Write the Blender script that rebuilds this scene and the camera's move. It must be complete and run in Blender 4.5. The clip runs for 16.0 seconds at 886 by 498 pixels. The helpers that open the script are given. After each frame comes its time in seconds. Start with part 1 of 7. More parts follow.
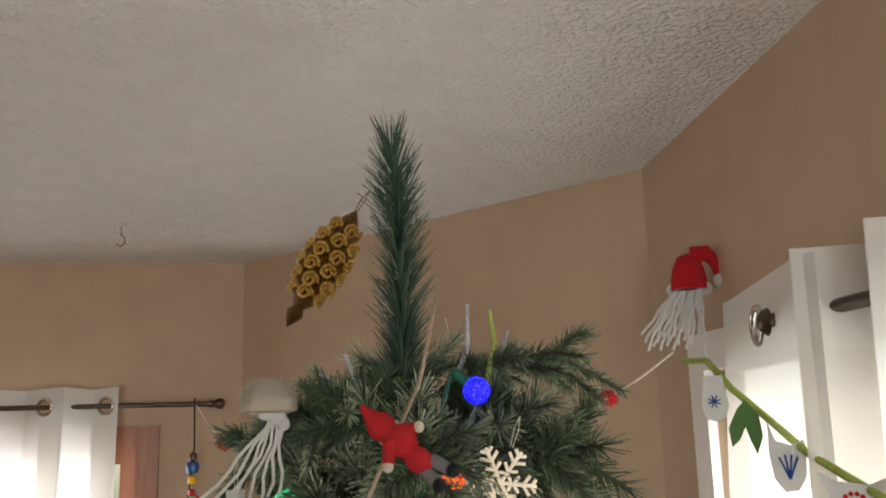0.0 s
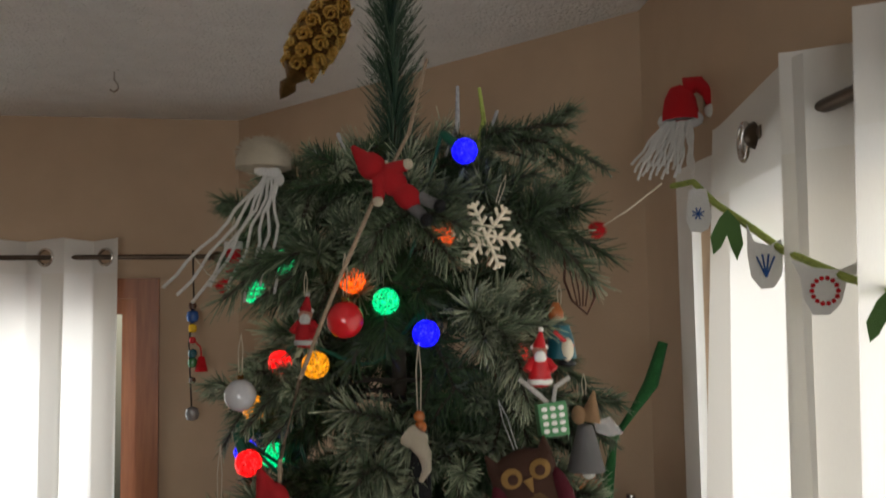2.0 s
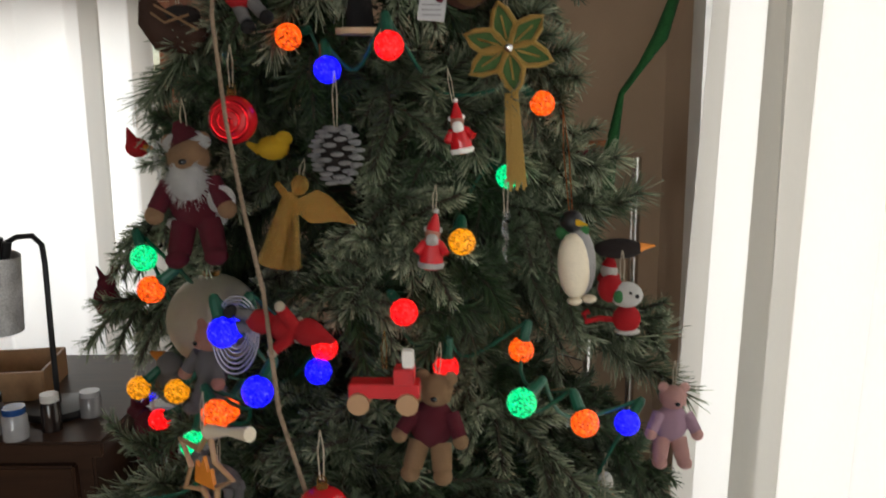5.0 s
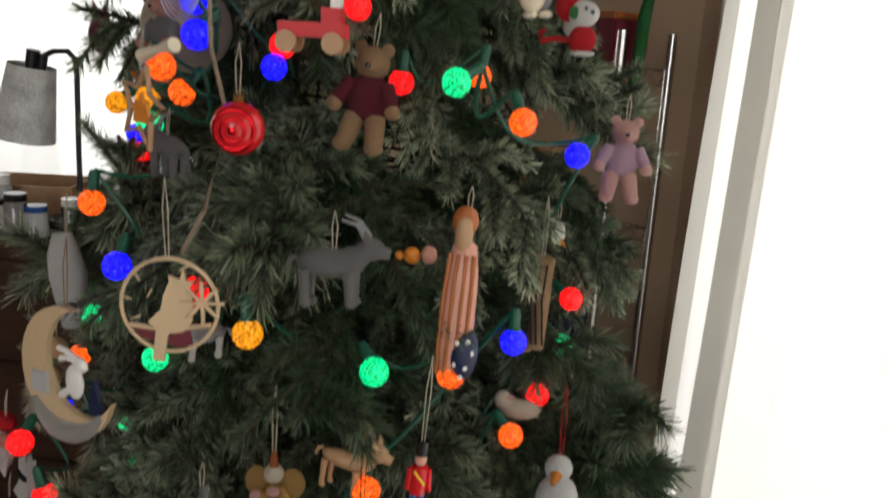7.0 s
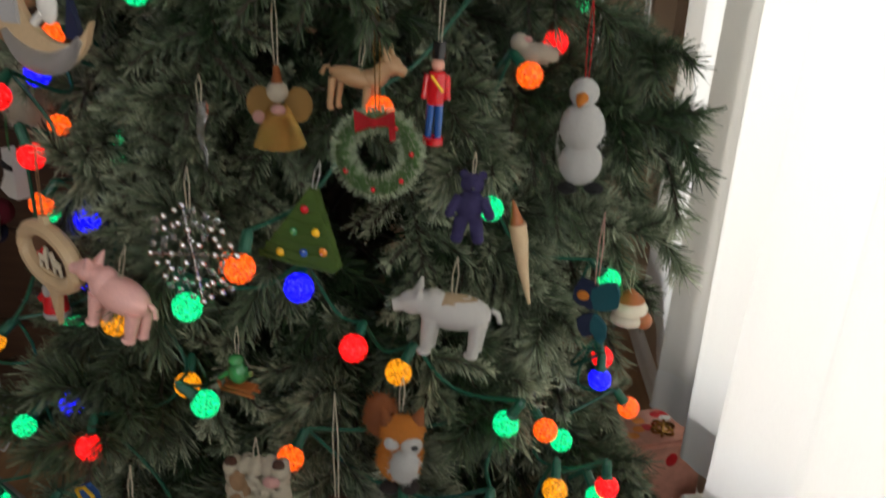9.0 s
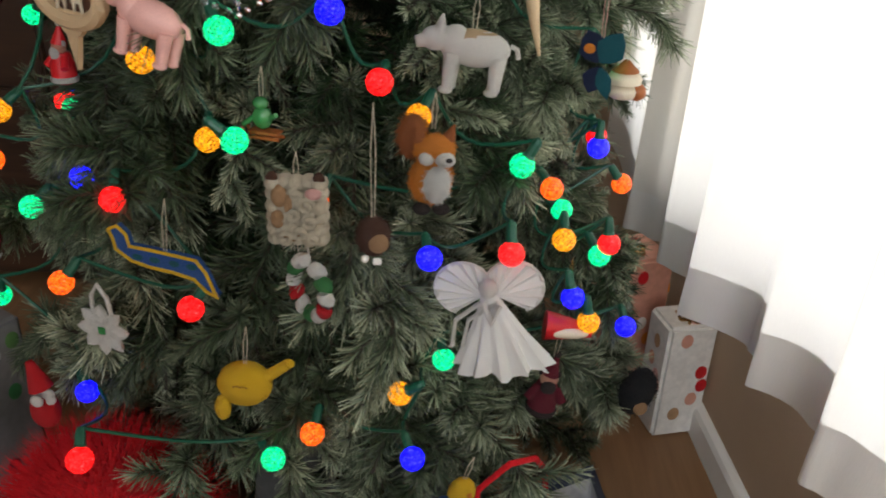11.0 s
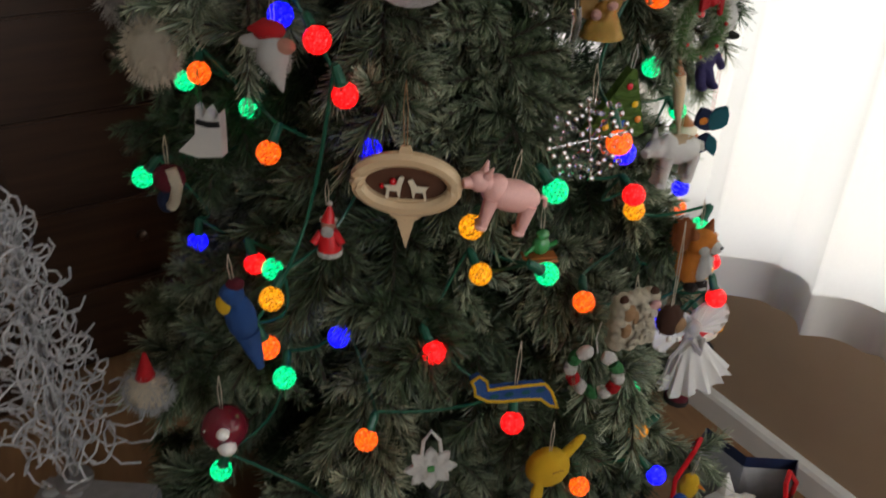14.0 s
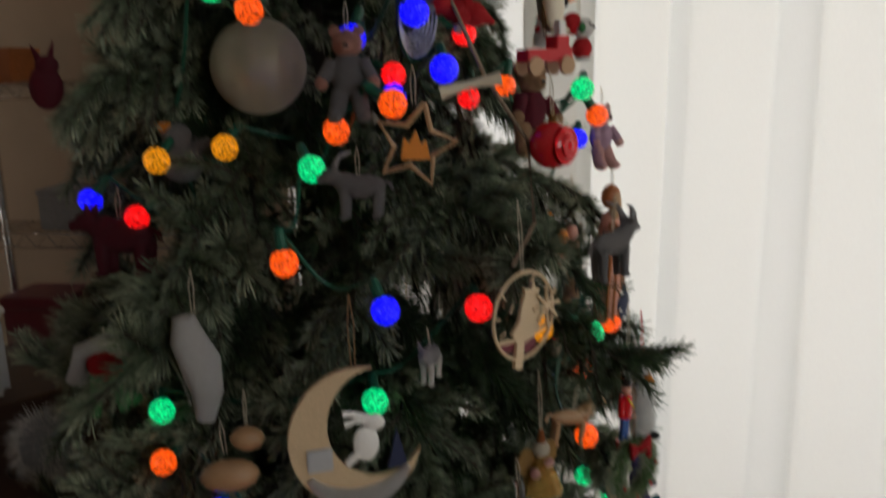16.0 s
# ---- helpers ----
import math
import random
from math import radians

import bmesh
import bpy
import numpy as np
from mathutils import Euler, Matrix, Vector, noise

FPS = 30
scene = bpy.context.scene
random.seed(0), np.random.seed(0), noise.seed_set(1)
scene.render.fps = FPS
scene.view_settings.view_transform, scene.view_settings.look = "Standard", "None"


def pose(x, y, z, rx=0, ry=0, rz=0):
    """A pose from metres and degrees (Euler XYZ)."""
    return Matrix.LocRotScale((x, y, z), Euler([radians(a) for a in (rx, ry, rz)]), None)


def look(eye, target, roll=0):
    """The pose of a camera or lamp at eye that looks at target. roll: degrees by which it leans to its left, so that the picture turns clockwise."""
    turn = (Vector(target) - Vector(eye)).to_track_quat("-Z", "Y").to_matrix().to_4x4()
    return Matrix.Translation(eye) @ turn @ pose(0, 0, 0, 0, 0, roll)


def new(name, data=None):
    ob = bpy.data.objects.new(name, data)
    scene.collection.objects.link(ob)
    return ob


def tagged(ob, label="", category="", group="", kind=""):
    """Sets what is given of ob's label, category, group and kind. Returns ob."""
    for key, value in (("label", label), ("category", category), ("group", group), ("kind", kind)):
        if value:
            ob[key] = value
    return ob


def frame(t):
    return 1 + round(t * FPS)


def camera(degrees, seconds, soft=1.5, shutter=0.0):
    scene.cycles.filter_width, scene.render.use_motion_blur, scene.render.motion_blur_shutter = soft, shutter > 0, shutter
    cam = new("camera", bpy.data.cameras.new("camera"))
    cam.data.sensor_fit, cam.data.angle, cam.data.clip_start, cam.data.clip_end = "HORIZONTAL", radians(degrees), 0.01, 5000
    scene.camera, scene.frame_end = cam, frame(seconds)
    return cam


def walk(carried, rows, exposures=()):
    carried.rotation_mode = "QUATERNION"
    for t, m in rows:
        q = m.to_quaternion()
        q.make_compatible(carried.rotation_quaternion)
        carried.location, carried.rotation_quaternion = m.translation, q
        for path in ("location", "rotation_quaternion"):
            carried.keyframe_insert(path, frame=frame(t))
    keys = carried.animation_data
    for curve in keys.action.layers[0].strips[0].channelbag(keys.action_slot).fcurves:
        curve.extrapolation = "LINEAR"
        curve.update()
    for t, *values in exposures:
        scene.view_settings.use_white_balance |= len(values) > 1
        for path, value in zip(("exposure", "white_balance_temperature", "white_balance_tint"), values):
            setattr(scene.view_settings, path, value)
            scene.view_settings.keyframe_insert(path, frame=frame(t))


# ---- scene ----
# ---- camera ----
cam = camera(55.6, 16.0, soft=1.8, shutter=0.4)
PATH = [
    (0, (0.007, -0.994, 1.878), (0.019, 1.241, 2.323), -1.5),
    (0.5, (0.007, -0.996, 1.862), (0.042, 1.248, 2.260), -1.9),
    (1, (0.011, -1.001, 1.827), (0.052, 1.254, 2.158), -2.0),
    (1.5, (0.014, -1.000, 1.788), (0.058, 1.268, 2.025), -1.0),
    (2, (0.011, -1.001, 1.756), (0.027, 1.273, 1.911), -0.9),
    (2.5, (0.008, -1.000, 1.716), (0.025, 1.280, 1.761), -0.9),
    (2.6, (0.015, -1.000, 1.712), (-0.003, 1.280, 1.721), -1.3),
    (3, (0.018, -1.005, 1.678), (-0.016, 1.272, 1.576), -0.7),
    (3.5, (0.031, -1.005, 1.643), (0.064, 1.262, 1.407), -1.2),
    (4, (0.043, -1.013, 1.612), (0.011, 1.238, 1.254), 0.0),
    (4.5, (0.075, -1.042, 1.544), (-0.108, 1.200, 1.172), -0.9),
    (4.7, (0.090, -1.045, 1.529), (-0.054, 1.190, 1.105), -0.6),
    (6.8, (0.241, -1.094, 1.300), (-0.092, 1.108, 0.816), 2.6),
    (7, (0.235, -1.096, 1.276), (-0.089, 1.100, 0.752), 3.6),
    (7.5, (0.250, -1.096, 1.220), (-0.052, 1.056, 0.526), 2.3),
    (8, (0.249, -1.106, 1.186), (-0.100, 1.000, 0.385), 0.7),
    (8.5, (0.235, -1.106, 1.140), (-0.119, 0.971, 0.269), 0.8),
    (9, (0.219, -1.098, 1.071), (-0.032, 0.978, 0.163), 1.7),
    (9.5, (0.219, -1.121, 0.990), (0.057, 0.919, -0.014), 2.1),
    (10, (0.219, -1.161, 0.926), (0.142, 0.876, -0.098), 2.9),
    (10.2, (0.219, -1.176, 0.915), (0.121, 0.856, -0.114), 2.8),
    (12.3, (-0.084, -1.215, 0.918), (0.137, 0.751, -0.215), 1.7),
    (12.5, (-0.116, -1.208, 0.928), (0.177, 0.735, -0.225), 1.8),
    (13, (-0.243, -1.190, 0.997), (0.375, 0.694, -0.130), 2.1),
    (13.5, (-0.365, -1.182, 1.056), (0.314, 0.661, -0.102), 1.2),
    (14, (-0.467, -1.114, 1.101), (0.416, 0.646, -0.049), 1.5),
    (14.5, (-0.484, -1.061, 1.119), (0.611, 0.612, 0.023), 2.0),
    (15, (-0.489, -1.041, 1.170), (0.719, 0.644, 0.222), 1.3),
    (15.5, (-0.484, -1.043, 1.229), (0.822, 0.652, 0.445), 0.9),
    (16, (-0.471, -1.042, 1.281), (0.768, 0.808, 0.788), -1.7),
]
walk(cam, [(t, look(eye, target, roll)) for t, eye, target, roll in PATH],
     [(0, 1.68), (0.6, 1.6), (1.5, 0.86), (2.5, 0.62), (3.5, 0.2), (4.5, 0.5), (7, 0.7), (10, 0.85), (12.5, 1.42), (13, 0.98), (14, 0.88), (14.5, 0.85), (15, 0.4), (16, 0.05)])

# ---- world and light ----
world = bpy.data.worlds.new("sky")
scene.world = world
world.use_nodes = True
wn = world.node_tree.nodes
sky = wn.new("ShaderNodeTexSky")
sky.sky_type, sky.sun_disc = "NISHITA", False
sky.sun_elevation, sky.sun_rotation = radians(28), radians(70)
world.node_tree.links.new(sky.outputs[0], wn["Background"].inputs[0])
wn["Background"].inputs[1].default_value = 0.12
sun = new("sun", bpy.data.lights.new("sun", "SUN"))
sun.data.energy, sun.data.angle, sun.data.color = 0.8, radians(12), (1, 0.95, 0.88)
sun.matrix_world = look((6, 2, 4), (0, 0, 0.5))


def window_light(name, eye, target, w, h, watts, color=(0.985, 1.0, 0.985)):
    lamp = new(name, bpy.data.lights.new(name, "AREA"))
    lamp.data.shape, lamp.data.size, lamp.data.size_y = "RECTANGLE", w, h
    lamp.data.energy, lamp.data.color = watts, color
    lamp.matrix_world = look(eye, target)
    return lamp


# daylight standing in the side and back window openings, plus an added fill
# side lamp reaches past the visible window, lengthened to light the tree's front
window_light("daylight_side_window", (0.90, -0.84, 1.25), (0.0, -0.9, 1.2), 3.1, 1.40, 21)
window_light("daylight_back_window", (-1.95, 2.16, 1.25), (-1.8, 0.5, 1.2), 1.7, 1.4, 22)
# unseen source added behind the camera to fill the tree's front
window_light("front_fill_light", (-0.15, -3.45, 1.5), (0.1, 0.0, 1.2), 1.35, 1.25, 16)


# ---- materials ----
def mat(name, color, rough=0.6, metal=0.0, vary=0.12, scale=40.0, bump=0.0, bump_scale=None, sheen=0.0, spec=0.4, emit=0.0,
        trans=0.0, island=0.0, color2=None):
    m = bpy.data.materials.new(name)
    m.use_nodes = True
    nt = m.node_tree
    b = nt.nodes["Principled BSDF"]
    b.inputs["Roughness"].default_value, b.inputs["Metallic"].default_value = rough, metal
    b.inputs["Specular IOR Level"].default_value = spec
    b.inputs["Sheen Weight"].default_value = sheen
    b.inputs["Transmission Weight"].default_value = trans
    co = nt.nodes.new("ShaderNodeTexCoord")
    no = nt.nodes.new("ShaderNodeTexNoise")
    no.inputs["Scale"].default_value, no.inputs["Detail"].default_value = scale, 5
    nt.links.new(co.outputs["Object"], no.inputs["Vector"])
    no2 = nt.nodes.new("ShaderNodeTexNoise")
    no2.inputs["Scale"].default_value, no2.inputs["Detail"].default_value = scale / 9, 3
    nt.links.new(co.outputs["Object"], no2.inputs["Vector"])
    add = nt.nodes.new("ShaderNodeMath")
    add.operation = "ADD"
    nt.links.new(no.outputs[0], add.inputs[0])
    nt.links.new(no2.outputs[0], add.inputs[1])
    ramp = nt.nodes.new("ShaderNodeMapRange")
    ramp.inputs[1].default_value, ramp.inputs[2].default_value = 0.7, 1.3
    nt.links.new(add.outputs[0], ramp.inputs[0])
    mix = nt.nodes.new("ShaderNodeMix")
    mix.data_type = "RGBA"
    c2 = color2 or tuple(min(1, c * (1 + vary)) for c in color)
    c1 = color if color2 else tuple(c * (1 - vary) for c in color)
    mix.inputs["A"].default_value, mix.inputs["B"].default_value = (*c1, 1), (*c2, 1)
    if island:
        geo = nt.nodes.new("ShaderNodeNewGeometry")
        nt.links.new(geo.outputs["Random Per Island"], mix.inputs["Factor"])
    else:
        nt.links.new(ramp.outputs[0], mix.inputs["Factor"])
    nt.links.new(mix.outputs["Result"], b.inputs["Base Color"])
    if emit:
        nt.links.new(mix.outputs["Result"], b.inputs["Emission Color"])
        b.inputs["Emission Strength"].default_value = emit
    if bump:
        bp = nt.nodes.new("ShaderNodeBump")
        bp.inputs["Strength"].default_value, bp.inputs["Distance"].default_value = min(1, bump), 0.002
        bn = no
        if bump_scale:
            bn = nt.nodes.new("ShaderNodeTexNoise")
            bn.inputs["Scale"].default_value, bn.inputs["Detail"].default_value = bump_scale, 4
            nt.links.new(co.outputs["Object"], bn.inputs["Vector"])
        nt.links.new(bn.outputs[0], bp.inputs["Height"])
        nt.links.new(bp.outputs[0], b.inputs["Normal"])
    return m


def cloth_mat(name, color, through_share, weave=900.0):
    """Thin woven fabric that lets daylight through."""
    m = bpy.data.materials.new(name)
    m.use_nodes = True
    nt = m.node_tree
    nt.nodes.remove(nt.nodes["Principled BSDF"])
    out = nt.nodes["Material Output"]
    co = nt.nodes.new("ShaderNodeTexCoord")
    no = nt.nodes.new("ShaderNodeTexNoise")
    no.inputs["Scale"].default_value = weave
    mp = nt.nodes.new("ShaderNodeMapping")
    mp.inputs["Scale"].default_value = (1, 1, 0.12)
    nt.links.new(co.outputs["Object"], mp.inputs[0])
    nt.links.new(mp.outputs[0], no.inputs["Vector"])
    mix = nt.nodes.new("ShaderNodeMix")
    mix.data_type = "RGBA"
    mix.inputs["A"].default_value = (*[c * 0.94 for c in color], 1)
    mix.inputs["B"].default_value = (*color, 1)
    nt.links.new(no.outputs[0], mix.inputs["Factor"])
    d, tr, ms = nt.nodes.new("ShaderNodeBsdfDiffuse"), nt.nodes.new("ShaderNodeBsdfTranslucent"), nt.nodes.new("ShaderNodeMixShader")
    nt.links.new(mix.outputs["Result"], d.inputs[0])
    nt.links.new(mix.outputs["Result"], tr.inputs[0])
    bp = nt.nodes.new("ShaderNodeBump")
    bp.inputs["Strength"].default_value, bp.inputs["Distance"].default_value = 0.25, 0.001
    nt.links.new(no.outputs[0], bp.inputs["Height"])
    nt.links.new(bp.outputs[0], d.inputs["Normal"])
    ms.inputs[0].default_value = through_share
    nt.links.new(d.outputs[0], ms.inputs[1])
    nt.links.new(tr.outputs[0], ms.inputs[2])
    nt.links.new(ms.outputs[0], out.inputs[0])
    return m


def popcorn_mat():
    m = mat("popcorn_ceiling_paint", (0.84, 0.82, 0.79), 0.9, vary=0.05, scale=14, spec=0.2)
    nt = m.node_tree
    co = nt.nodes.new("ShaderNodeTexCoord")
    vo, no = nt.nodes.new("ShaderNodeTexNoise"), nt.nodes.new("ShaderNodeTexNoise")
    vo.inputs["Scale"].default_value, vo.inputs["Detail"].default_value = 95, 4
    no.inputs["Scale"].default_value, no.inputs["Detail"].default_value = 230, 3
    nt.links.new(co.outputs["Object"], vo.inputs["Vector"])
    nt.links.new(co.outputs["Object"], no.inputs["Vector"])
    mr = nt.nodes.new("ShaderNodeMapRange")
    mr.inputs[1].default_value, mr.inputs[2].default_value = 0.42, 0.66
    nt.links.new(vo.outputs[0], mr.inputs[0])
    ad = nt.nodes.new("ShaderNodeMath")
    ad.operation = "MULTIPLY_ADD"
    ad.inputs[1].default_value = 0.35
    nt.links.new(no.outputs[0], ad.inputs[0])
    nt.links.new(mr.outputs[0], ad.inputs[2])
    bp = nt.nodes.new("ShaderNodeBump")
    bp.inputs["Strength"].default_value, bp.inputs["Distance"].default_value = 1.0, 0.0065
    nt.links.new(ad.outputs[0], bp.inputs["Height"])
    nt.links.new(bp.outputs[0], nt.nodes["Principled BSDF"].inputs["Normal"])
    return m


def wood_mat(name, c1, c2, rough=0.45, axis=2, scale=12):
    m = mat(name, c1, rough, scale=scale, color2=c2, bump=0.15)
    nt = m.node_tree
    mp = nt.nodes.new("ShaderNodeMapping")
    sc = [6.0, 6.0, 6.0]
    sc[axis] = 0.5
    mp.inputs["Scale"].default_value = sc
    co = [n for n in nt.nodes if n.type == "TEX_COORD"][0]
    nt.links.new(co.outputs["Object"], mp.inputs[0])
    for n in nt.nodes:
        if n.type == "TEX_NOISE":
            nt.links.new(mp.outputs[0], n.inputs["Vector"])
    return m


def bulb_mat(name, color, strength):
    """Faceted coloured plastic lit from inside by an LED."""
    m = bpy.data.materials.new(name)
    m.use_nodes = True
    nt = m.node_tree
    b = nt.nodes["Principled BSDF"]
    b.inputs["Roughness"].default_value = 0.2
    b.inputs["Base Color"].default_value = (*[c * 0.3 for c in color], 1)
    co = nt.nodes.new("ShaderNodeTexCoord")
    vo = nt.nodes.new("ShaderNodeTexVoronoi")
    vo.inputs["Scale"].default_value = 560
    nt.links.new(co.outputs["Object"], vo.inputs["Vector"])
    sep = nt.nodes.new("ShaderNodeSeparateColor")
    nt.links.new(vo.outputs["Color"], sep.inputs[0])
    mr = nt.nodes.new("ShaderNodeMapRange")
    mr.inputs[1].default_value, mr.inputs[2].default_value = 0.1, 0.95
    mr.inputs[3].default_value, mr.inputs[4].default_value = strength * 0.14, strength * 2.2
    nt.links.new(sep.outputs[0], mr.inputs[0])
    pick = nt.nodes.new("ShaderNodeMapRange")
    pick.inputs[1].default_value, pick.inputs[2].default_value = 0.86, 0.97
    nt.links.new(sep.outputs[1], pick.inputs[0])
    mix = nt.nodes.new("ShaderNodeMix")
    mix.data_type = "RGBA"
    mix.inputs["A"].default_value = (*color, 1)
    mix.inputs["B"].default_value = (*[min(1, c * 0.97 + 0.025) for c in color], 1)
    nt.links.new(pick.outputs[0], mix.inputs["Factor"])
    nt.links.new(mix.outputs["Result"], b.inputs["Emission Color"])
    nt.links.new(mr.outputs[0], b.inputs["Emission Strength"])
    bp = nt.nodes.new("ShaderNodeBump")
    bp.inputs["Strength"].default_value, bp.inputs["Distance"].default_value = 0.8, 0.002
    nt.links.new(vo.outputs["Distance"], bp.inputs["Height"])
    nt.links.new(bp.outputs[0], b.inputs["Normal"])
    return m


def needle_mat(name, dark, mid, pale):
    """Plastic needles, green at the root and frosted towards the tip; some are plainer than others."""
    m = mat(name, mid, 0.45, spec=0.3, vary=0.2, scale=20)
    nt = m.node_tree
    geo = nt.nodes.new("ShaderNodeNewGeometry")
    at = nt.nodes.new("ShaderNodeAttribute")
    at.attribute_name = "frost"
    ramp = nt.nodes.new("ShaderNodeValToRGB")
    el = ramp.color_ramp.elements
    el[0].position, el[0].color = 0.0, (*dark, 1)
    el[1].position, el[1].color = 1.0, (*mid, 1)
    mix = nt.nodes.new("ShaderNodeMix")
    mix.data_type = "RGBA"
    mix.inputs["B"].default_value = (*pale, 1)
    nt.links.new(geo.outputs["Random Per Island"], ramp.inputs[0])
    nt.links.new(ramp.outputs[0], mix.inputs["A"])
    info, mr, mul = nt.nodes.new("ShaderNodeObjectInfo"), nt.nodes.new("ShaderNodeMapRange"), nt.nodes.new("ShaderNodeMath")
    mr.inputs[3].default_value, mr.inputs[4].default_value = 0.12, 1.25
    mul.operation, mul.use_clamp = "MULTIPLY", True
    nt.links.new(info.outputs["Random"], mr.inputs[0])
    nt.links.new(mr.outputs[0], mul.inputs[0])
    nt.links.new(at.outputs["Fac"], mul.inputs[1])
    nt.links.new(mul.outputs[0], mix.inputs["Factor"])
    nt.links.new(mix.outputs["Result"], nt.nodes["Principled BSDF"].inputs["Base Color"])
    return m


M_WALL = mat("tan_wall_paint", (0.46, 0.335, 0.23), 0.75, vary=0.05, scale=9, bump=0.25, bump_scale=160, spec=0.25)
M_CEIL = popcorn_mat()
M_WHITE = mat("white_trim_paint", (0.78, 0.76, 0.72), 0.4, vary=0.05, scale=20)
M_FLOOR = wood_mat("oak_floor_wood", (0.21, 0.11, 0.052), (0.31, 0.175, 0.085), 0.4, axis=1)
M_TRIMWOOD = wood_mat("reddish_window_wood", (0.20, 0.065, 0.028), (0.32, 0.12, 0.05), 0.35)
M_CURTAIN = cloth_mat("white_sheer_cotton", (0.80, 0.785, 0.755), 0.42)
M_SIDEHEM = cloth_mat("white_folded_cotton", (0.76, 0.73, 0.67), 0.22)
# doubled hem, its share cut further to put in the shade below the sill
M_HEM = cloth_mat("white_doubled_cotton_dimmed", (0.78, 0.76, 0.72), 0.05)
M_HEADER = cloth_mat("white_lined_cotton", (0.78, 0.76, 0.72), 0.25)
M_BRONZE = mat("dark_bronze_metal", (0.10, 0.075, 0.055), 0.35, 0.9, vary=0.2)
M_CHROME = mat("brushed_steel", (0.62, 0.60, 0.57), 0.25, 1.0, vary=0.08)
M_BLACK = mat("black_painted_metal", (0.02, 0.02, 0.022), 0.4, 0.3)
M_NEEDLE = needle_mat("frosted_pvc_needles", (0.004, 0.013, 0.006), (0.036, 0.076, 0.026), (0.62, 0.67, 0.47))
M_NEEDLE_TOP = needle_mat("dark_pvc_needles", (0.006, 0.020, 0.012), (0.026, 0.064, 0.036), (0.30, 0.36, 0.25))
M_BARK = mat("brown_wrapped_wire", (0.035, 0.028, 0.018), 0.8, vary=0.3)
M_GREENWIRE = mat("green_cord_plastic", (0.01, 0.085, 0.05), 0.4)
BULB = {"red": bulb_mat("red_bulb_plastic", (1.0, 0.005, 0.006), 0.8),
        "green": bulb_mat("green_bulb_plastic", (0.0, 0.78, 0.24), 0.62),
        "blue": bulb_mat("blue_bulb_plastic", (0.004, 0.003, 1.0), 1.0),
        "orange": bulb_mat("orange_bulb_plastic", (1.0, 0.095, 0.004), 0.72),
        "amber": bulb_mat("amber_bulb_plastic", (1.0, 0.34, 0.006), 0.45)}


# ---- mesh helpers ----
def part(name, bm, material, parent=None, label="", smooth=True):
    me = bpy.data.meshes.new(name)
    bm.normal_update()
    bm.to_mesh(me)
    bm.free()
    if smooth:
        me.shade_smooth()
        me.set_sharp_from_angle(angle=radians(48))
    for m in (material if isinstance(material, (list, tuple)) else [material]):
        me.materials.append(m)
    ob = new(name, me)
    ob.parent = parent
    return tagged(ob, label) if label else ob


def thing(name, m, label, category, group="", kind=""):
    ob = new(name)
    ob.empty_display_size = 0.02
    ob.matrix_world = m
    return tagged(ob, label, category, group, kind)


def B():
    return bmesh.new()


def add_ball(bm, c=(0, 0, 0), r=(1, 1, 1), seg=16, rings=10, rot=None):
    if not isinstance(r, (tuple, list)):
        r = (r, r, r)
    m = Matrix.Translation(c) @ (rot or Matrix()) @ Matrix.Diagonal((*r, 1))
    bmesh.ops.create_uvsphere(bm, u_segments=seg, v_segments=rings, radius=1, matrix=m)
    return bm


def frame_z(d):
    return Vector(d).normalized().to_track_quat("Z", "Y").to_matrix().to_4x4()


def add_rod(bm, a, b, r1, r2=None, seg=10, caps=True):
    a, b = Vector(a), Vector(b)
    m = Matrix.Translation((a + b) / 2) @ frame_z(b - a)
    bmesh.ops.create_cone(bm, cap_ends=caps, segments=seg, radius1=r1, radius2=r1 if r2 is None else r2, depth=(b - a).length, matrix=m)
    return bm


def add_tube(bm, pts, r, seg=6, closed=False):
    """A tube swept along points; r may be a number or a function of 0..1."""
    pts = [Vector(p) for p in pts]
    n = len(pts)
    rings = []
    up = Vector((0.13, 0.31, 0.94))
    for i, p in enumerate(pts):
        d = (pts[(i + 1) % n] - pts[i - 1]) if closed else (pts[min(i + 1, n - 1)] - pts[max(i - 1, 0)])
        d.normalize()
        x = d.cross(up)
        if x.length < 0.05:
            x = d.cross(Vector((1, 0, 0)))
        x.normalize()
        y = d.cross(x)
        rr = r(i / max(1, n - 1)) if callable(r) else r
        rings.append([bm.verts.new(p + x * (rr * math.cos(k * math.tau / seg)) + y * (rr * math.sin(k * math.tau / seg))) for k in range(seg)])
    for i in range(n if closed else n - 1):
        a, b = rings[i], rings[(i + 1) % n]
        for k in range(seg):
            bm.faces.new((a[k], a[(k + 1) % seg], b[(k + 1) % seg], b[k]))
    if not closed:
        bm.faces.new(rings[0][::-1])
        bm.faces.new(rings[-1])
    return bm


def add_box(bm, c, s, rot=None, bevel=0.0):
    m = Matrix.Translation(c) @ (rot or Matrix()) @ Matrix.Diagonal((*s, 1))
    g = bmesh.ops.create_cube(bm, size=1, matrix=m)
    if bevel:
        es = list({e for v in g["verts"] for e in v.link_edges})
        bmesh.ops.bevel(bm, geom=es, offset=bevel, segments=2, affect="EDGES")
    return bm


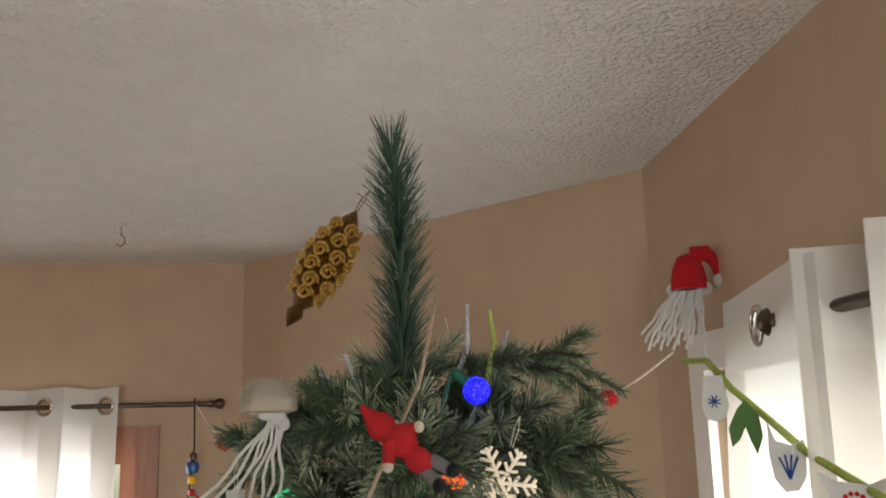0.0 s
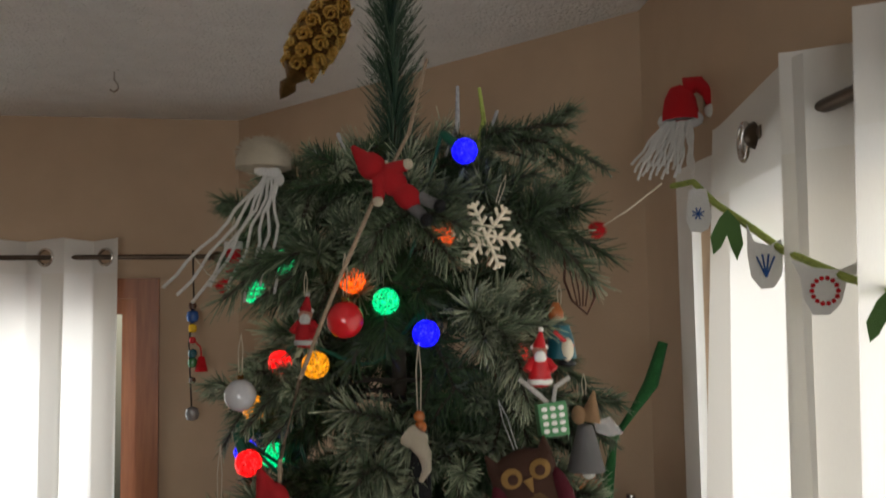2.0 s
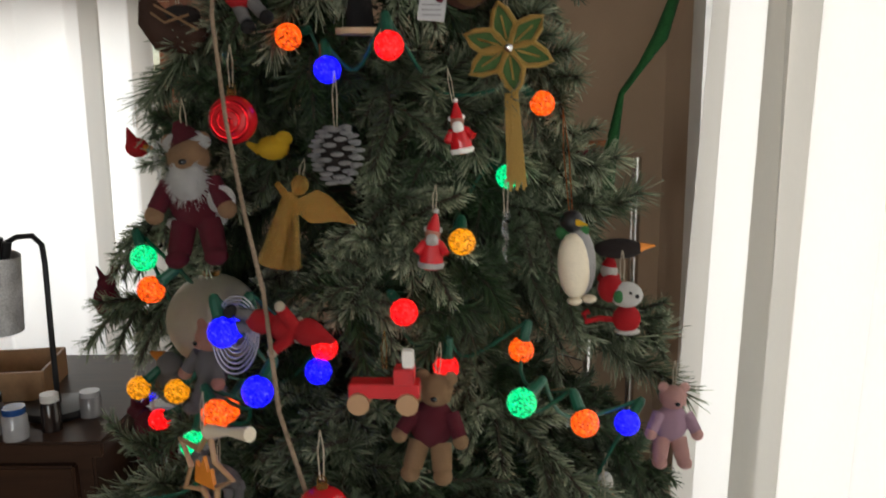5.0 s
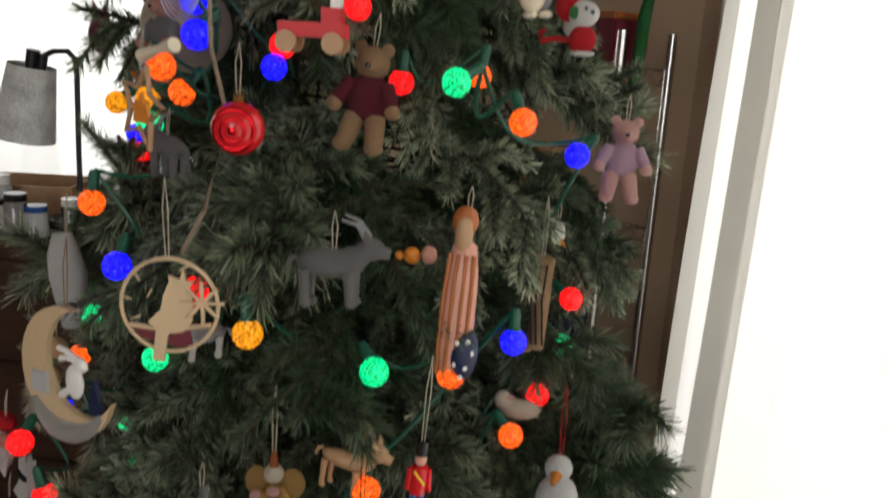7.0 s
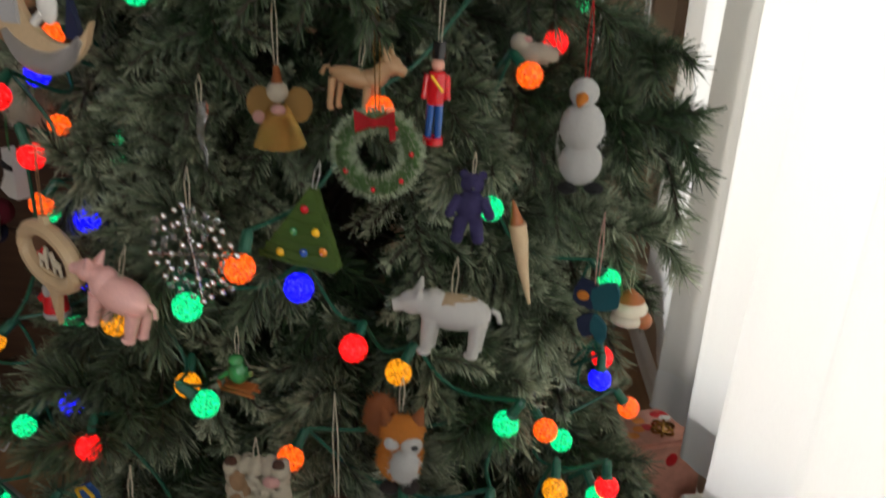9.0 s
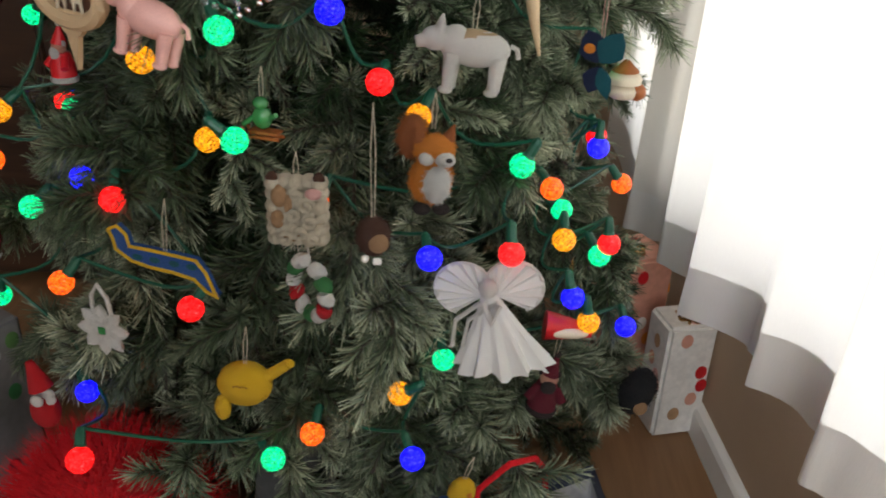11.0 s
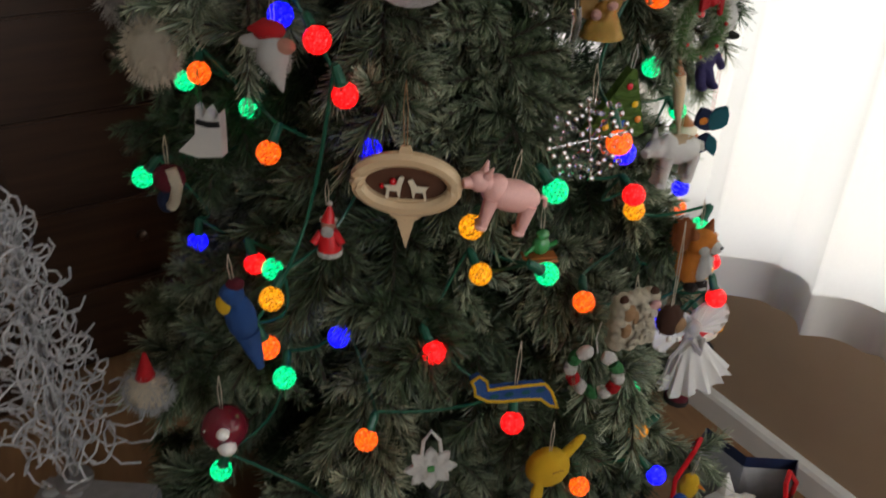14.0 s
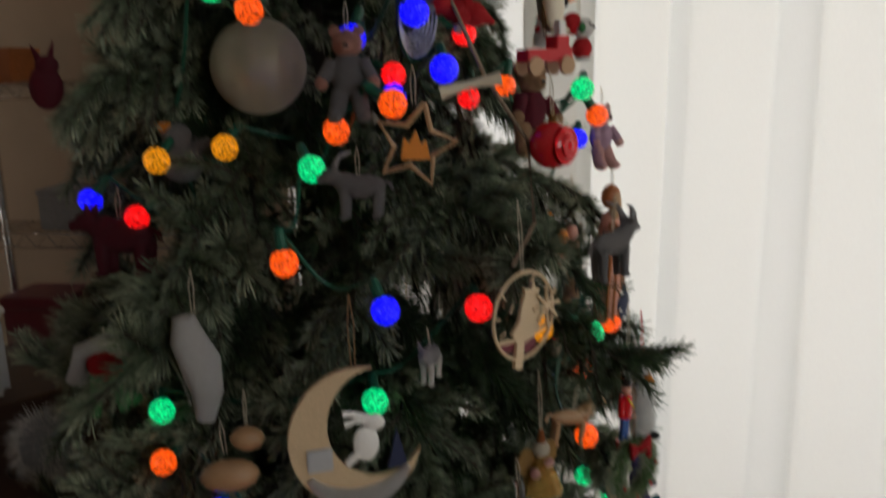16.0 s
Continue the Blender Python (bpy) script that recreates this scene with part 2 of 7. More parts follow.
def add_prism(bm, outline, t, m=None):
    """A flat plate: an outline in x and z, t thick along y."""
    m = m or Matrix()
    f = [bm.verts.new(m @ Vector((x, -t / 2, z))) for x, z in outline]
    k = [bm.verts.new(m @ Vector((x, t / 2, z))) for x, z in outline]
    fs = [bm.faces.new(f), bm.faces.new(k[::-1])]
    n = len(f)
    for i in range(n):
        bm.faces.new((f[i], k[i], k[(i + 1) % n], f[(i + 1) % n]))
    return bm


def add_lathe(bm, profile, seg=20, m=None):
    """A profile of (radius, height) turned round z."""
    m = m or Matrix()
    rings = [[bm.verts.new(m @ Vector((max(r, 1e-5) * math.cos(k * math.tau / seg), max(r, 1e-5) * math.sin(k * math.tau / seg), z))) for k in range(seg)]
             for r, z in profile]
    for a, b in zip(rings, rings[1:]):
        for k in range(seg):
            bm.faces.new((a[k], a[(k + 1) % seg], b[(k + 1) % seg], b[k]))
    return bm


def add_ring(bm, r, tube, m=None, seg=24, sides=8, sx=1.0, sz=1.0):
    m = m or Matrix()
    return add_tube(bm, [m @ Vector((sx * r * math.cos(a), 0, sz * r * math.sin(a))) for a in [k * math.tau / seg for k in range(seg)]], tube, sides, True)


# ---- the room ----
def wall_along(name, a, b, z0, z1, thick, holes=(), label=""):
    """A wall from a to b (plan), its room face on that line, thickness to the right of a to b; holes: (from, to, bottom, top) along it."""
    a, b = Vector((*a, 0)), Vector((*b, 0))
    d = (b - a).normalized()
    n = Vector((d.y, -d.x, 0))
    length = (b - a).length
    us = sorted({0.0, length, *[h[0] for h in holes], *[h[1] for h in holes]})
    zs = sorted({z0, z1, *[h[2] for h in holes], *[h[3] for h in holes]})
    bm = B()
    for u0, u1 in zip(us, us[1:]):
        for w0, w1 in zip(zs, zs[1:]):
            um, wm = (u0 + u1) / 2, (w0 + w1) / 2
            if any(h[0] < um < h[1] and h[2] < wm < h[3] for h in holes):
                continue
            vs = [bm.verts.new(a + d * u + n * k + Vector((0, 0, w))) for k in (0, thick) for u, w in ((u0, w0), (u1, w0), (u1, w1), (u0, w1))]
            for q in ((0, 1, 2, 3), (7, 6, 5, 4), (0, 4, 5, 1), (1, 5, 6, 2), (2, 6, 7, 3), (3, 7, 4, 0)):
                bm.faces.new([vs[i] for i in q])
    bmesh.ops.remove_doubles(bm, verts=bm.verts, dist=1e-5)
    seen = {}
    for f in bm.faces:
        key = tuple(round(c, 4) for c in f.calc_center_median())
        seen.setdefault(key, []).append(f)
    bmesh.ops.delete(bm, geom=[f for fs in seen.values() if len(fs) > 1 for f in fs], context="FACES_ONLY")
    bmesh.ops.recalc_face_normals(bm, faces=bm.faces)
    ob = part(name, bm, M_WALL, None, label, smooth=False)
    return tagged(ob, label, "wall", kind="structure")


CORNER_R, CORNER_L = (0.492, 0.92), (-0.70, 2.01)
RIGHT_END, LEFT_END = (0.83, -3.4), (-3.2, 1.60)
rd = (Vector(CORNER_R) - Vector(RIGHT_END)).normalized()


def right_wall(y, off=0.0):
    """The plan point on the side wall's face at y, moved off metres into the room."""
    u = (y - RIGHT_END[1]) / (CORNER_R[1] - RIGHT_END[1])
    p = Vector(RIGHT_END).lerp(Vector(CORNER_R), u)
    return p + Vector((-rd.y, rd.x)) * off


def left_wall(x, off=0.0):
    u = (x - CORNER_L[0]) / (LEFT_END[0] - CORNER_L[0])
    d = (Vector(LEFT_END) - Vector(CORNER_L)).normalized()
    return Vector(CORNER_L).lerp(Vector(LEFT_END), u) + Vector((-d.y, d.x)) * off


# side wall with its window, angled corner wall, back wall with its window, and plain walls that close the room
# side opening is extended unseen towards -y to bring light to the tree's front
wall_along("wall_east", RIGHT_END, CORNER_R, 0, 2.44, 0.14, [(1.05, 4.02, 0.44, 1.95)], "tan painted wall with a curtained window")
wall_along("wall_corner", CORNER_R, CORNER_L, 0, 2.44, 0.12, (), "tan painted angled corner wall")
wall_along("wall_north", CORNER_L, LEFT_END, 0, 2.44, 0.14, [(0.345, 1.95, 0.50, 1.80)], "tan painted wall with a curtained window")
wall_along("wall_west", LEFT_END, (-3.2, -3.4), 0, 2.44, 0.12, (), "plain tan painted wall")
# the south opening is made up, only to let the fill light in
wall_along("wall_south", (-3.2, -3.4), RIGHT_END, 0, 2.44, 0.14, [(2.34, 3.76, 0.85, 2.15)], "plain unseen tan painted wall with an opening for fill light")

bm = B()
add_box(bm, (-1.15, -0.7, 2.50), (4.8, 6.2, 0.12))
tagged(part("ceiling", bm, M_CEIL, None, "off-white popcorn textured ceiling", smooth=False), category="ceiling", kind="structure")
bm = B()
add_box(bm, (-1.15, -0.7, -0.06), (4.8, 6.2, 0.12))
floor = tagged(part("floor", bm, M_FLOOR, None, "brown oak strip floor", smooth=False), category="floor", kind="structure")


# ---- the tree ----
TREE = Vector((-0.03, -0.13, 0))


def tree_radius(z):
    steps = ((0.15, 0.46), (0.45, 0.46), (0.68, 0.42), (0.87, 0.385), (1.0, 0.375), (1.17, 0.345), (1.28, 0.325), (1.4, 0.29), (1.6, 0.245), (1.75, 0.205), (1.88, 0.175), (1.93, 0.13), (1.97, 0.05), (2.3, 0.02))
    for (z0, r0), (z1, r1) in zip(steps, steps[1:]):
        if z <= z1:
            return r0 + (r1 - r0) * (z - z0) / (z1 - z0)
    return 0.02


def brush(rng, verts, faces, pts, count, length, width, spread=0.9, tips=None):
    """Needles round a line of points, leaning forward, gathered at the tip."""
    n = len(pts) - 1
    for i in range(count):
        u = (i + rng.random()) / count * n
        k = min(int(u), n - 1)
        p = pts[k].lerp(pts[k + 1], u - k)
        d = (pts[k + 1] - pts[k]).normalized()
        x = d.orthogonal().normalized()
        y = d.cross(x)
        a = rng.random() * math.tau
        side = x * math.cos(a) + y * math.sin(a)
        lean = spread * (0.75 + 0.5 * rng.random()) * (1.0 if u < n * 0.93 else 0.55)
        w = (d * math.cos(lean) + side * math.sin(lean)).normalized()
        ln = length * (0.6 + 0.5 * rng.random())
        t = w.cross(d if rng.random() < 0.5 else side.cross(d))
        if t.length < 1e-4:
            t = w.orthogonal()
        t = t.normalized() * width / 2
        tip = p + w * ln + Vector((0, 0, -0.08 * ln * rng.random()))
        j = len(verts)
        verts.extend((p - t, p + t, tip + t * 0.45, tip - t * 0.45))
        faces.append((j, j + 1, j + 2, j + 3))
        if tips is not None:
            tips.append(0.25 + 0.75 * (u / n) ** 1.5)


def add_frost(me, needles, rng, most, tips=None):
    """Writes how far each needle's tip is frosted."""
    at = me.attributes.new("frost", "FLOAT", "POINT")
    val = np.zeros(len(me.vertices), dtype=np.float32)
    for k in range(needles):
        f = most * (rng.random() ** 1.6 if tips is None else tips[k] * (0.35 + 0.65 * rng.random()))
        val[4 * k + 2] = val[4 * k + 3] = f
        val[4 * k] = val[4 * k + 1] = f * 0.04
    at.data.foreach_set("value", val)


def branch_mesh(seed, length, twigs, drop, needle, frost=1.0):
    """A wired branch along +x that ends in a spray of short side twigs, each a bottle brush of needles."""
    rng = random.Random(seed)
    verts, faces, stems, tips = [], [], [], []
    main = [Vector((length * u, 0.02 * math.sin(3 * u + seed), 0.10 * length * u - drop * length * u ** 2.5)) for u in [k / 8 for k in range(9)]]
    brush(rng, verts, faces, main[3:], int(560 * length / 0.4), needle, 0.0016, 0.85, tips)
    stems.append(main)
    for k in range(twigs):
        u = 1 - (0.52 * (k + rng.random()) / twigs) ** 1.1
        i = min(int(u * 8), 7)
        p = main[i].lerp(main[i + 1], u * 8 - i)
        turn = rng.random() * math.tau
        ln = 0.034 + 0.045 * rng.random() * (1.7 - u)
        out = Vector((0.35 + 0.5 * rng.random(), 1.0 * math.cos(turn), 0.75 * math.sin(turn) - 0.12)).normalized()
        sag = -0.55 * rng.random()
        line = [p + out * (ln * v) + Vector((0, 0, sag * ln * v * v)) for v in (0, 0.33, 0.66, 1.0)]
        brush(rng, verts, faces, line, 185, needle * (0.8 + 0.35 * rng.random()), 0.0015, 0.80, tips)
        stems.append(line)
    me = bpy.data.meshes.new("branch")
    nf = len(faces)
    for line in stems:
        for a, b in zip(line, line[1:]):
            d = (b - a).normalized()
            x = d.orthogonal().normalized() * 0.0022
            y = d.cross(x).normalized() * 0.0022
            j = len(verts)
            verts.extend((a + x, a - x * 0.5 + y, a - x * 0.5 - y, b + x, b - x * 0.5 + y, b - x * 0.5 - y))
            faces.extend(((j, j + 1, j + 4, j + 3), (j + 1, j + 2, j + 5, j + 4), (j + 2, j, j + 3, j + 5)))
    me.from_pydata([tuple(v) for v in verts], [], faces)
    me.materials.append(M_NEEDLE)
    me.materials.append(M_BARK)
    idx = [0] * nf + [1] * (len(faces) - nf)
    me.polygons.foreach_set("material_index", idx)
    add_frost(me, nf, rng, frost, tips)
    return me


def build_tree():
    rng = random.Random(7)
    wide = {"lace_angel": 0.058, "deer_medallion": 0.065, "striped_figure": 0.058, "owl_ornament": 0.05, "polar_bear_ornament": 0.045, "pig_ornament": 0.045, "wreath_ornament": 0.045, "angel_doll": 0.042, "moon_ornament": 0.055, "glitter_ball": 0.048, "jellyfish_ornament": 0.05, "felt_lizard_ornament": 0.05, "crystal_snowflake": 0.045}
    spots = [(ob.matrix_world.translation, wide.get(ob.name.split(".")[0], 0.036)) for ob in scene.objects if ob.get("group") == "ornaments on the tree"] + [(Vector(p), 0.022) for row in BULBS.values() for p in row]
    hung = [(math.atan2(p.y - TREE.y, p.x - TREE.x), math.hypot(p.x - TREE.x, p.y - TREE.y), p.z, half) for p, half in spots]
    root = thing("christmas_tree", pose(*TREE), "tall artificial pine tree with frosted green needle branches", "christmas tree")
    bm = B()
    add_rod(bm, (0, 0, 0.0), (0, 0, 1.0), 0.020, 0.017, 12)
    add_rod(bm, (0, 0, 1.0), (0, 0, 1.95), 0.013, 0.006, 10)
    for k in range(4):
        a = k * math.pi / 2 + 0.4
        add_rod(bm, (0, 0, 0.12), (0.28 * math.cos(a), 0.28 * math.sin(a), 0.012), 0.012, 0.010, 8)
    part("trunk", bm, M_BARK, root, "dark wrapped steel pole on folding feet")
    kinds = {ln: [branch_mesh(100 * i + j, ln, tw, 0.16 + 0.12 * (j % 4), 0.0175 if j < 4 else 0.030) for j in range(8)] for i, (ln, tw) in enumerate(((0.16, 9), (0.26, 13), (0.38, 17), (0.52, 21)))}
    # inner branches nearly unfrosted: shade of the gaps is put into their colour
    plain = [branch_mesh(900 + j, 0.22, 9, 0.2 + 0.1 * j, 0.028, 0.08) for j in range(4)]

    def room(a, zz, want, ln, drop, pitch):
        """The length that a branch may have before its drooping end would cover what hangs in front of it."""
        t = radians(pitch)
        ends = [zz - want * u * math.sin(t) + (0.10 * u - drop * u ** 2.5) * ln * math.cos(t) for u in (0.8, 1.0)]
        return min([want] + [rad - 0.018 - 0.5 * half for az, rad, h, half in hung
                             if any(abs(h - e) < half + 0.020 for e in ends) and abs((az - a + math.pi) % math.tau - math.pi) * rad < half + 0.014])

    z = 0.20
    while z < 1.93:
        r = tree_radius(z)
        lift = max(0.0, z - 1.6) * 110
        for inner, n in ((False, max(8, int(r * (36 if 0.6 < z < 1.45 else 28)))), (True, max(5, int(r * 17)))):
            for k in range(n):
                best = (-1,)
                for _ in range(3):
                    a = (k + rng.random() * 0.9) * math.tau / n + z * 5
                    zz = z + 0.055 * (rng.random() - 0.5)
                    want = r * (0.70 + 0.22 * rng.random() if z < 0.75 or z > 1.36 else 0.76 + 0.18 * rng.random())
                    want *= max(0.94 + (0.18 if z < 0.8 else 0.32) * math.cos(a + 1.22), 0.98 - 0.25 * max(0.0, math.sin(a))) if z < 1.36 else 1 + 0.05 * math.cos(a + 1.05)
                    want *= 1 - max(0.0, -math.sin(a)) * (0.0 if z < 1.36 else 0.10 if z < 1.8 else 0.22)
                    if inner:
                        want *= 0.58
                    form = rng.randrange(4)
                    pitch = rng.uniform(-6, 12) - lift
                    ln = 0.22 if inner else min(kinds, key=lambda q: abs(q - want))
                    free = room(a, zz, want, ln, 0.2 + 0.1 * form if inner else 0.16 + 0.12 * form, pitch)
                    best = max(best, (free / want, free, a, zz, form, pitch, ln))
                _, want, a, zz, form, pitch, ln = best
                want = max(want, 0.45 * r)
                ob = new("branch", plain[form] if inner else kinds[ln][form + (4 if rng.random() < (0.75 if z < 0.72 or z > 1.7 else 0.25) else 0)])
                ob.parent = root
                ob.matrix_basis = pose(0, 0, zz, rng.uniform(-25, 25), pitch, math.degrees(a)) @ Matrix.Diagonal((want / ln, 1, 1, 1))
        z += 0.066 if z > 1.2 else 0.072
    verts, faces = [], []
    top = [Vector((-0.012 + 0.010 * math.sin(v * 3), 0, 1.80 + 0.355 * v)) for v in [k / 8 for k in range(9)]]
    brush(rng, verts, faces, top, 2100, 0.053, 0.0014, 0.66)
    me = bpy.data.meshes.new("top_spire")
    me.from_pydata([tuple(v) for v in verts], [], faces)
    me.materials.append(M_NEEDLE_TOP)
    add_frost(me, len(faces), rng, 0.5)
    ob = new("top_spire", me)
    ob.parent = root
    return root



# ---- curtains ----
def curtain(name, plan, u0, u1, top, bottom, folds, amp, label, seed, rings, rod_z, rod_off, flare=0.0, side=0.0, slack=0.35, hole=0.25, swing=1.0, start=0.0):
    """A gathered panel on grommets, its first edge a doubled side hem. plan(u, off) gives the plan point at u along the wall, off metres into the room."""
    rng = random.Random(seed)
    root = thing(name, Matrix(), label, "curtain", "white grommet curtains")
    nu, nz = folds * 18, 28
    ph = [rng.uniform(-0.5, 0.5) for _ in range(6)]
    size = [rng.uniform(0.65, 1.2) for _ in range(2 * folds + 2)]
    pull = [rng.uniform(-0.5, 0.5) for _ in range(2 * folds + 2)]

    def blend(row, q):
        k = min(int(q), len(row) - 2)
        f = q - k
        return row[k] + (row[k + 1] - row[k]) * f * f * (3 - 2 * f)

    def at(i, j):
        u = i / nu
        v = j / nz
        own = 1 + (blend(size, u * folds * 2) - 1) * min(1, 1.6 * v)
        a = start + u * folds * math.tau * swing + blend(pull, u * folds * 2) * min(1, 1.5 * v)
        wave = math.cos(a) * own * (1 - slack * v) + 0.20 * math.sin(2.3 * a + ph[2] + 2 * v) * v + 0.30 * math.sin(0.5 * a + ph[3] + v) * v
        # the cloth doubles back a little behind each crest
        lap = 0.055 / folds * math.sin(2 * a) * (1 - 0.3 * v)
        q = plan(u0 + (u1 - u0) * (u - lap), rod_off + amp * wave + flare * v)
        bz = bottom(u) + 0.07
        z = top + (bz - top) * min(1, j / (nz - 2)) - 0.035 * max(0, j - nz + 2)
        return Vector((q.x, q.y, z + 0.005 * math.cos(a) * max(0.0, 1 - j)))

    eyes = []
    for k in range(rings):
        i = (k + hole) / folds * nu
        q, r = at(i, 1), at(min(nu, i + 0.5), 1)
        eyes.append((Vector((q.x, q.y, rod_z)), math.atan2(r.y - q.y, r.x - q.x)))
    ns = int(side * nu)
    for nm, i0, i1, j0, j1, fine, m in (("header", 0, nu, 0, 2, 4, M_HEADER), ("side_hem", 0, ns, 2, nz - 2, 1, M_SIDEHEM), ("panel", ns, nu, 2, nz - 2, 1, M_CURTAIN), ("hem", 0, nu, nz - 2, nz, 1, M_HEM)):
        if i1 <= i0:
            continue
        bm = B()
        rows = (j1 - j0) * (8 if fine > 1 else 1)
        grid = [[bm.verts.new(at(i0 + i / fine, j0 + (j1 - j0) * j / rows)) for i in range((i1 - i0) * fine + 1)] for j in range(rows + 1)]
        for a, b in zip(grid, grid[1:]):
            for k in range(len(a) - 1):
                mid = (a[k].co + b[k + 1].co) / 2
                if fine > 1 and any((mid - e).length < 0.025 for e, _ in eyes):
                    continue
                bm.faces.new((a[k], a[k + 1], b[k + 1], b[k]))
        part(nm, bm, m, root, "doubled fabric " + nm.replace("_", " ") if nm != "panel" else "")
    for e, turn in eyes:
        bm = B()
        add_ring(bm, 0.027, 0.0058, Matrix.Translation(e) @ Matrix.Rotation(turn, 4, "Z"), 28, 8)
        part("grommet", bm, M_CHROME, root, "brushed steel grommet ring")
    return root


def curtain_rod(name, a, b, r, label):
    root = thing(name, Matrix(), label, "curtain rod")
    a, b = Vector(a), Vector(b)
    bm = B()
    add_rod(bm, a, b, r, seg=14)
    part("pole", bm, M_BRONZE, root)
    d = (b - a).normalized()
    for e, s in ((a, -1), (b, 1)):
        bm = B()
        add_lathe(bm, [(0, 0), (r * 1.5, 0.002), (r * 1.5, 0.012), (r, 0.014), (r * 1.9, 0.026), (r * 2.3, 0.036), (r * 1.9, 0.047), (0, 0.054)], 14, Matrix.Translation(e) @ frame_z(d * s))
        part("finial", bm, M_BRONZE, root)
    return root


ROD_Z = 2.0
ra, rb = right_wall(-2.36, 0.06), right_wall(0.19, 0.06)
curtain_rod("curtain_rod", (ra.x, ra.y, ROD_Z), (rb.x, rb.y, ROD_Z), 0.0095, "dark bronze curtain rod over the side window")
curtain("curtain", right_wall, 0.47, 0.03, 2.065, lambda u: 0.33 + 0.01 * u, 1, 0.030, "white cotton curtain on steel grommets, lit from behind", 3, 1, ROD_Z, 0.055, 0.045, 0.30, 0.3, 0.44, 0.56, math.pi)
# this panel covers the added, unseen length of the side window too
curtain("curtain", right_wall, 0.085, -2.30, 2.075, lambda u: 0.315 + 0.28 * u - 0.08 * u * u, 14, 0.034, "white cotton curtain on steel grommets, lit from behind", 5, 14, ROD_Z, 0.062, 0.045, 0.065, 0.2, 0.75)
ROD2_Z = 1.94
la, lb = left_wall(-2.7, 0.09), left_wall(-0.80, 0.09)
curtain_rod("curtain_rod", (la.x, la.y, ROD2_Z), (lb.x, lb.y, ROD2_Z), 0.0085, "dark bronze curtain rod over the back window")
curtain("curtain", left_wall, -1.085, -1.26, 2.0, lambda u: 0.45, 1, 0.022, "white cotton curtain bunched at the window edge", 11, 1, ROD2_Z, 0.09, 0.0, 0.45)
curtain("curtain", left_wall, -1.25, -2.6, 2.0, lambda u: 0.45, 5, 0.03, "white cotton curtain on steel grommets, lit from behind", 12, 5, ROD2_Z, 0.09, 0.02, 0.06)


# ---- windows, baseboards ----
def window(name, plan, u0, u1, z0, z1, material, label):
    """A framed window set in the wall's opening."""
    root = thing(name, Matrix(), label, "window", kind="structure")
    w = 0.055

    def bar(nm, ua, ub, za, zb, back, deep, m=material):
        c = [plan(u, o) for u in (ua, ub) for o in (-back, -back - deep)]
        bm = B()
        vs = [bm.verts.new((c[i].x, c[i].y, z)) for z in (za, zb) for i in (0, 1, 3, 2)]
        for q in ((3, 2, 1, 0), (4, 5, 6, 7), (0, 1, 5, 4), (1, 2, 6, 5), (2, 3, 7, 6), (3, 0, 4, 7)):
            bm.faces.new([vs[i] for i in q])
        bmesh.ops.recalc_face_normals(bm, faces=bm.faces)
        return part(nm, bm, m, root, smooth=False)

    um = (u0 + u1) / 2
    s = 1 if u1 > u0 else -1
    bar("window_frame", u0, u0 + s * w, z0, z1, 0.03, 0.07)
    bar("window_frame", u1 - s * w, u1, z0, z1, 0.03, 0.07)
    bar("window_frame", u0 + s * w, u1 - s * w, z1 - w, z1, 0.03, 0.07)
    bar("window_frame", u0 + s * w, u1 - s * w, z0, z0 + w, 0.03, 0.07)
    bar("mullion", um - 0.025, um + 0.025, z0 + w, z1 - w, 0.035, 0.06)
    # casing on the room side
    bar("casing", u0 - s * 0.075, u0, z0 - 0.06, z1 + 0.07, -0.018, 0.018)
    bar("casing", u1, u1 + s * 0.075, z0 - 0.06, z1 + 0.07, -0.018, 0.018)
    bar("casing", u0, u1, z1, z1 + 0.07, -0.018, 0.018)
    bar("window_sill", u0, u1, z0 - 0.03, z0, -0.04, 0.07)
    return root


# window_1 beyond the visible part is added for its light
window("window_1", right_wall, 0.60, -2.33, 0.44, 1.95, M_WHITE, "white framed window behind white curtains")
window("window_2", left_wall, -1.042, -2.62, 0.50, 1.80, M_TRIMWOOD, "reddish wood framed window behind white curtains")


def baseboard(name, a, b, high=1.0):
    a, b = Vector((*a, 0)), Vector((*b, 0))
    d = (b - a).normalized()
    n = Vector((-d.y, d.x, 0))
    prof = ((0, 0), (0.016, 0), (0.016, 0.075), (0.012, 0.088), (0.004, 0.095), (0, 0.095))
    bm = B()
    f = [bm.verts.new(a + n * o + Vector((0, 0, z * high))) for o, z in prof]
    k = [bm.verts.new(b + n * o + Vector((0, 0, z * high))) for o, z in prof]
    for i in range(6):
        bm.faces.new((f[i], f[(i + 1) % 6], k[(i + 1) % 6], k[i]))
    bm.faces.new(f[::-1])
    bm.faces.new(k)
    tagged(part(name, bm, M_WHITE, None, "white painted baseboard along the wall", smooth=False), category="baseboard", kind="structure")


baseboard("baseboard", RIGHT_END, CORNER_R, 0.62)
baseboard("baseboard", CORNER_R, CORNER_L)
baseboard("baseboard", CORNER_L, LEFT_END)


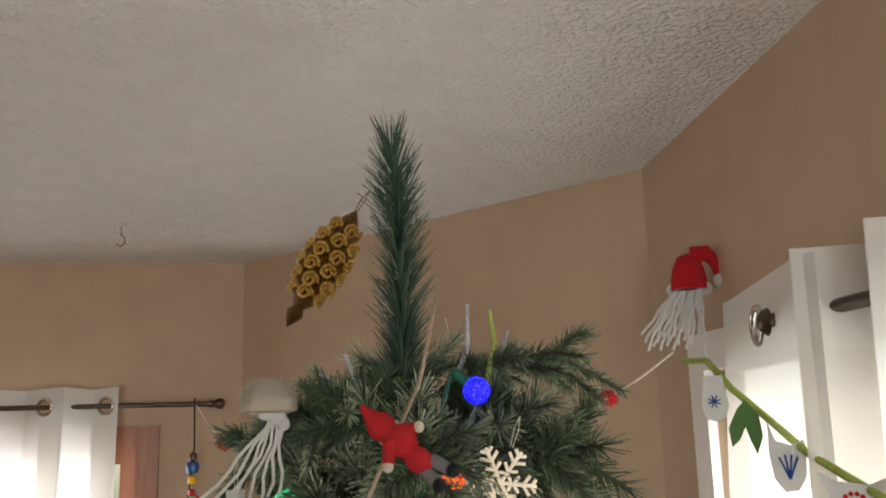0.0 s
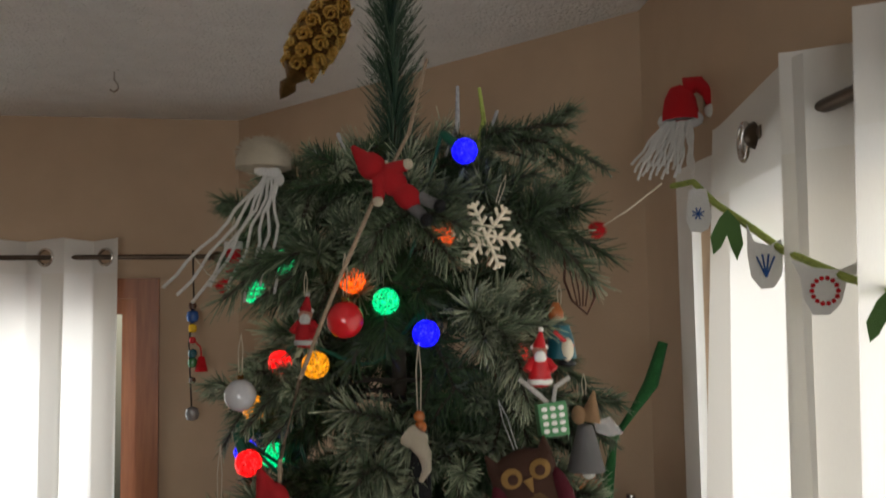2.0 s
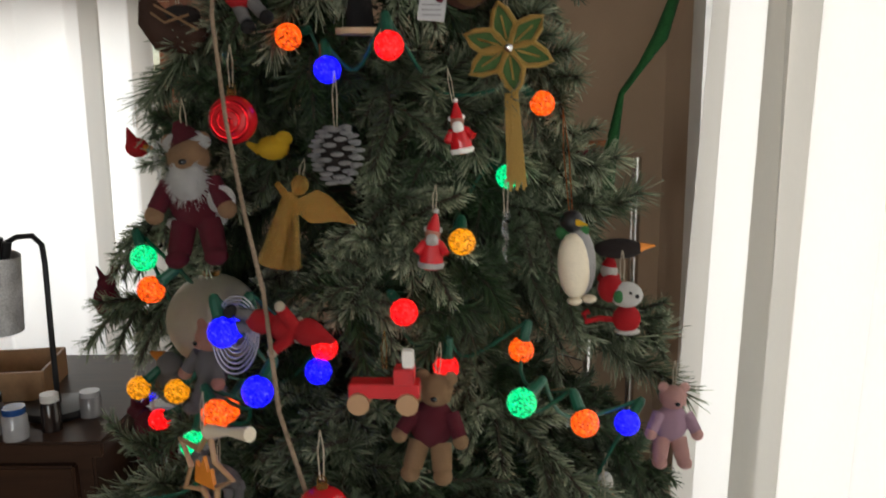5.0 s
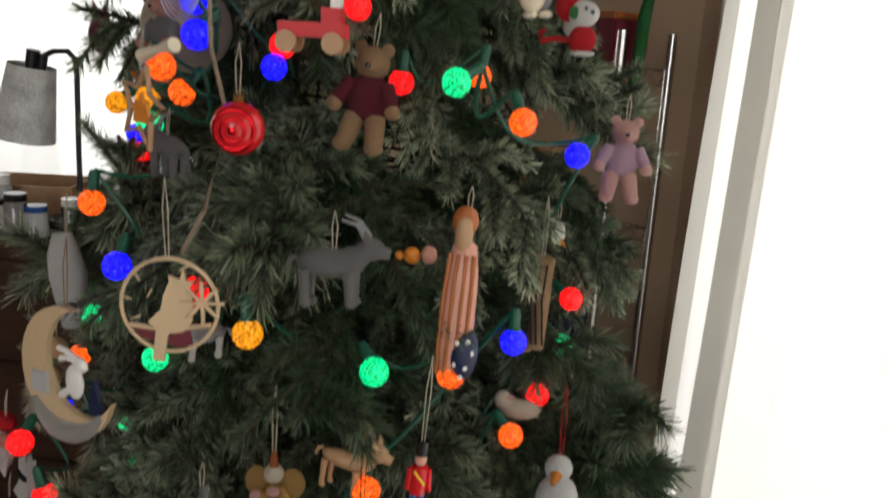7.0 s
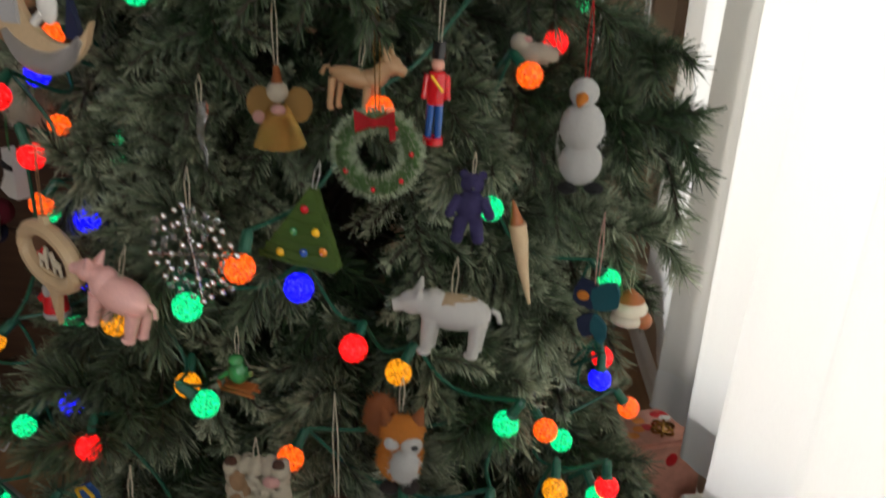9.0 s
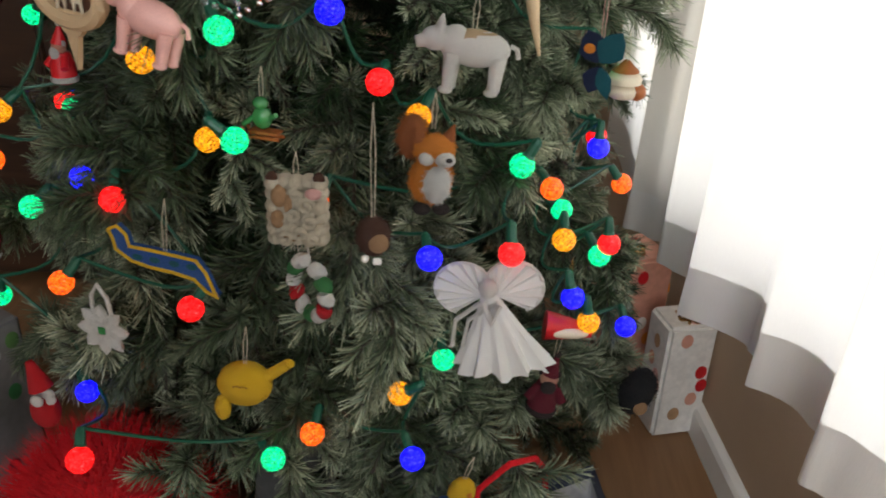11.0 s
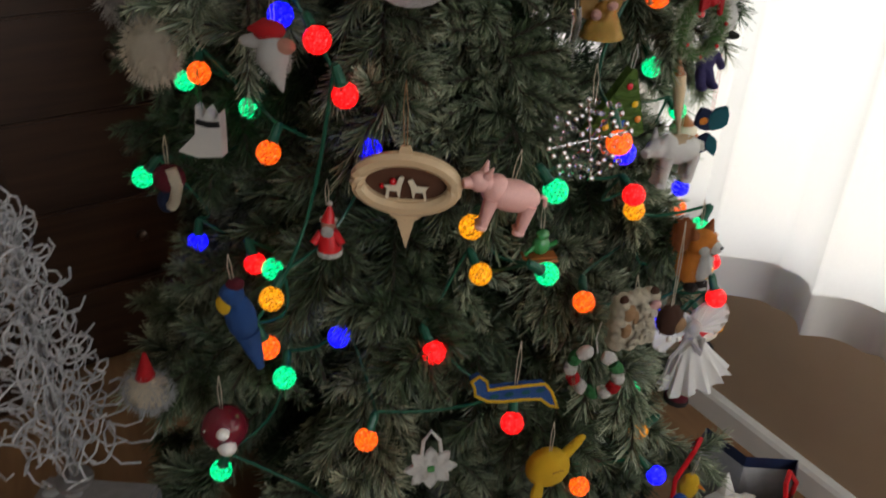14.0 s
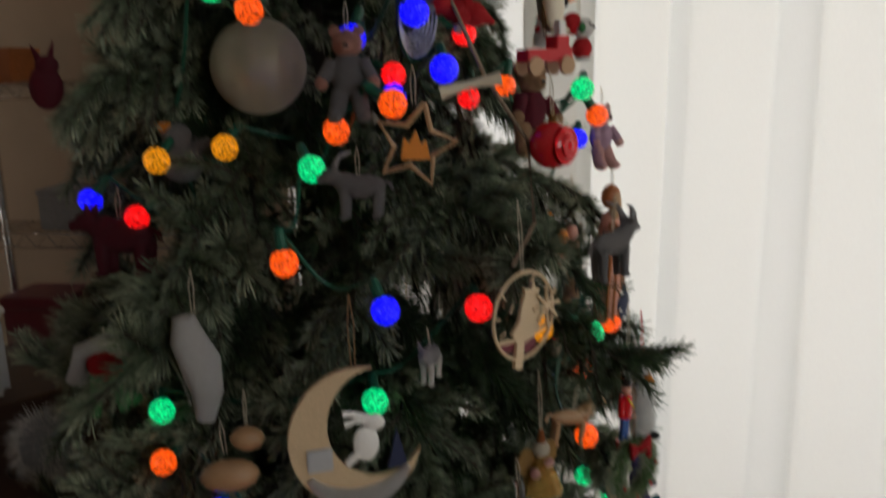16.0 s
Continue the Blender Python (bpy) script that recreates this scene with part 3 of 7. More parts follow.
# ---- string lights ----
BULBS = {
    "red": ((-0.163, -0.227, 1.617), (0.026, -0.349, 1.537), (0.033, -0.339, 1.309), (-0.229, -0.438, 0.841), (0.071, -0.489, 0.706), (0.197, -0.514, 0.557), (-0.172, -0.512, 0.590), (-0.252, -0.438, 0.893), (-0.058, -0.478, 1.073), (-0.146, -0.163, 1.703), (0.090, -0.148, 1.705), (-0.042, -0.324, 1.271), (0.067, -0.297, 1.244), (0.247, -0.238, 1.031), (0.222, -0.274, 0.935), (0.309, -0.391, 0.512), (-0.185, -0.630, 0.383), (-0.263, -0.184, 1.139), (0.302, -0.260, 0.587), (-0.097, -0.549, 0.500), (-0.298, -0.317, 0.616)),
    "green": ((-0.142, -0.172, 1.802), (-0.036, -0.242, 1.761), (0.135, -0.401, 1.251), (-0.212, -0.307, 1.350), (0.091, -0.463, 1.016), (-0.052, -0.521, 0.657), (-0.056, -0.527, 0.753), (0.204, -0.458, 0.623), (-0.302, -0.421, 0.534), (-0.376, -0.392, 0.405), (-0.283, -0.333, 0.614), (-0.177, -0.140, 1.774), (-0.151, -0.176, 1.615), (0.125, -0.225, 1.416), (-0.128, -0.412, 0.983), (0.297, -0.288, 0.696), (0.174, -0.367, 0.796), (0.301, -0.388, 0.496), (-0.387, -0.186, 0.680), (-0.154, -0.365, 1.193), (-0.280, -0.268, 0.965), (0.261, -0.339, 0.526), (0.138, -0.462, 0.399), (-0.027, -0.559, 0.334), (-0.318, -0.134, 0.769), (-0.266, -0.224, 0.760), (0.242, -0.180, 0.960)),
    "blue": ((0.038, -0.226, 1.900), (0.000, -0.251, 1.732), (-0.035, -0.302, 1.519), (0.239, -0.283, 1.186), (-0.047, -0.332, 1.251), (0.032, -0.510, 0.770), (-0.261, -0.361, 0.896), (-0.199, -0.416, 0.774), (-0.138, -0.456, 1.081), (-0.109, -0.368, 1.305), (-0.186, -0.136, 1.612), (0.348, -0.361, 0.390), (0.269, -0.445, 0.474), (-0.093, -0.446, 1.322), (-0.068, -0.450, 1.276), (-0.295, -0.134, 1.154), (0.296, -0.320, 0.595), (0.121, -0.513, 0.547), (-0.241, -0.425, 0.572), (-0.245, -0.485, 0.347), (0.113, -0.559, 0.345), (-0.341, -0.214, 0.599), (0.198, -0.376, 1.025)),
    "orange": ((-0.067, -0.231, 1.781), (-0.075, -0.276, 1.549), (0.190, -0.366, 1.220), (-0.192, -0.342, 1.329), (-0.125, -0.359, 1.224), (0.150, -0.429, 1.008), (0.201, -0.336, 0.915), (-0.003, -0.544, 0.800), (0.242, -0.389, 0.572), (-0.321, -0.442, 0.594), (-0.282, -0.357, 0.762), (-0.198, -0.393, 1.120), (-0.287, -0.282, 0.920), (0.017, -0.199, 1.825), (0.158, -0.211, 1.486), (0.138, -0.271, 1.254), (0.088, -0.460, 0.906), (-0.108, -0.431, 1.249), (0.335, -0.282, 0.538), (-0.242, -0.500, 0.491), (0.014, -0.501, 0.593), (0.010, -0.542, 0.355), (-0.320, -0.245, 0.813)),
    "amber": ((-0.098, -0.253, 1.706), (0.083, -0.306, 1.366), (-0.005, -0.496, 1.049), (0.097, -0.531, 0.403), (-0.175, -0.147, 1.657), (0.290, -0.438, 0.441), (-0.255, -0.246, 1.200), (-0.201, -0.280, 1.210), (0.255, -0.432, 0.534), (-0.132, -0.505, 0.720), (-0.095, -0.462, 0.634), (0.104, -0.455, 0.665), (-0.310, -0.431, 0.642)),
}


def build_lights():
    root = thing("light_string", pose(*TREE), "string of faceted coloured globe lights on green cord", "string lights")
    rng = random.Random(4)
    shells = {}
    for c, m in BULB.items():
        bm = B()
        bmesh.ops.create_icosphere(bm, subdivisions=3, radius=0.0123)
        me = bpy.data.meshes.new("bulb")
        bm.to_mesh(me)
        bm.free()
        me.materials.append(m)
        shells[c] = me
    bm = B()
    add_lathe(bm, [(0, 0.030), (0.0034, 0.030), (0.0048, 0.026), (0.0052, 0.013), (0.0066, 0.011), (0.0066, 0.008)], 10)
    me_s = bpy.data.meshes.new("socket")
    bm.to_mesh(me_s)
    bm.free()
    me_s.materials.append(M_GREENWIRE)
    ends = []
    for c, places in BULBS.items():
        for p in places:
            p = Vector(p) - TREE
            inward = Vector((-p.x, -p.y, 0)).normalized()
            up = (inward * rng.uniform(0.1, 0.9) + Vector((rng.uniform(-0.5, 0.5), rng.uniform(-0.3, 0.3), rng.uniform(0.2, 1.0)))).normalized()
            ob = new("bulb", shells[c])
            ob.parent = root
            ob.matrix_basis = Matrix.Translation(p) @ frame_z(up)
            tagged(ob, c + " faceted globe bulb")
            so = new("socket", me_s)
            so.parent = ob
            ends.append(p + up * 0.030)
    # the cord: linked from bulb to near bulb, winding down
    ends.sort(key=lambda p: -p.z)
    left = ends[:]
    cur = left.pop(0)
    while left:
        nxt = min(left, key=lambda q: (q - cur).length + 0.8 * max(0, q.z - cur.z))
        left.remove(nxt)
        if (nxt - cur).length < 0.27:
            line = []
            for k in range(9):
                u = k / 8
                q = cur.lerp(nxt, u)
                inw = Vector((-q.x, -q.y, 0)).normalized()
                line.append(q + inw * 0.03 * math.sin(u * math.pi) + Vector((0, 0, -0.035 * math.sin(u * math.pi))))
            bm = B()
            add_tube(bm, line, 0.0019, 5)
            part("cord", bm, M_GREENWIRE, root)
        cur = nxt


build_lights()


# ---- ornament materials ----
COL = {"red": (0.55, 0.012, 0.018), "maroon": (0.13, 0.010, 0.022), "white": (0.78, 0.76, 0.72), "cream": (0.68, 0.60, 0.46), "tan": (0.42, 0.25, 0.13),
       "brown": (0.085, 0.035, 0.02), "dark": (0.028, 0.020, 0.018), "black": (0.012, 0.012, 0.013), "gray": (0.22, 0.21, 0.21), "pale": (0.42, 0.42, 0.43),
       "pink": (0.72, 0.40, 0.36), "lilac": (0.50, 0.32, 0.42), "orange": (0.72, 0.24, 0.03), "rust": (0.36, 0.11, 0.03), "yellow": (0.80, 0.48, 0.02),
       "green": (0.05, 0.22, 0.07), "leaf": (0.10, 0.20, 0.06), "knit": (0.09, 0.17, 0.025), "teal": (0.01, 0.10, 0.13), "blue": (0.025, 0.09, 0.30), "navy": (0.012, 0.020, 0.060),
       "violet": (0.055, 0.045, 0.16), "bright": (0.66, 0.42, 0.12), "pine": (0.015, 0.075, 0.02), "bronze": (0.16, 0.085, 0.028), "jute": (0.27, 0.20, 0.14), "wood": (0.56, 0.41, 0.25), "gold": (0.40, 0.225, 0.065), "silver": (0.66, 0.66, 0.66), "lime": (0.35, 0.42, 0.10), "blush": (0.62, 0.30, 0.22)}
FINISH = {"felt": dict(rough=0.95, sheen=0.04, vary=0.28, scale=260, bump=0.9, bump_scale=420, spec=0.15),
          "fur": dict(rough=0.9, sheen=0.05, vary=0.35, scale=180, bump=1.0, bump_scale=260, spec=0.15),
          "paint": dict(rough=0.38, vary=0.14, scale=90, bump=0.15, spec=0.45),
          "gloss": dict(rough=0.10, vary=0.08, scale=60, spec=0.6),
          "foil": dict(rough=0.24, metal=1.0, vary=0.3, scale=200, bump=0.8, bump_scale=190),
          "glitter": dict(rough=0.3, metal=0.6, vary=0.55, scale=900, bump=1.0, bump_scale=900),
          "mirror": dict(rough=0.08, metal=1.0, vary=0.1, scale=60),
          "clear": dict(rough=0.04, vary=0.02, trans=0.95, spec=0.6),
          "wire": dict(rough=0.4, metal=0.5, vary=0.2, scale=100)}
MATS = {}


def M(key):
    """'red felt': a colour and a finish."""
    if key not in MATS:
        c, f = key.split()
        MATS[key] = mat(key.replace(" ", "_"), COL[c], **FINISH[f])
    return MATS[key]


def hairs(bm, c, r, count, length, seed=1, down=0.25, width=0.05):
    rng = random.Random(seed)
    c = Vector(c)
    r = r if isinstance(r, (tuple, list)) else (r, r, r)
    for _ in range(count):
        n = Vector((rng.gauss(0, 1), rng.gauss(0, 1), rng.gauss(0, 1))).normalized()
        p = c + Vector((n.x * r[0], n.y * r[1], n.z * r[2]))
        w = (n + Vector((rng.uniform(-0.4, 0.4), rng.uniform(-0.4, 0.4), rng.uniform(-0.4, 0.4) - down))).normalized()
        t = w.orthogonal().normalized() * width
        bm.faces.new([bm.verts.new(q) for q in (p - t, p + t, p + w * length * rng.uniform(0.5, 1.1))])


def shape(bm, s):
    """One shape in centimetres: b ball, r rod, t tube, p plate, o ring, h hairs, l lathe, x box."""
    k = s[0]
    if k == "b":
        add_ball(bm, s[1], s[2], 14, 9)
    elif k == "r":
        add_rod(bm, s[1], s[2], s[3], s[4] if len(s) > 4 else None, 12)
    elif k == "t":
        add_tube(bm, s[1], s[2], 12 if callable(s[2]) else 7)
    elif k == "p":
        add_prism(bm, s[1], s[2], Matrix.Translation((0, s[3] if len(s) > 3 else 0, 0)))
    elif k == "o":
        add_ring(bm, s[1], s[2], Matrix.Translation(s[3] if len(s) > 3 else (0, 0, 0)), 28, 8, *(s[4:6] if len(s) > 4 else ()))
    elif k == "h":
        hairs(bm, *s[1:])
    elif k == "l":
        add_lathe(bm, s[1], 20, Matrix.Translation(s[2] if len(s) > 2 else (0, 0, 0)))
    elif k == "x":
        add_box(bm, s[1], s[2], None, s[3] if len(s) > 3 else 0.08)
    return bm


def ornament(name, label, at, yaw, size, parts, tilt=0.0, nod=0.0, doll=False, string=4.0, top=None, cord="cream felt", category="ornament"):
    """Parts are (name, material, shapes) in centimetres round the middle; size scales them; tilt leans the top to its right."""
    m = Matrix.Translation(at) @ Matrix.Rotation(radians(yaw), 4, "Z") @ Matrix.Rotation(radians(tilt), 4, "Y") @ Matrix.Rotation(radians(nod), 4, "X") @ Matrix.Scale(0.01 * size, 4)
    parts = list(parts)
    if string:
        zt = top if top is not None else 2.0
        w = 0.05 / size
        parts.append(("hanger", cord, [("t", [(-0.12, 0, zt), (-0.22, 0.1, zt + string * 0.6), (0, 0.3, zt + string)], w), ("t", [(0.12, 0, zt), (0.2, 0.1, zt + string * 0.6), (0, 0.3, zt + string)], w)]))
    if doll:
        me = bpy.data.meshes.new(name)
        bm, slots = B(), []
        for _, key, shapes in parts:
            if key not in slots:
                slots.append(key)
            piece = B()
            for s in shapes:
                shape(piece, s)
            for f in piece.faces:
                f.material_index = slots.index(key)
            lump = bpy.data.meshes.new("lump")
            piece.to_mesh(lump)
            piece.free()
            bm.from_mesh(lump)
            bpy.data.meshes.remove(lump)
        bm.normal_update()
        bm.to_mesh(me)
        bm.free()
        me.shade_smooth()
        me.set_sharp_from_angle(angle=radians(48))
        for key in slots:
            me.materials.append(M(key))
        ob = new(name, me)
        ob.matrix_world = m
        return tagged(ob, label, category, "ornaments on the tree")
    root = thing(name, m, label, category, "ornaments on the tree")
    for nm, key, shapes in parts:
        bm = B()
        for s in shapes:
            shape(bm, s)
        part(nm, bm, M(key), root, smooth=not any(s[0] in "px" for s in shapes))
    return root


def star_outline(n, r1, r2, a0=90.0):
    return [((r1 if k % 2 == 0 else r2) * math.cos(radians(a0 + 180 * k / n)), (r1 if k % 2 == 0 else r2) * math.sin(radians(a0 + 180 * k / n))) for k in range(2 * n)]


def oval(rx, rz, n=24, cx=0.0, cz=0.0):
    return [(cx + rx * math.cos(k * math.tau / n), cz + rz * math.sin(k * math.tau / n)) for k in range(n)]


def petal(length, width, a, bulge=0.5):
    """An outline of a pointed petal from the middle outwards at angle a."""
    c, s = math.cos(radians(a)), math.sin(radians(a))
    pts = [(0.08, 0.12), (bulge * 0.6, 0.75), (bulge, 1.0), (0.8, 0.6), (1.0, 0.0)]
    loc = [(u * length, v * width / 2) for u, v in pts] + [(u * length, -v * width / 2) for u, v in reversed(pts[:-1])]
    return [(c * u - s * v, s * u + c * v) for u, v in loc]


# ---- ornaments of the upper tree ----
def scroll(cx, cz, r, y):
    return [(cx + r * (1 - k / 26) * math.cos(k * 0.5), y, cz + r * (1 - k / 26) * math.sin(k * 0.5)) for k in range(22)]


def round_scroll(turn, cz, r, rad):
    """A curl lying on a round body."""
    return [((rad + 0.12) * math.sin(turn + x / rad), -(rad + 0.12) * math.cos(turn + x / rad), z) for x, y, z in scroll(0, cz, r, 0)]


FINIAL_SCROLLS = []
for fz, frad, fn in ((4.4, 1.55, 5), (2.9, 2.1, 7), (1.3, 2.4, 8), (-0.3, 2.4, 8), (-1.8, 2.2, 7), (-3.1, 1.75, 6)):
    for fk in range(fn):
        FINIAL_SCROLLS.append(("t", round_scroll(fk * math.tau / fn + fz, fz, 0.82, frad), 0.17))


ornament("finial_ornament", "gold glitter scrollwork teardrop hung by the treetop", (-0.112, -0.150, 2.030), 0, 1.0,
         [("body", "bronze foil", [("l", [(0, -7.0), (0.5, -6.3), (0.95, -5.4), (0.6, -4.7), (1.5, -3.6), (2.3, -1.5), (2.5, 0.8), (2.1, 3.2), (1.2, 5.2), (0.4, 6.4), (0, 6.9)])]),
          ] + [("scroll", "bright foil", [c]) for c in FINIAL_SCROLLS],
         tilt=31, string=2.5, top=6.8, cord="gold foil")
ornament("jellyfish_ornament", "cream knitted jellyfish with long white tinsel strands", (-0.150, -0.222, 1.897), 0, 1.0,
         [("cap", "cream fur", [("l", [(0, 2.0), (1.1, 1.7), (2.0, 0.9), (2.5, -0.2), (2.6, -1.0), (1.6, -1.3), (0, -1.1)]), ("h", (0, 0, 0.2), (2.3, 2.3, 1.5), 900, 0.7)]),
          ("frill", "white felt", [("b", (1.0, -1.2, -1.6), (0.9, 0.5, 0.6)), ("b", (0.1, -1.4, -1.4), (0.7, 0.5, 0.5)), ("b", (1.6, -0.9, -2.2), (0.5, 0.4, 0.6))])]
         + [("strand", "white felt", [("t", [(0.5 + 0.12 * k + (-9.6 + 1.35 * k) * (j / 9) ** 1.15 + 0.22 * math.sin(j * 1.7 + k), -0.9 - 0.12 * math.sin(j + k), -1.4 - (10.6 + 0.7 * (k % 3)) * j / 9) for j in range(10)], 0.15)]) for k in range(8)],
         string=0)


def elf(label, at, yaw, tilt, size=1.0):
    return ornament("elf_doll", label, at, yaw, size,
                    [("body", "red felt", [("b", (0, 0, 2.9), (1.35, 1.2, 1.5)), ("r", (0, 0, 3.6), (0.4, -0.2, 5.6), 1.05, 0.2), ("b", (0, 0, 0.6), (1.4, 1.2, 1.7)), ("b", (-0.3, -0.3, -1.6), (1.2, 1.0, 1.5)),
                                           ("r", (-0.6, -0.6, 1.5), (-2.2, -1.3, 0.3), 0.7, 0.55), ("r", (0.6, -0.6, 1.4), (1.9, -1.4, 0.2), 0.7, 0.55)]),
                     ("trim", "cream felt", [("b", (-2.4, -1.4, 0.2), 0.52), ("b", (2.1, -1.5, 0.1), 0.52), ("o", 1.15, 0.22, (0, 0, 2.0), 1.0, 0.3)]),
                     ("legs", "gray felt", [("r", (-0.7, -0.2, -2.5), (-0.9, -0.8, -4.0), 0.62, 0.55), ("r", (0.4, -0.2, -2.6), (0.7, -0.6, -4.2), 0.62, 0.55)]),
                     ("boots", "black felt", [("b", (-1.0, -1.1, -4.5), (0.65, 1.0, 0.6)), ("b", (0.8, -0.9, -4.7), (0.65, 1.0, 0.6))])], tilt=tilt, doll=True, string=0, category="doll")


elf("red felt elf doll climbing a jute rope", (-0.022, -0.318, 1.856), 0, -52, 0.85)
elf("red felt elf doll with tall pointed hat on a jute rope", (-0.100, -0.362, 1.592), 10, -32, 0.92)
elf("red felt elf doll in striped stockings on a jute rope", (-0.052, -0.440, 1.325), 0, 100, 0.8)
rope = B()
add_tube(rope, [(0.004, -0.235, 1.985), (-0.012, -0.285, 1.905), (-0.040, -0.315, 1.845), (-0.075, -0.318, 1.765), (-0.100, -0.325, 1.70), (-0.112, -0.345, 1.640), (-0.108, -0.385, 1.56), (-0.100, -0.390, 1.48),
                (-0.085, -0.405, 1.41), (-0.062, -0.440, 1.350), (-0.045, -0.475, 1.27), (-0.020, -0.500, 1.215), (-0.030, -0.520, 1.150), (-0.050, -0.515, 1.115)], 0.0018, 7)
tagged(part("rope", rope, M("jute felt"), None, "thin tan jute rope hanging down the branches"), category="rope")

SNOW = []
for a in range(0, 360, 60):
    c, s = math.cos(radians(a + 12)), math.sin(radians(a + 12))
    SNOW.append(("r", (0, 0, 0), (3.4 * c, 0, 3.4 * s), 0.20))
    for d, l in ((1.2, 0.9), (2.1, 1.1), (2.9, 0.7)):
        for b in (-1, 1):
            c2, s2 = math.cos(radians(a + 12 + b * 55)), math.sin(radians(a + 12 + b * 55))
            SNOW.append(("r", (d * c, 0, d * s), (d * c + l * c2, 0, d * s + l * s2), 0.17))
ornament("snowflake_ornament", "flat cream painted wooden snowflake", (0.056, -0.235, 1.820), 8, 0.95, [("plate", "cream paint", SNOW + [("o", 0.9, 0.18)])], tilt=20, string=3, top=3.3)
ornament("stocking_ornament", "tiny red boot with a white cuff", (-0.178, -0.222, 1.800), -10, 0.85,
         [("boot", "red felt", [("r", (0, 0, 1.6), (0, 0, -0.6), 0.8, 0.75), ("b", (0.5, -0.2, -0.9), (1.3, 0.75, 0.7))]), ("cuff", "white felt", [("r", (0, 0, 2.2), (0, 0, 1.4), 1.0)]), ("sprig", "green felt", [("b", (0.9, -0.5, -1.6), (1.1, 0.6, 0.4))])], string=3)


def gnome(label, at, yaw=0, size=1.0, tilt=0.0, coat="red felt", beard="white fur", skirt=None, string=3.0):
    """A small stuffed winter gnome."""
    return ornament("gnome_doll", label, at, yaw, size,
                    [("coat", coat, [("l", [(0, 1.2), (0.9, 1.0), (1.25, -0.2), (1.35, -1.9), (0, -2.1)]), ("r", (-0.8, -0.2, 0.6), (-1.6, -0.8, -0.5), 0.45), ("r", (0.8, -0.2, 0.6), (1.6, -0.8, -0.4), 0.45)]),
                     ("head", "blush felt", [("b", (0, -0.1, 1.6), (0.85, 0.8, 0.85))]),
                     ("hat", coat, [("r", (0, 0, 2.0), (0.25, 0.1, 4.0), 0.85, 0.12)]),
                     ("trim", beard, [("o", 0.82, 0.24, (0, 0, 2.05), 1, 0.25), ("b", (0.25, 0.1, 4.05), 0.3), ("b", (0, -0.75, 0.95), (0.7, 0.4, 0.8)), ("l", [(1.36, -1.5), (1.48, -1.7), (1.4, -2.1)])]),
                     ("base", skirt or coat, [("b", (0, 0, -2.0), (1.2, 1.1, 0.5))])], tilt=tilt, doll=True, string=string, top=3.9, category="doll")


gnome("small red and white felt gnome on a thread", (-0.106, -0.255, 1.739), size=0.72)
gnome("painted gnome with a white beard and red cap", (0.096, -0.288, 1.705), size=0.74, coat="red paint", beard="white paint", string=0)
gnome("red glass gnome with a silver lower half", (0.081, -0.300, 1.461), size=0.75, tilt=-10, coat="red gloss", beard="white gloss", skirt="silver mirror", string=4)
gnome("slim red wooden gnome on a thread", (0.058, -0.335, 1.366), size=0.8, tilt=4, coat="red paint", string=3)


def bauble(label, at, r, key, yaw=0, dent=False, cap="gold foil", name="bauble"):
    fine = [(r * math.sin(k * math.pi / 16), r * math.cos(k * math.pi / 16)) for k in range(17)]
    parts = [("ball", key, [("l", fine)]), ("cap", cap, [("r", (0, 0, r * 0.95), (0, 0, r * 1.22), r * 0.2), ("o", r * 0.14, r * 0.03, (0, 0, r * 1.3))])]
    if dent:
        parts.append(("reflector", "red mirror", [("o", r * 0.72, r * 0.10, (0, -r * 0.68, 0)), ("o", r * 0.42, r * 0.08, (0, -r * 0.86, 0)), ("b", (0, -r * 0.93, 0), (r * 0.2, r * 0.08, r * 0.2))]))
    return ornament(name, label, at, yaw, 1.0, parts, string=3.5, top=r * 1.3)


bauble("shiny red glass ball", (-0.066, -0.303, 1.746), 1.55, "red gloss")
bauble("clear silvery glass ball", (-0.163, -0.258, 1.681), 1.4, "pale gloss")
bauble("red glass ball with an indented reflector", (-0.106, -0.352, 1.478), 2.05, "red gloss", 5, True)
bauble("red glass ball with an indented reflector below the rope", (-0.006, -0.515, 1.212), 1.95, "red gloss", 10, True)
ornament("bearded_doll", "dark robed gnome doll with long cream beard, wood base", (-0.006, -0.295, 1.606), 0, 1.0,
         [("robe", "black felt", [("l", [(0, 4.0), (0.6, 3.4), (0.9, 1.5), (1.0, -2.0), (1.25, -5.0), (0, -5.2)])]), ("beard", "cream fur", [("t", [(-0.9, -1.2, 4.6), (-0.2, -1.6, 4.1), (0.5, -1.7, 3.0), (0.6, -1.6, 1.8), (0.1, -1.5, 0.9)], lambda u: 0.95 - 0.75 * u), ("b", (-0.3, -1.3, 4.2), (1.1, 0.7, 0.8))]),
          ("bead", "rust gloss", [("b", (0, 0, 5.9), 0.5), ("b", (0.1, 0, 5.0), 0.55)]), ("button", "cream paint", [("b", (0.5, -1.1, -2.2), 0.45)]), ("base", "wood paint", [("r", (0, 0, -5.7), (0, 0, -5.2), 2.2)])], doll=True, string=6, top=6, category="doll")
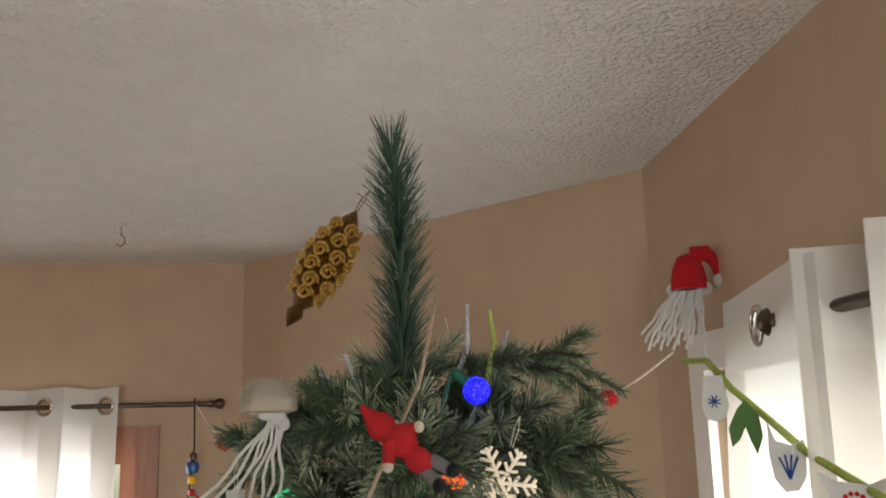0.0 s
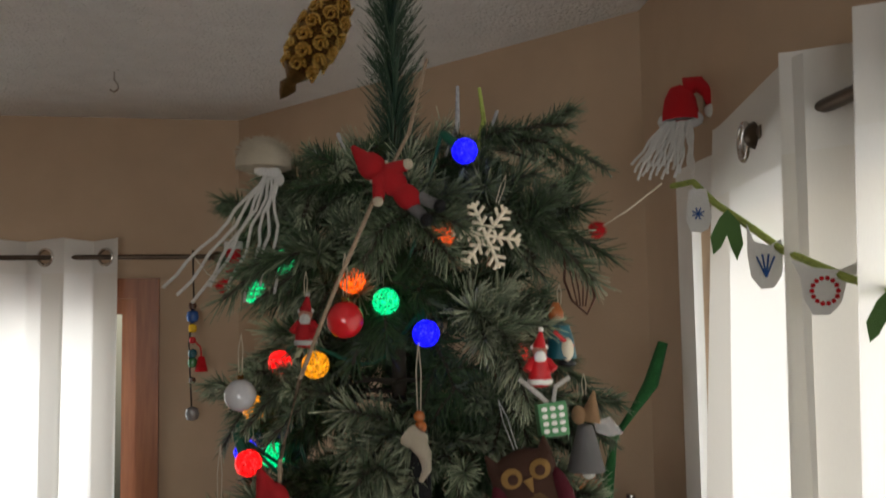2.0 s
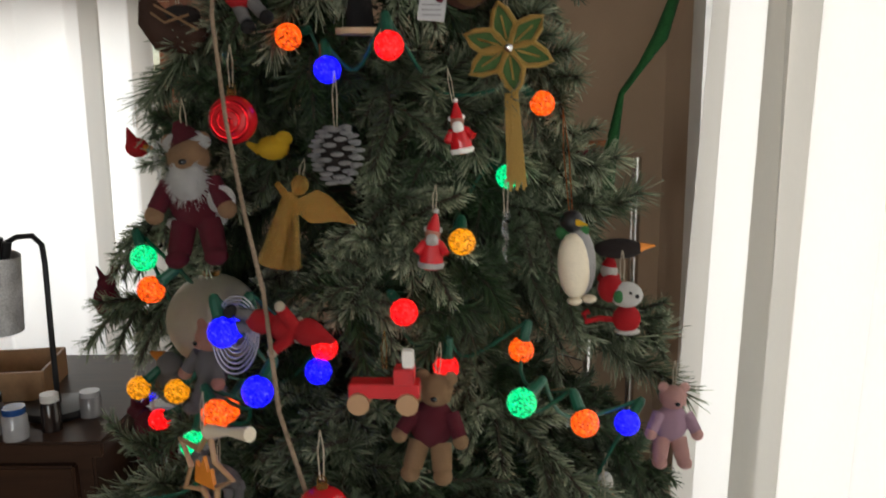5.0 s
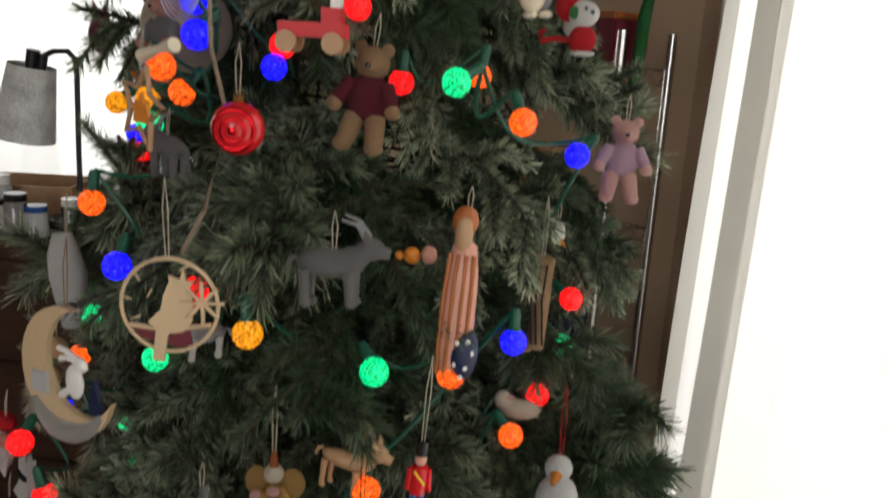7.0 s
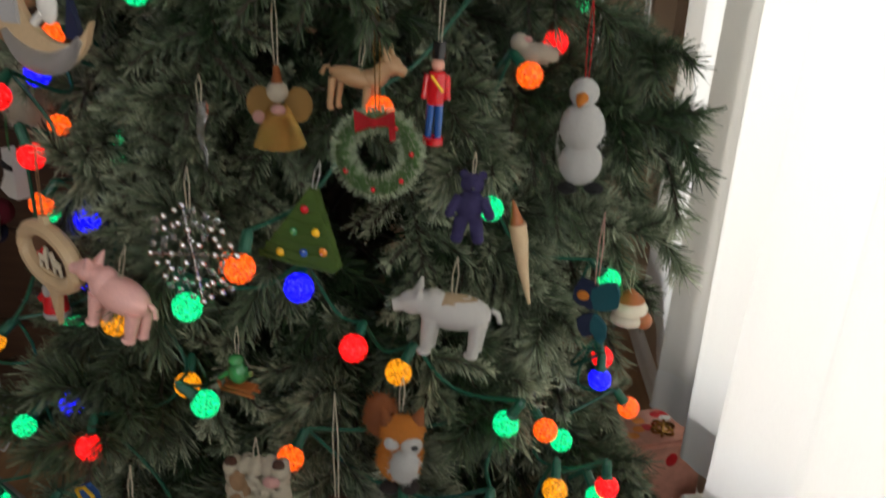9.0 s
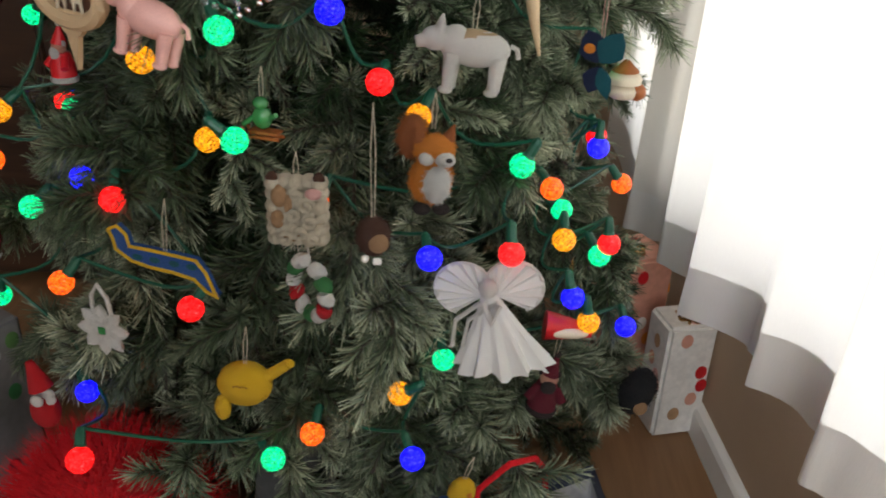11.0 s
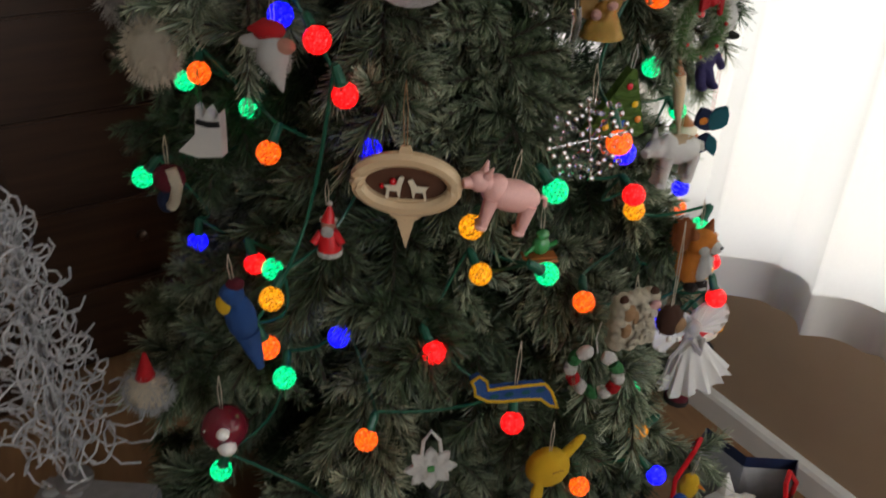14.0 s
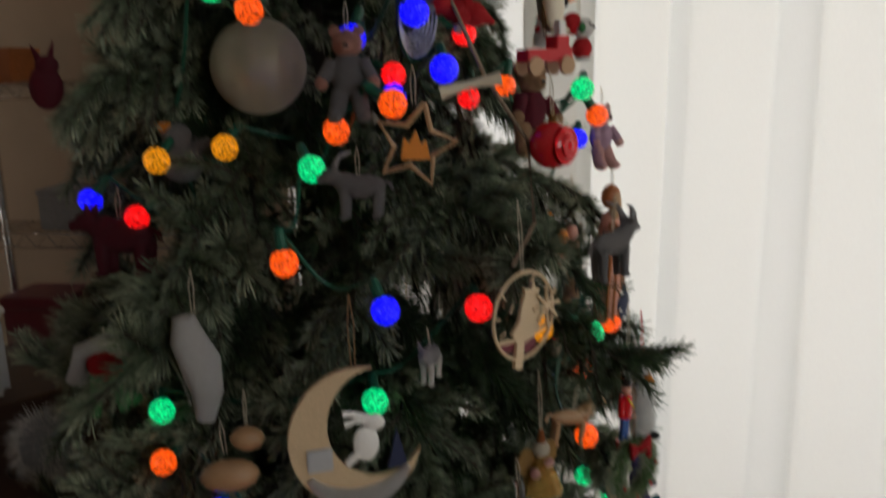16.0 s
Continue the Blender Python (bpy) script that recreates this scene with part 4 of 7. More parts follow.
ornament("wooden_figure", "painted wooden folk doll in a teal coat", (0.128, -0.192, 1.722), -8, 0.95,
         [("coat", "teal paint", [("l", [(0, 1.8), (0.9, 1.5), (1.3, 0.2), (1.6, -1.8), (0, -2.0)])]), ("apron", "cream paint", [("b", (0.6, -1.0, -0.9), (0.7, 0.7, 1.2))]), ("sash", "red paint", [("t", [(-0.6, -1.2, 0.9), (0.2, -1.45, 0.1), (1.2, -0.9, -0.6)], 0.22)]),
          ("head", "rust paint", [("b", (-0.4, 0, 2.6), (0.8, 0.75, 0.9)), ("r", (-0.4, 0, 3.2), (-0.4, 0, 3.8), 0.6, 0.3)]), ("foot", "black paint", [("b", (0.6, -0.4, -2.3), (0.9, 0.7, 0.4))])], doll=True, string=2, top=3.6, category="doll")
ornament("gift_box_ornament", "tiny green and white printed gift box", (0.104, -0.297, 1.662), 5, 1.0,
         [("box", "green paint", [("x", (0, 0, 0), (2.4, 1.6, 2.8))]), ("dots", "white paint", [("b", (dx, -0.8, dz), (0.26, 0.06, 0.2)) for dx in (-0.7, 0, 0.7) for dz in (-0.9, -0.3, 0.3, 0.9)]), ("ribbon", "white felt", [("t", [(-0.3, -0.5, 1.4), (-1.6, -0.6, 2.8), (-2.4, -0.4, 3.6)], 0.2), ("t", [(0.2, -0.5, 1.4), (0.5, -0.6, 2.6), (1.8, -0.4, 3.2)], 0.2)])], tilt=-6, string=0)
ornament("angel_doll", "gray felt angel doll with a beige hood and silver wing", (0.148, -0.200, 1.640), -5, 1.0,
         [("dress", "gray felt", [("l", [(0, 1.0), (0.7, 0.8), (1.2, -1.0), (1.8, -3.4), (0, -3.5)], (0, 0, -0.6))]), ("hood", "tan felt", [("r", (0.4, 0, 0.6), (0.9, 0, 3.4), 1.1, 0.1), ("b", (-0.6, -0.4, 1.2), (0.7, 0.7, 0.9))]), ("wing", "silver foil", [("p", [(0.8, 0.6), (2.4, 1.0), (3.6, -0.6), (2.2, -0.9), (1.0, -0.4)], 0.15)]), ("feet", "white felt", [("b", (0.2, -0.3, -4.3), (0.6, 0.5, 0.4))])], doll=True, string=2, top=3, category="doll")
ornament("leaf_ornament", "dark bronze wire leaf", (0.152, -0.165, 1.784), -20, 1.0,
         [("outline", "brown wire", [("t", [(-1.6, 0, 5.6), (-1.5, 0, 3.6), (-0.2, 0, 1.6), (1.2, 0, -0.4), (1.5, 0, -2.2), (0.7, 0, -3.8), (-0.8, 0, -2.4), (-1.5, 0, -0.4), (-1.4, 0, 1.6), (-1.5, 0, 3.6)], 0.14)]),
          ("veins", "brown wire", [("t", [(-1.0 + 0.5 * k, 0, 0.9 - 0.3 * k), (-0.6 + 0.5 * k, -0.1, -1.0), (-0.2 + 0.25 * k, 0, -3.0)], 0.09) for k in range(4)])], string=0)
ornament("twig_boat_ornament", "dark brown bark boat bound with twine", (-0.178, -0.270, 1.565), 0, 1.0,
         [("hull", "brown fur", [("t", [(-2.9, 0, 1.9), (-2.4, 0, 0.3), (-1.2, 0, -1.2), (0.8, 0, -1.6), (2.4, 0, -0.7)], lambda u: 0.7 + 1.1 * math.sin(u * 3.1))]), ("twine", "tan felt", [("t", [(-2.0, -1.3, 0.6), (-0.6, -1.8, -0.3), (1.6, -1.6, 0.4)], 0.12), ("t", [(-1.6, -1.4, 1.3), (0.4, -1.7, 0.2), (2.2, -1.2, -0.9)], 0.12)]), ("load", "dark fur", [("b", (0.3, 0, 0.4), (1.8, 1.3, 1.0))])], string=6, top=1.5)
ornament("owl_ornament", "brown felt owl with yellow eyes and a gold embroidered belly", (0.082, -0.338, 1.606), 4, 1.0,
         [("body", "brown felt", [("b", (0, 0, -0.6), (2.8, 1.5, 3.6)), ("b", (0, 0, 2.2), (2.7, 1.45, 1.7)), ("r", (-2.0, 0, 2.9), (-2.4, 0, 4.3), 0.7, 0.1), ("r", (2.0, 0, 2.9), (2.4, 0, 4.3), 0.7, 0.1)]),
          ("belly", "bronze fur", [("b", (0.1, -0.72, -1.4), (1.75, 1.0, 2.7))]), ("wing", "maroon felt", [("b", (-2.4, -0.3, -0.6), (0.8, 1.2, 2.6))]), ("wing", "maroon felt", [("b", (2.4, -0.3, -0.8), (0.8, 1.2, 2.6))]),
          ("eye", "gold felt", [("b", (-1.15, -1.35, 2.3), (0.85, 0.25, 0.78))]), ("eye", "gold felt", [("b", (1.15, -1.35, 2.3), (0.85, 0.25, 0.78))]),
          ("pupil", "brown felt", [("b", (-1.1, -1.6, 2.25), (0.42, 0.12, 0.42))]), ("pupil", "brown felt", [("b", (1.1, -1.6, 2.25), (0.42, 0.12, 0.42))]), ("beak", "gold felt", [("r", (0, -1.5, 1.9), (0.05, -1.8, 0.9), 0.42, 0.05)])], tilt=-18, string=4, top=4, cord="pale felt")
ornament("paper_tag", "small creased white paper tag", (0.061, -0.346, 1.566), 0, 1.0, [("sheet", "pale paint", [("p", [(-1.2, -0.9), (1.0, -1.1), (1.25, 0.9), (-0.9, 1.1)], 0.05)]), ("print_bars", "gray paint", [("p", [(-0.8, z - 0.06), (0.8, z - 0.1), (0.8, z), (-0.8, z + 0.04)], 0.06, -0.02) for z in (-0.5, -0.1, 0.3)])], string=2, top=0.9)
ornament("flower_ornament", "gold beaded green velvet flower with a gold tassel", (0.124, -0.268, 1.537), 3, 1.0,
         [("petal", "leaf felt", [("p", petal(4.0, 2.0, a), 0.35)]) for a in (100, 38, -20, -85, -150, 160)]
         + [("beading", "bright glitter", [("t", [(x, -0.22, z) for x, z in petal(4.1, 2.15, a) + petal(4.1, 2.15, a)[:1]], 0.25), ("t", [(0.8 * math.cos(radians(a)), -0.25, 0.8 * math.sin(radians(a))), (2.9 * math.cos(radians(a)), -0.25, 2.9 * math.sin(radians(a)))], 0.1)]) for a in (100, 38, -20, -85, -150, 160)]
         + [("centre", "silver mirror", [("b", (0, -0.4, 0), (0.45, 0.3, 0.45))]), ("tassel", "bright felt", [("t", [(0.1 * k, -0.15 * (k % 3), -4.0), (0.13 * k, -0.2 * (k % 2), -8.5), (0.16 * k, 0.1, -13.0 + 0.3 * (k % 4))], 0.13) for k in range(-5, 6)])], tilt=-4, string=3, top=3.6)


def teddy(label, at, yaw, size, fur, coat, beard=None, tilt=0.0, legs=None, name="teddy_bear", string=3.0):
    parts = [("head", fur, [("b", (0, 0, 3.2), (1.5, 1.35, 1.4)), ("b", (0, -1.2, 2.9), (0.7, 0.6, 0.55)), ("h", (0, 0, 3.2), (1.45, 1.3, 1.35), 260, 0.35)]),
             ("ear", fur, [("b", (-1.2, 0, 4.4), (0.6, 0.35, 0.6))]), ("ear", fur, [("b", (1.2, 0, 4.4), (0.6, 0.35, 0.6))]),
             ("body", coat, [("b", (0, 0, 0.2), (1.9, 1.5, 2.2))]),
             ("arm", coat, [("r", (-1.5, -0.3, 1.4), (-2.5, -1.2, -0.3), 0.75, 0.65)]), ("arm", coat, [("r", (1.5, -0.3, 1.4), (2.5, -1.2, -0.3), 0.75, 0.65)]),
             ("paw", fur, [("b", (-2.6, -1.3, -0.6), 0.7)]), ("paw", fur, [("b", (2.6, -1.3, -0.6), 0.7)]),
             ("leg", legs or fur, [("r", (-0.9, -0.1, -1.5), (-1.3, -1.0, -3.6), 0.95, 0.85), ("b", (-1.4, -1.4, -3.9), (0.85, 1.1, 0.7))]), ("leg", legs or fur, [("r", (0.9, -0.1, -1.5), (1.3, -1.0, -3.6), 0.95, 0.85), ("b", (1.4, -1.4, -3.9), (0.85, 1.1, 0.7))]),
             ("nose", "black gloss", [("b", (0, -1.75, 3.05), (0.3, 0.2, 0.22))])]
    if beard:
        parts += [("beard", beard, [("b", (0, -1.1, 1.6), (1.3, 0.7, 1.6)), ("h", (0, -1.1, 1.5), (1.3, 0.7, 1.6), 420, 0.7, 3, 0.8)]), ("hat_brim", beard, [("o", 1.4, 0.42, (0, 0, 4.3), 1, 0.3), ("h", (-1.6, 0, 3.0), (0.7, 0.8, 1.6), 200, 0.5)]), ("belt", beard, [("o", 2.0, 0.32, (0, 0, -1.5), 1, 0.12)]), ("cuff", beard, [("o", 0.75, 0.3, (2.2, -1.0, 0.1))]), ("hat", coat, [("r", (0, 0.2, 4.3), (-0.6, 0.4, 5.8), 1.3, 0.3)])]
    return ornament(name, label, at, yaw, size, parts, tilt=tilt, string=string, top=4.4, category="toy bear")


teddy("plush bear in a maroon suit with long white beard and trim", (-0.155, -0.322, 1.405), 6, 1.22, "tan fur", "maroon felt", "white fur", -4, "maroon felt")
teddy("tan plush bear in a maroon sweater", (0.062, -0.405, 1.232), 0, 0.95, "tan fur", "maroon felt", None, 6)
teddy("tiny pink plush bear in a lilac dress", (0.281, -0.280, 1.184), 5, 0.85, "pink fur", "lilac felt", None, 2)
teddy("small violet blue plush bear", (0.163, -0.462, 0.832), 8, 0.62, "violet fur", "violet fur", None, 4)
teddy("gray and pink plush bear with bare arms", (-0.125, -0.388, 1.272), -34, 0.85, "blush fur", "gray fur", None, 0, "gray fur")
ornament("pompom_bird_ornament", "soft yellow felt bird half hidden behind needles", (-0.086, -0.305, 1.451), 0, 1.0, [("body", "yellow felt", [("b", (0, 0, 0), (1.5, 1.0, 1.1)), ("b", (1.0, 0, 0.8), (0.8, 0.7, 0.7))]), ("tail", "yellow felt", [("r", (-1.2, 0, -0.2), (-2.4, 0.2, 0.4), 0.5, 0.2)])], string=0)


def pinecone(label, at, size, key):
    scales = []
    for k in range(52):
        v = k / 51
        z = 2.5 - 5.0 * v
        r = 2.0 * math.sin(0.35 + 2.6 * v) ** 0.8
        a = k * 2.4
        c, s = math.cos(a), math.sin(a)
        scales.append(("b", (r * c, r * s, z), (0.62, 0.62, 0.22)))
    return ornament("pinecone", label, at, 0, size, [("core", "dark felt", [("b", (0, 0, 0), (1.4, 1.4, 2.4))])] + [("scale", key, [q]) for q in scales], string=5, top=2.4)


pinecone("whitewashed pine cone on a silver thread", (-0.022, -0.340, 1.447), 0.95, "pale fur")
ornament("angel_figure", "shiny gold angel figurine with spread wing", (-0.062, -0.335, 1.395), 0, 1.0,
         [("robe", "bright foil", [("l", [(0, 2.0), (0.7, 1.6), (1.0, 0), (1.6, -3.0), (2.0, -4.6), (0, -4.7)], (-0.6, 0, 0)), ("b", (0.1, -0.2, 2.7), (0.8, 0.75, 0.9)), ("p", [(0.2, 1.6), (1.6, 2.6), (3.0, 2.2), (5.6, 0.3), (3.6, 0.2), (1.6, -0.4), (0.4, 0.2)], 0.4), ("r", (-0.4, -0.5, 1.2), (-1.6, -1.4, 2.6), 0.4, 0.3)])], tilt=12, doll=True, string=2, top=3, category="figurine")
ornament("penguin_ornament", "gray and white carved penguin with a green scarf", (0.184, -0.295, 1.350), 10, 1.15,
         [("body", "gray paint", [("b", (0.3, 0.2, -0.4), (1.5, 1.3, 3.0))]), ("belly", "cream paint", [("b", (-0.2, -0.6, -0.6), (1.3, 0.9, 2.7))]), ("head", "black paint", [("b", (0, -0.1, 2.9), (0.95, 0.95, 0.9))]), ("beak", "yellow paint", [("r", (0.2, -0.8, 2.9), (0.8, -1.7, 2.8), 0.3, 0.05)]), ("scarf", "green felt", [("o", 1.05, 0.35, (0, -0.1, 2.1), 1, 0.3)]), ("foot", "cream paint", [("b", (-0.4, -0.9, -3.3), (0.6, 0.8, 0.3)), ("b", (0.8, -0.8, -3.3), (0.6, 0.8, 0.3))])], tilt=-5, string=8, top=3.6, cord="rust felt")
ornament("bird_ornament", "dark feathered bird with an orange beak", (0.231, -0.248, 1.349), 0, 1.0, [("body", "dark felt", [("b", (0, 0, 0), (2.4, 1.0, 1.0))]), ("beak", "orange paint", [("r", (2.0, -0.2, 0.2), (3.4, -0.3, 0.35), 0.45, 0.08)])], string=0)
ornament("puppy_ornament", "white felt puppy in a red hat and red jacket", (0.228, -0.296, 1.306), 0, 1.0,
         [("head", "white felt", [("b", (0.4, -0.2, 1.0), (1.5, 1.1, 1.2))]), ("hat", "red felt", [("b", (-1.0, 0.1, 1.5), (1.2, 1.0, 1.3))]), ("body", "red felt", [("b", (0.5, 0, -1.3), (1.3, 1.0, 1.3)), ("t", [(-0.6, 0, -1.4), (-2.0, 0, -1.3), (-3.2, 0, -1.6), (-3.4, 0, -0.9), (-2.9, 0, -0.6)], 0.28)]), ("trim", "white felt", [("b", (0.6, 0, -2.5), (1.2, 0.9, 0.3))]), ("patch", "green felt", [("b", (-0.4, -1.0, 1.0), (0.5, 0.3, 0.6))]), ("nose", "black gloss", [("b", (1.2, -1.25, 1.1), 0.2), ("b", (0.6, -1.25, 1.4), 0.15)])], string=3)
ornament("toy_tractor", "red painted wooden toy tractor", (0.032, -0.462, 1.285), 0, 0.93,
         [("body", "red paint", [("x", (0, 0, 0), (5.6, 1.8, 1.2)), ("x", (1.6, 0, 1.1), (1.6, 1.7, 1.4))]), ("chimney", "white paint", [("x", (1.9, 0, 2.5), (0.9, 0.9, 1.4))])] + [("wheel", "tan paint", [("r", (x, -1.2, -1.0), (x, -0.8, -1.0), 0.9), ("r", (x, 0.8, -1.0), (x, 1.2, -1.0), 0.9)]) for x in (-2.0, 1.9)], string=3, top=1.6, cord="gold foil")
ornament("wire_ornament", "oval coil of pale wire", (-0.088, -0.430, 1.318), 0, 1.0, [("coil", "pale wire", [("o", 1.0 + 0.25 * k, 0.07, (0.05 * k, -0.2 * k, 0), 0.8, 1.4) for k in range(6)])], tilt=8, string=0)
ornament("plush_star", "blue gray plush toy with an orange ear", (-0.225, -0.225, 1.205), -5, 0.9, [("body", "gray fur", [("b", (0, 0, -1.2), (2.4, 1.6, 2.2)), ("b", (-0.4, -0.3, 1.6), (1.6, 1.3, 1.5)), ("r", (1.4, -0.3, 0.2), (3.0, -0.8, 1.0), 0.8, 0.5), ("h", (0, 0, -0.6), (2.3, 1.6, 2.8), 400, 0.4)]), ("ear", "orange felt", [("r", (-1.2, -0.2, 2.4), (-2.6, -0.4, 3.0), 0.8, 0.2)])], string=0)
ornament("deer_cutout", "maroon felt deer with upright ears", (-0.326, -0.154, 1.269), 0, 1.2, [("body", "maroon felt", [("b", (0, 0, 0), (1.3, 0.8, 1.8)), ("b", (0.2, -0.2, 1.7), (0.9, 0.7, 0.8))]), ("ears", "maroon felt", [("r", (-0.3, 0, 2.2), (-0.8, 0, 3.3), 0.3, 0.05), ("r", (0.5, 0, 2.2), (0.9, 0, 3.6), 0.3, 0.05)])], string=0)
ornament("cardinal_ornament", "red felt cardinal with an orange beak", (-0.246, -0.225, 1.446), 0, 1.0, [("body", "red felt", [("b", (0, 0, 0), (1.2, 0.8, 1.0)), ("r", (-0.4, 0, 0.4), (-0.9, 0, 2.0), 0.7, 0.08)]), ("beak", "orange felt", [("r", (0.9, -0.2, 0), (1.9, -0.3, 0), 0.4, 0.05)])], string=2)

# ---- ornaments of the middle tree ----
DISC = [("o", 3.75, 0.17), ("t", [(-3.2, 0, -1.6), (-1.2, 0, -1.9), (1.4, 0, -1.8), (3.2, 0, -1.5)], 0.2)]
for lx, lz, a in ((-2.2, 1.9, 120), (-2.9, 0.4, 160), (-1.7, 0.6, 60), (-2.3, -0.9, 200), (0.9, 2.8, 30)):
    DISC.append(("t", [(lx, 0, lz), (lx + 0.8 * math.cos(radians(a)), 0, lz + 0.8 * math.sin(radians(a)))], lambda u: 0.08 + 0.5 * math.sin(u * 3.14)))
FLAKE = [("r", (2.6, -0.3, 0.3), (2.6 + 1.7 * math.cos(radians(a)), -0.3, 0.3 + 1.7 * math.sin(radians(a))), 0.16) for a in range(0, 360, 45)]
ornament("bird_disc_ornament", "round cut wooden disc with a bird and snowflake", (-0.052, -0.532, 1.078), 9, 0.97,
         [("rim", "wood paint", DISC), ("bird", "wood paint", [("p", [(-1.5, -4.4), (-1.1, -1.9), (-1.7, -1.3), (-0.7, -0.3), (-0.4, 0.9), (0.1, 2.0), (0.0, 2.4), (0.9, 2.1), (1.2, 3.0), (1.4, 2.0), (2.0, 2.0), (1.6, 1.5), (1.9, 0.2), (1.7, -1.3), (1.0, -2.1), (-0.2, -2.3), (-0.6, -4.6)], 0.35)]), ("snowflake", "wood paint", FLAKE), ("backing", "maroon paint", [("p", [(-2.6, -2.6), (0.6, -3.5), (1.6, -3.2), (1.4, -1.9), (-2.9, -1.7)], 0.12, 0.2)])], tilt=-2, string=6, top=3.9)
outer = [(4.6 * math.cos(radians(a)), 4.9 * math.sin(radians(a))) for a in range(75, 335, 10)]
inner = [(1.5 + 3.5 * math.cos(radians(a)), 0.9 + 3.9 * math.sin(radians(a))) for a in range(325, 85, -10)]
ornament("moon_ornament", "wooden crescent moon with a white rabbit and glitter edge", (-0.178, -0.470, 0.985), -18, 1.22,
         [("crescent", "wood paint", [("p", outer + inner, 0.5)]), ("glitter", "silver glitter", [("t", [(4.1 * math.cos(radians(a)), -0.3, 4.4 * math.sin(radians(a))) for a in range(215, 335, 10)], lambda u: 0.25 + 0.55 * math.sin(u * 3.14))]),
          ("rabbit", "white paint", [("b", (0.6, 0, -0.6), (0.9, 0.3, 1.3)), ("b", (1.2, 0, 0.8), (0.75, 0.3, 0.6)), ("t", [(0.9, 0, 1.2), (-0.2, 0, 1.6), (-0.9, 0, 1.7)], 0.22), ("t", [(0.9, 0, 1.0), (-0.1, 0, 1.1), (-0.8, 0, 0.9)], 0.2), ("t", [(0.1, 0, -1.2), (-0.8, 0, -1.9)], 0.3)]), ("house", "pale paint", [("x", (-2.6, -0.3, -1.2), (1.7, 0.3, 1.6))]),
          ("tree", "navy paint", [("p", [(2.0, -2.6), (3.4, -2.6), (2.7, 0.2)], 0.4)])], string=5, top=4.8, cord="tan felt")


def beast(name, label, at, yaw, size, fur, legs=None, extra=(), tilt=0.0, neck=0.9, snout=1.0, ears=None, string=3.0, slim=1.0, finish_hair=120):
    """A small standing animal that faces left."""
    lg = legs or fur
    parts = [("body", fur, [("b", (0.3, 0, 0.6), (2.6, 1.15 * slim, 1.25 * slim)), ("b", (-1.3, 0, 0.9), (1.2, 1.0 * slim, 1.2 * slim)), ("h", (0.2, 0, 0.6), (2.5, 1.1 * slim, 1.2 * slim), finish_hair, 0.3)]),
             ("head", fur, [("b", (-2.8, -0.1, 0.9 + neck), (1.05, 0.8, 0.9)), ("r", (-3.2, -0.1, 0.8 + neck), (-3.7 - 0.5 * snout, -0.2, 0.55 + neck), 0.6, 0.42), ("r", (-1.8, 0, 1.2), (-2.6, 0, 0.9 + neck), 0.9, 0.75)])]
    for x, y in ((-1.5, -0.55), (-1.2, 0.55), (1.9, -0.55), (2.2, 0.55)):
        parts.append(("leg", lg, [("r", (x, y, 0.2), (x - 0.1, y, -2.5), 0.55 * slim, 0.36 * slim), ("b", (x - 0.2, y, -2.5), (0.5 * slim, 0.45 * slim, 0.3))]))
    for y in (-0.5, 0.5):
        parts.append(("ear", ears or fur, [("r", (-2.5, y, 1.5 + neck), (-2.3, y * 1.7, 2.5 + neck), 0.42, 0.1)]))
    parts.append(("tail", fur, [("t", [(2.8, 0, 1.0), (3.3, 0, 0.8), (3.5, 0, 0.1)], 0.2)]))
    return ornament(name, label, at, yaw, size, parts + list(extra), tilt=tilt, string=string, top=1.7)


HORNS = [("horn", "pale felt", [("t", [(-2.5, y, 2.6), (-1.8, y * 1.6, 3.8), (-0.6, y * 2.2, 4.2)], lambda u: 0.32 - 0.25 * u)]) for y in (-0.5, 0.5)]
beast("goat_ornament", "gray felted goat with curved horns", (0.068, -0.512, 1.112), 190, 0.98, "gray fur", None, HORNS, slim=0.9)
beast("pig_ornament", "pink painted pig standing in the branches", (-0.112, -0.532, 0.756), -15, 1.08, "pink paint", None, tilt=14, neck=0.5, slim=1.15, finish_hair=0)
beast("polar_bear_ornament", "white bear with a cream back and silvery legs", (0.150, -0.455, 0.724), 5, 1.22, "white felt", "white felt", [("back", "wood felt", [("b", (0.1, 0, 1.15), (2.3, 1.0, 0.85)), ("b", (-2.6, 0, 1.45), (0.8, 0.6, 0.5))])], neck=0.2, slim=1.1, finish_hair=0, tilt=4)
beast("reindeer_ornament", "brown carved wooden reindeer", (0.070, -0.457, 0.925), 170, 0.88, "tan paint", None, [("antler", "brown paint", [("t", [(-2.5, 0, 2.8), (-2.0, 0, 4.0), (-1.2, 0, 4.6)], 0.16)])], neck=1.6, slim=0.7, tilt=-10, finish_hair=0)
beast("ram_ornament", "dark gray felted ram", (-0.123, -0.392, 1.172), -30, 0.85, "gray fur", None, HORNS, slim=1.0)
beast("zebra_ornament", "striped gray and white plush cat", (-0.075, -0.424, 1.013), 40, 0.7, "pale fur", "white felt", [("stripes", "gray felt", [("o", 1.25, 0.16, (x, 0, 0.6), 0.12, 1.0) for x in (-1.0, 0.0, 1.0, 2.0)])])
beast("dog_ornament", "rust red plush dog hanging in the shade", (-0.277, -0.169, 1.113), -40, 1.2, "maroon fur", None, slim=1.2)
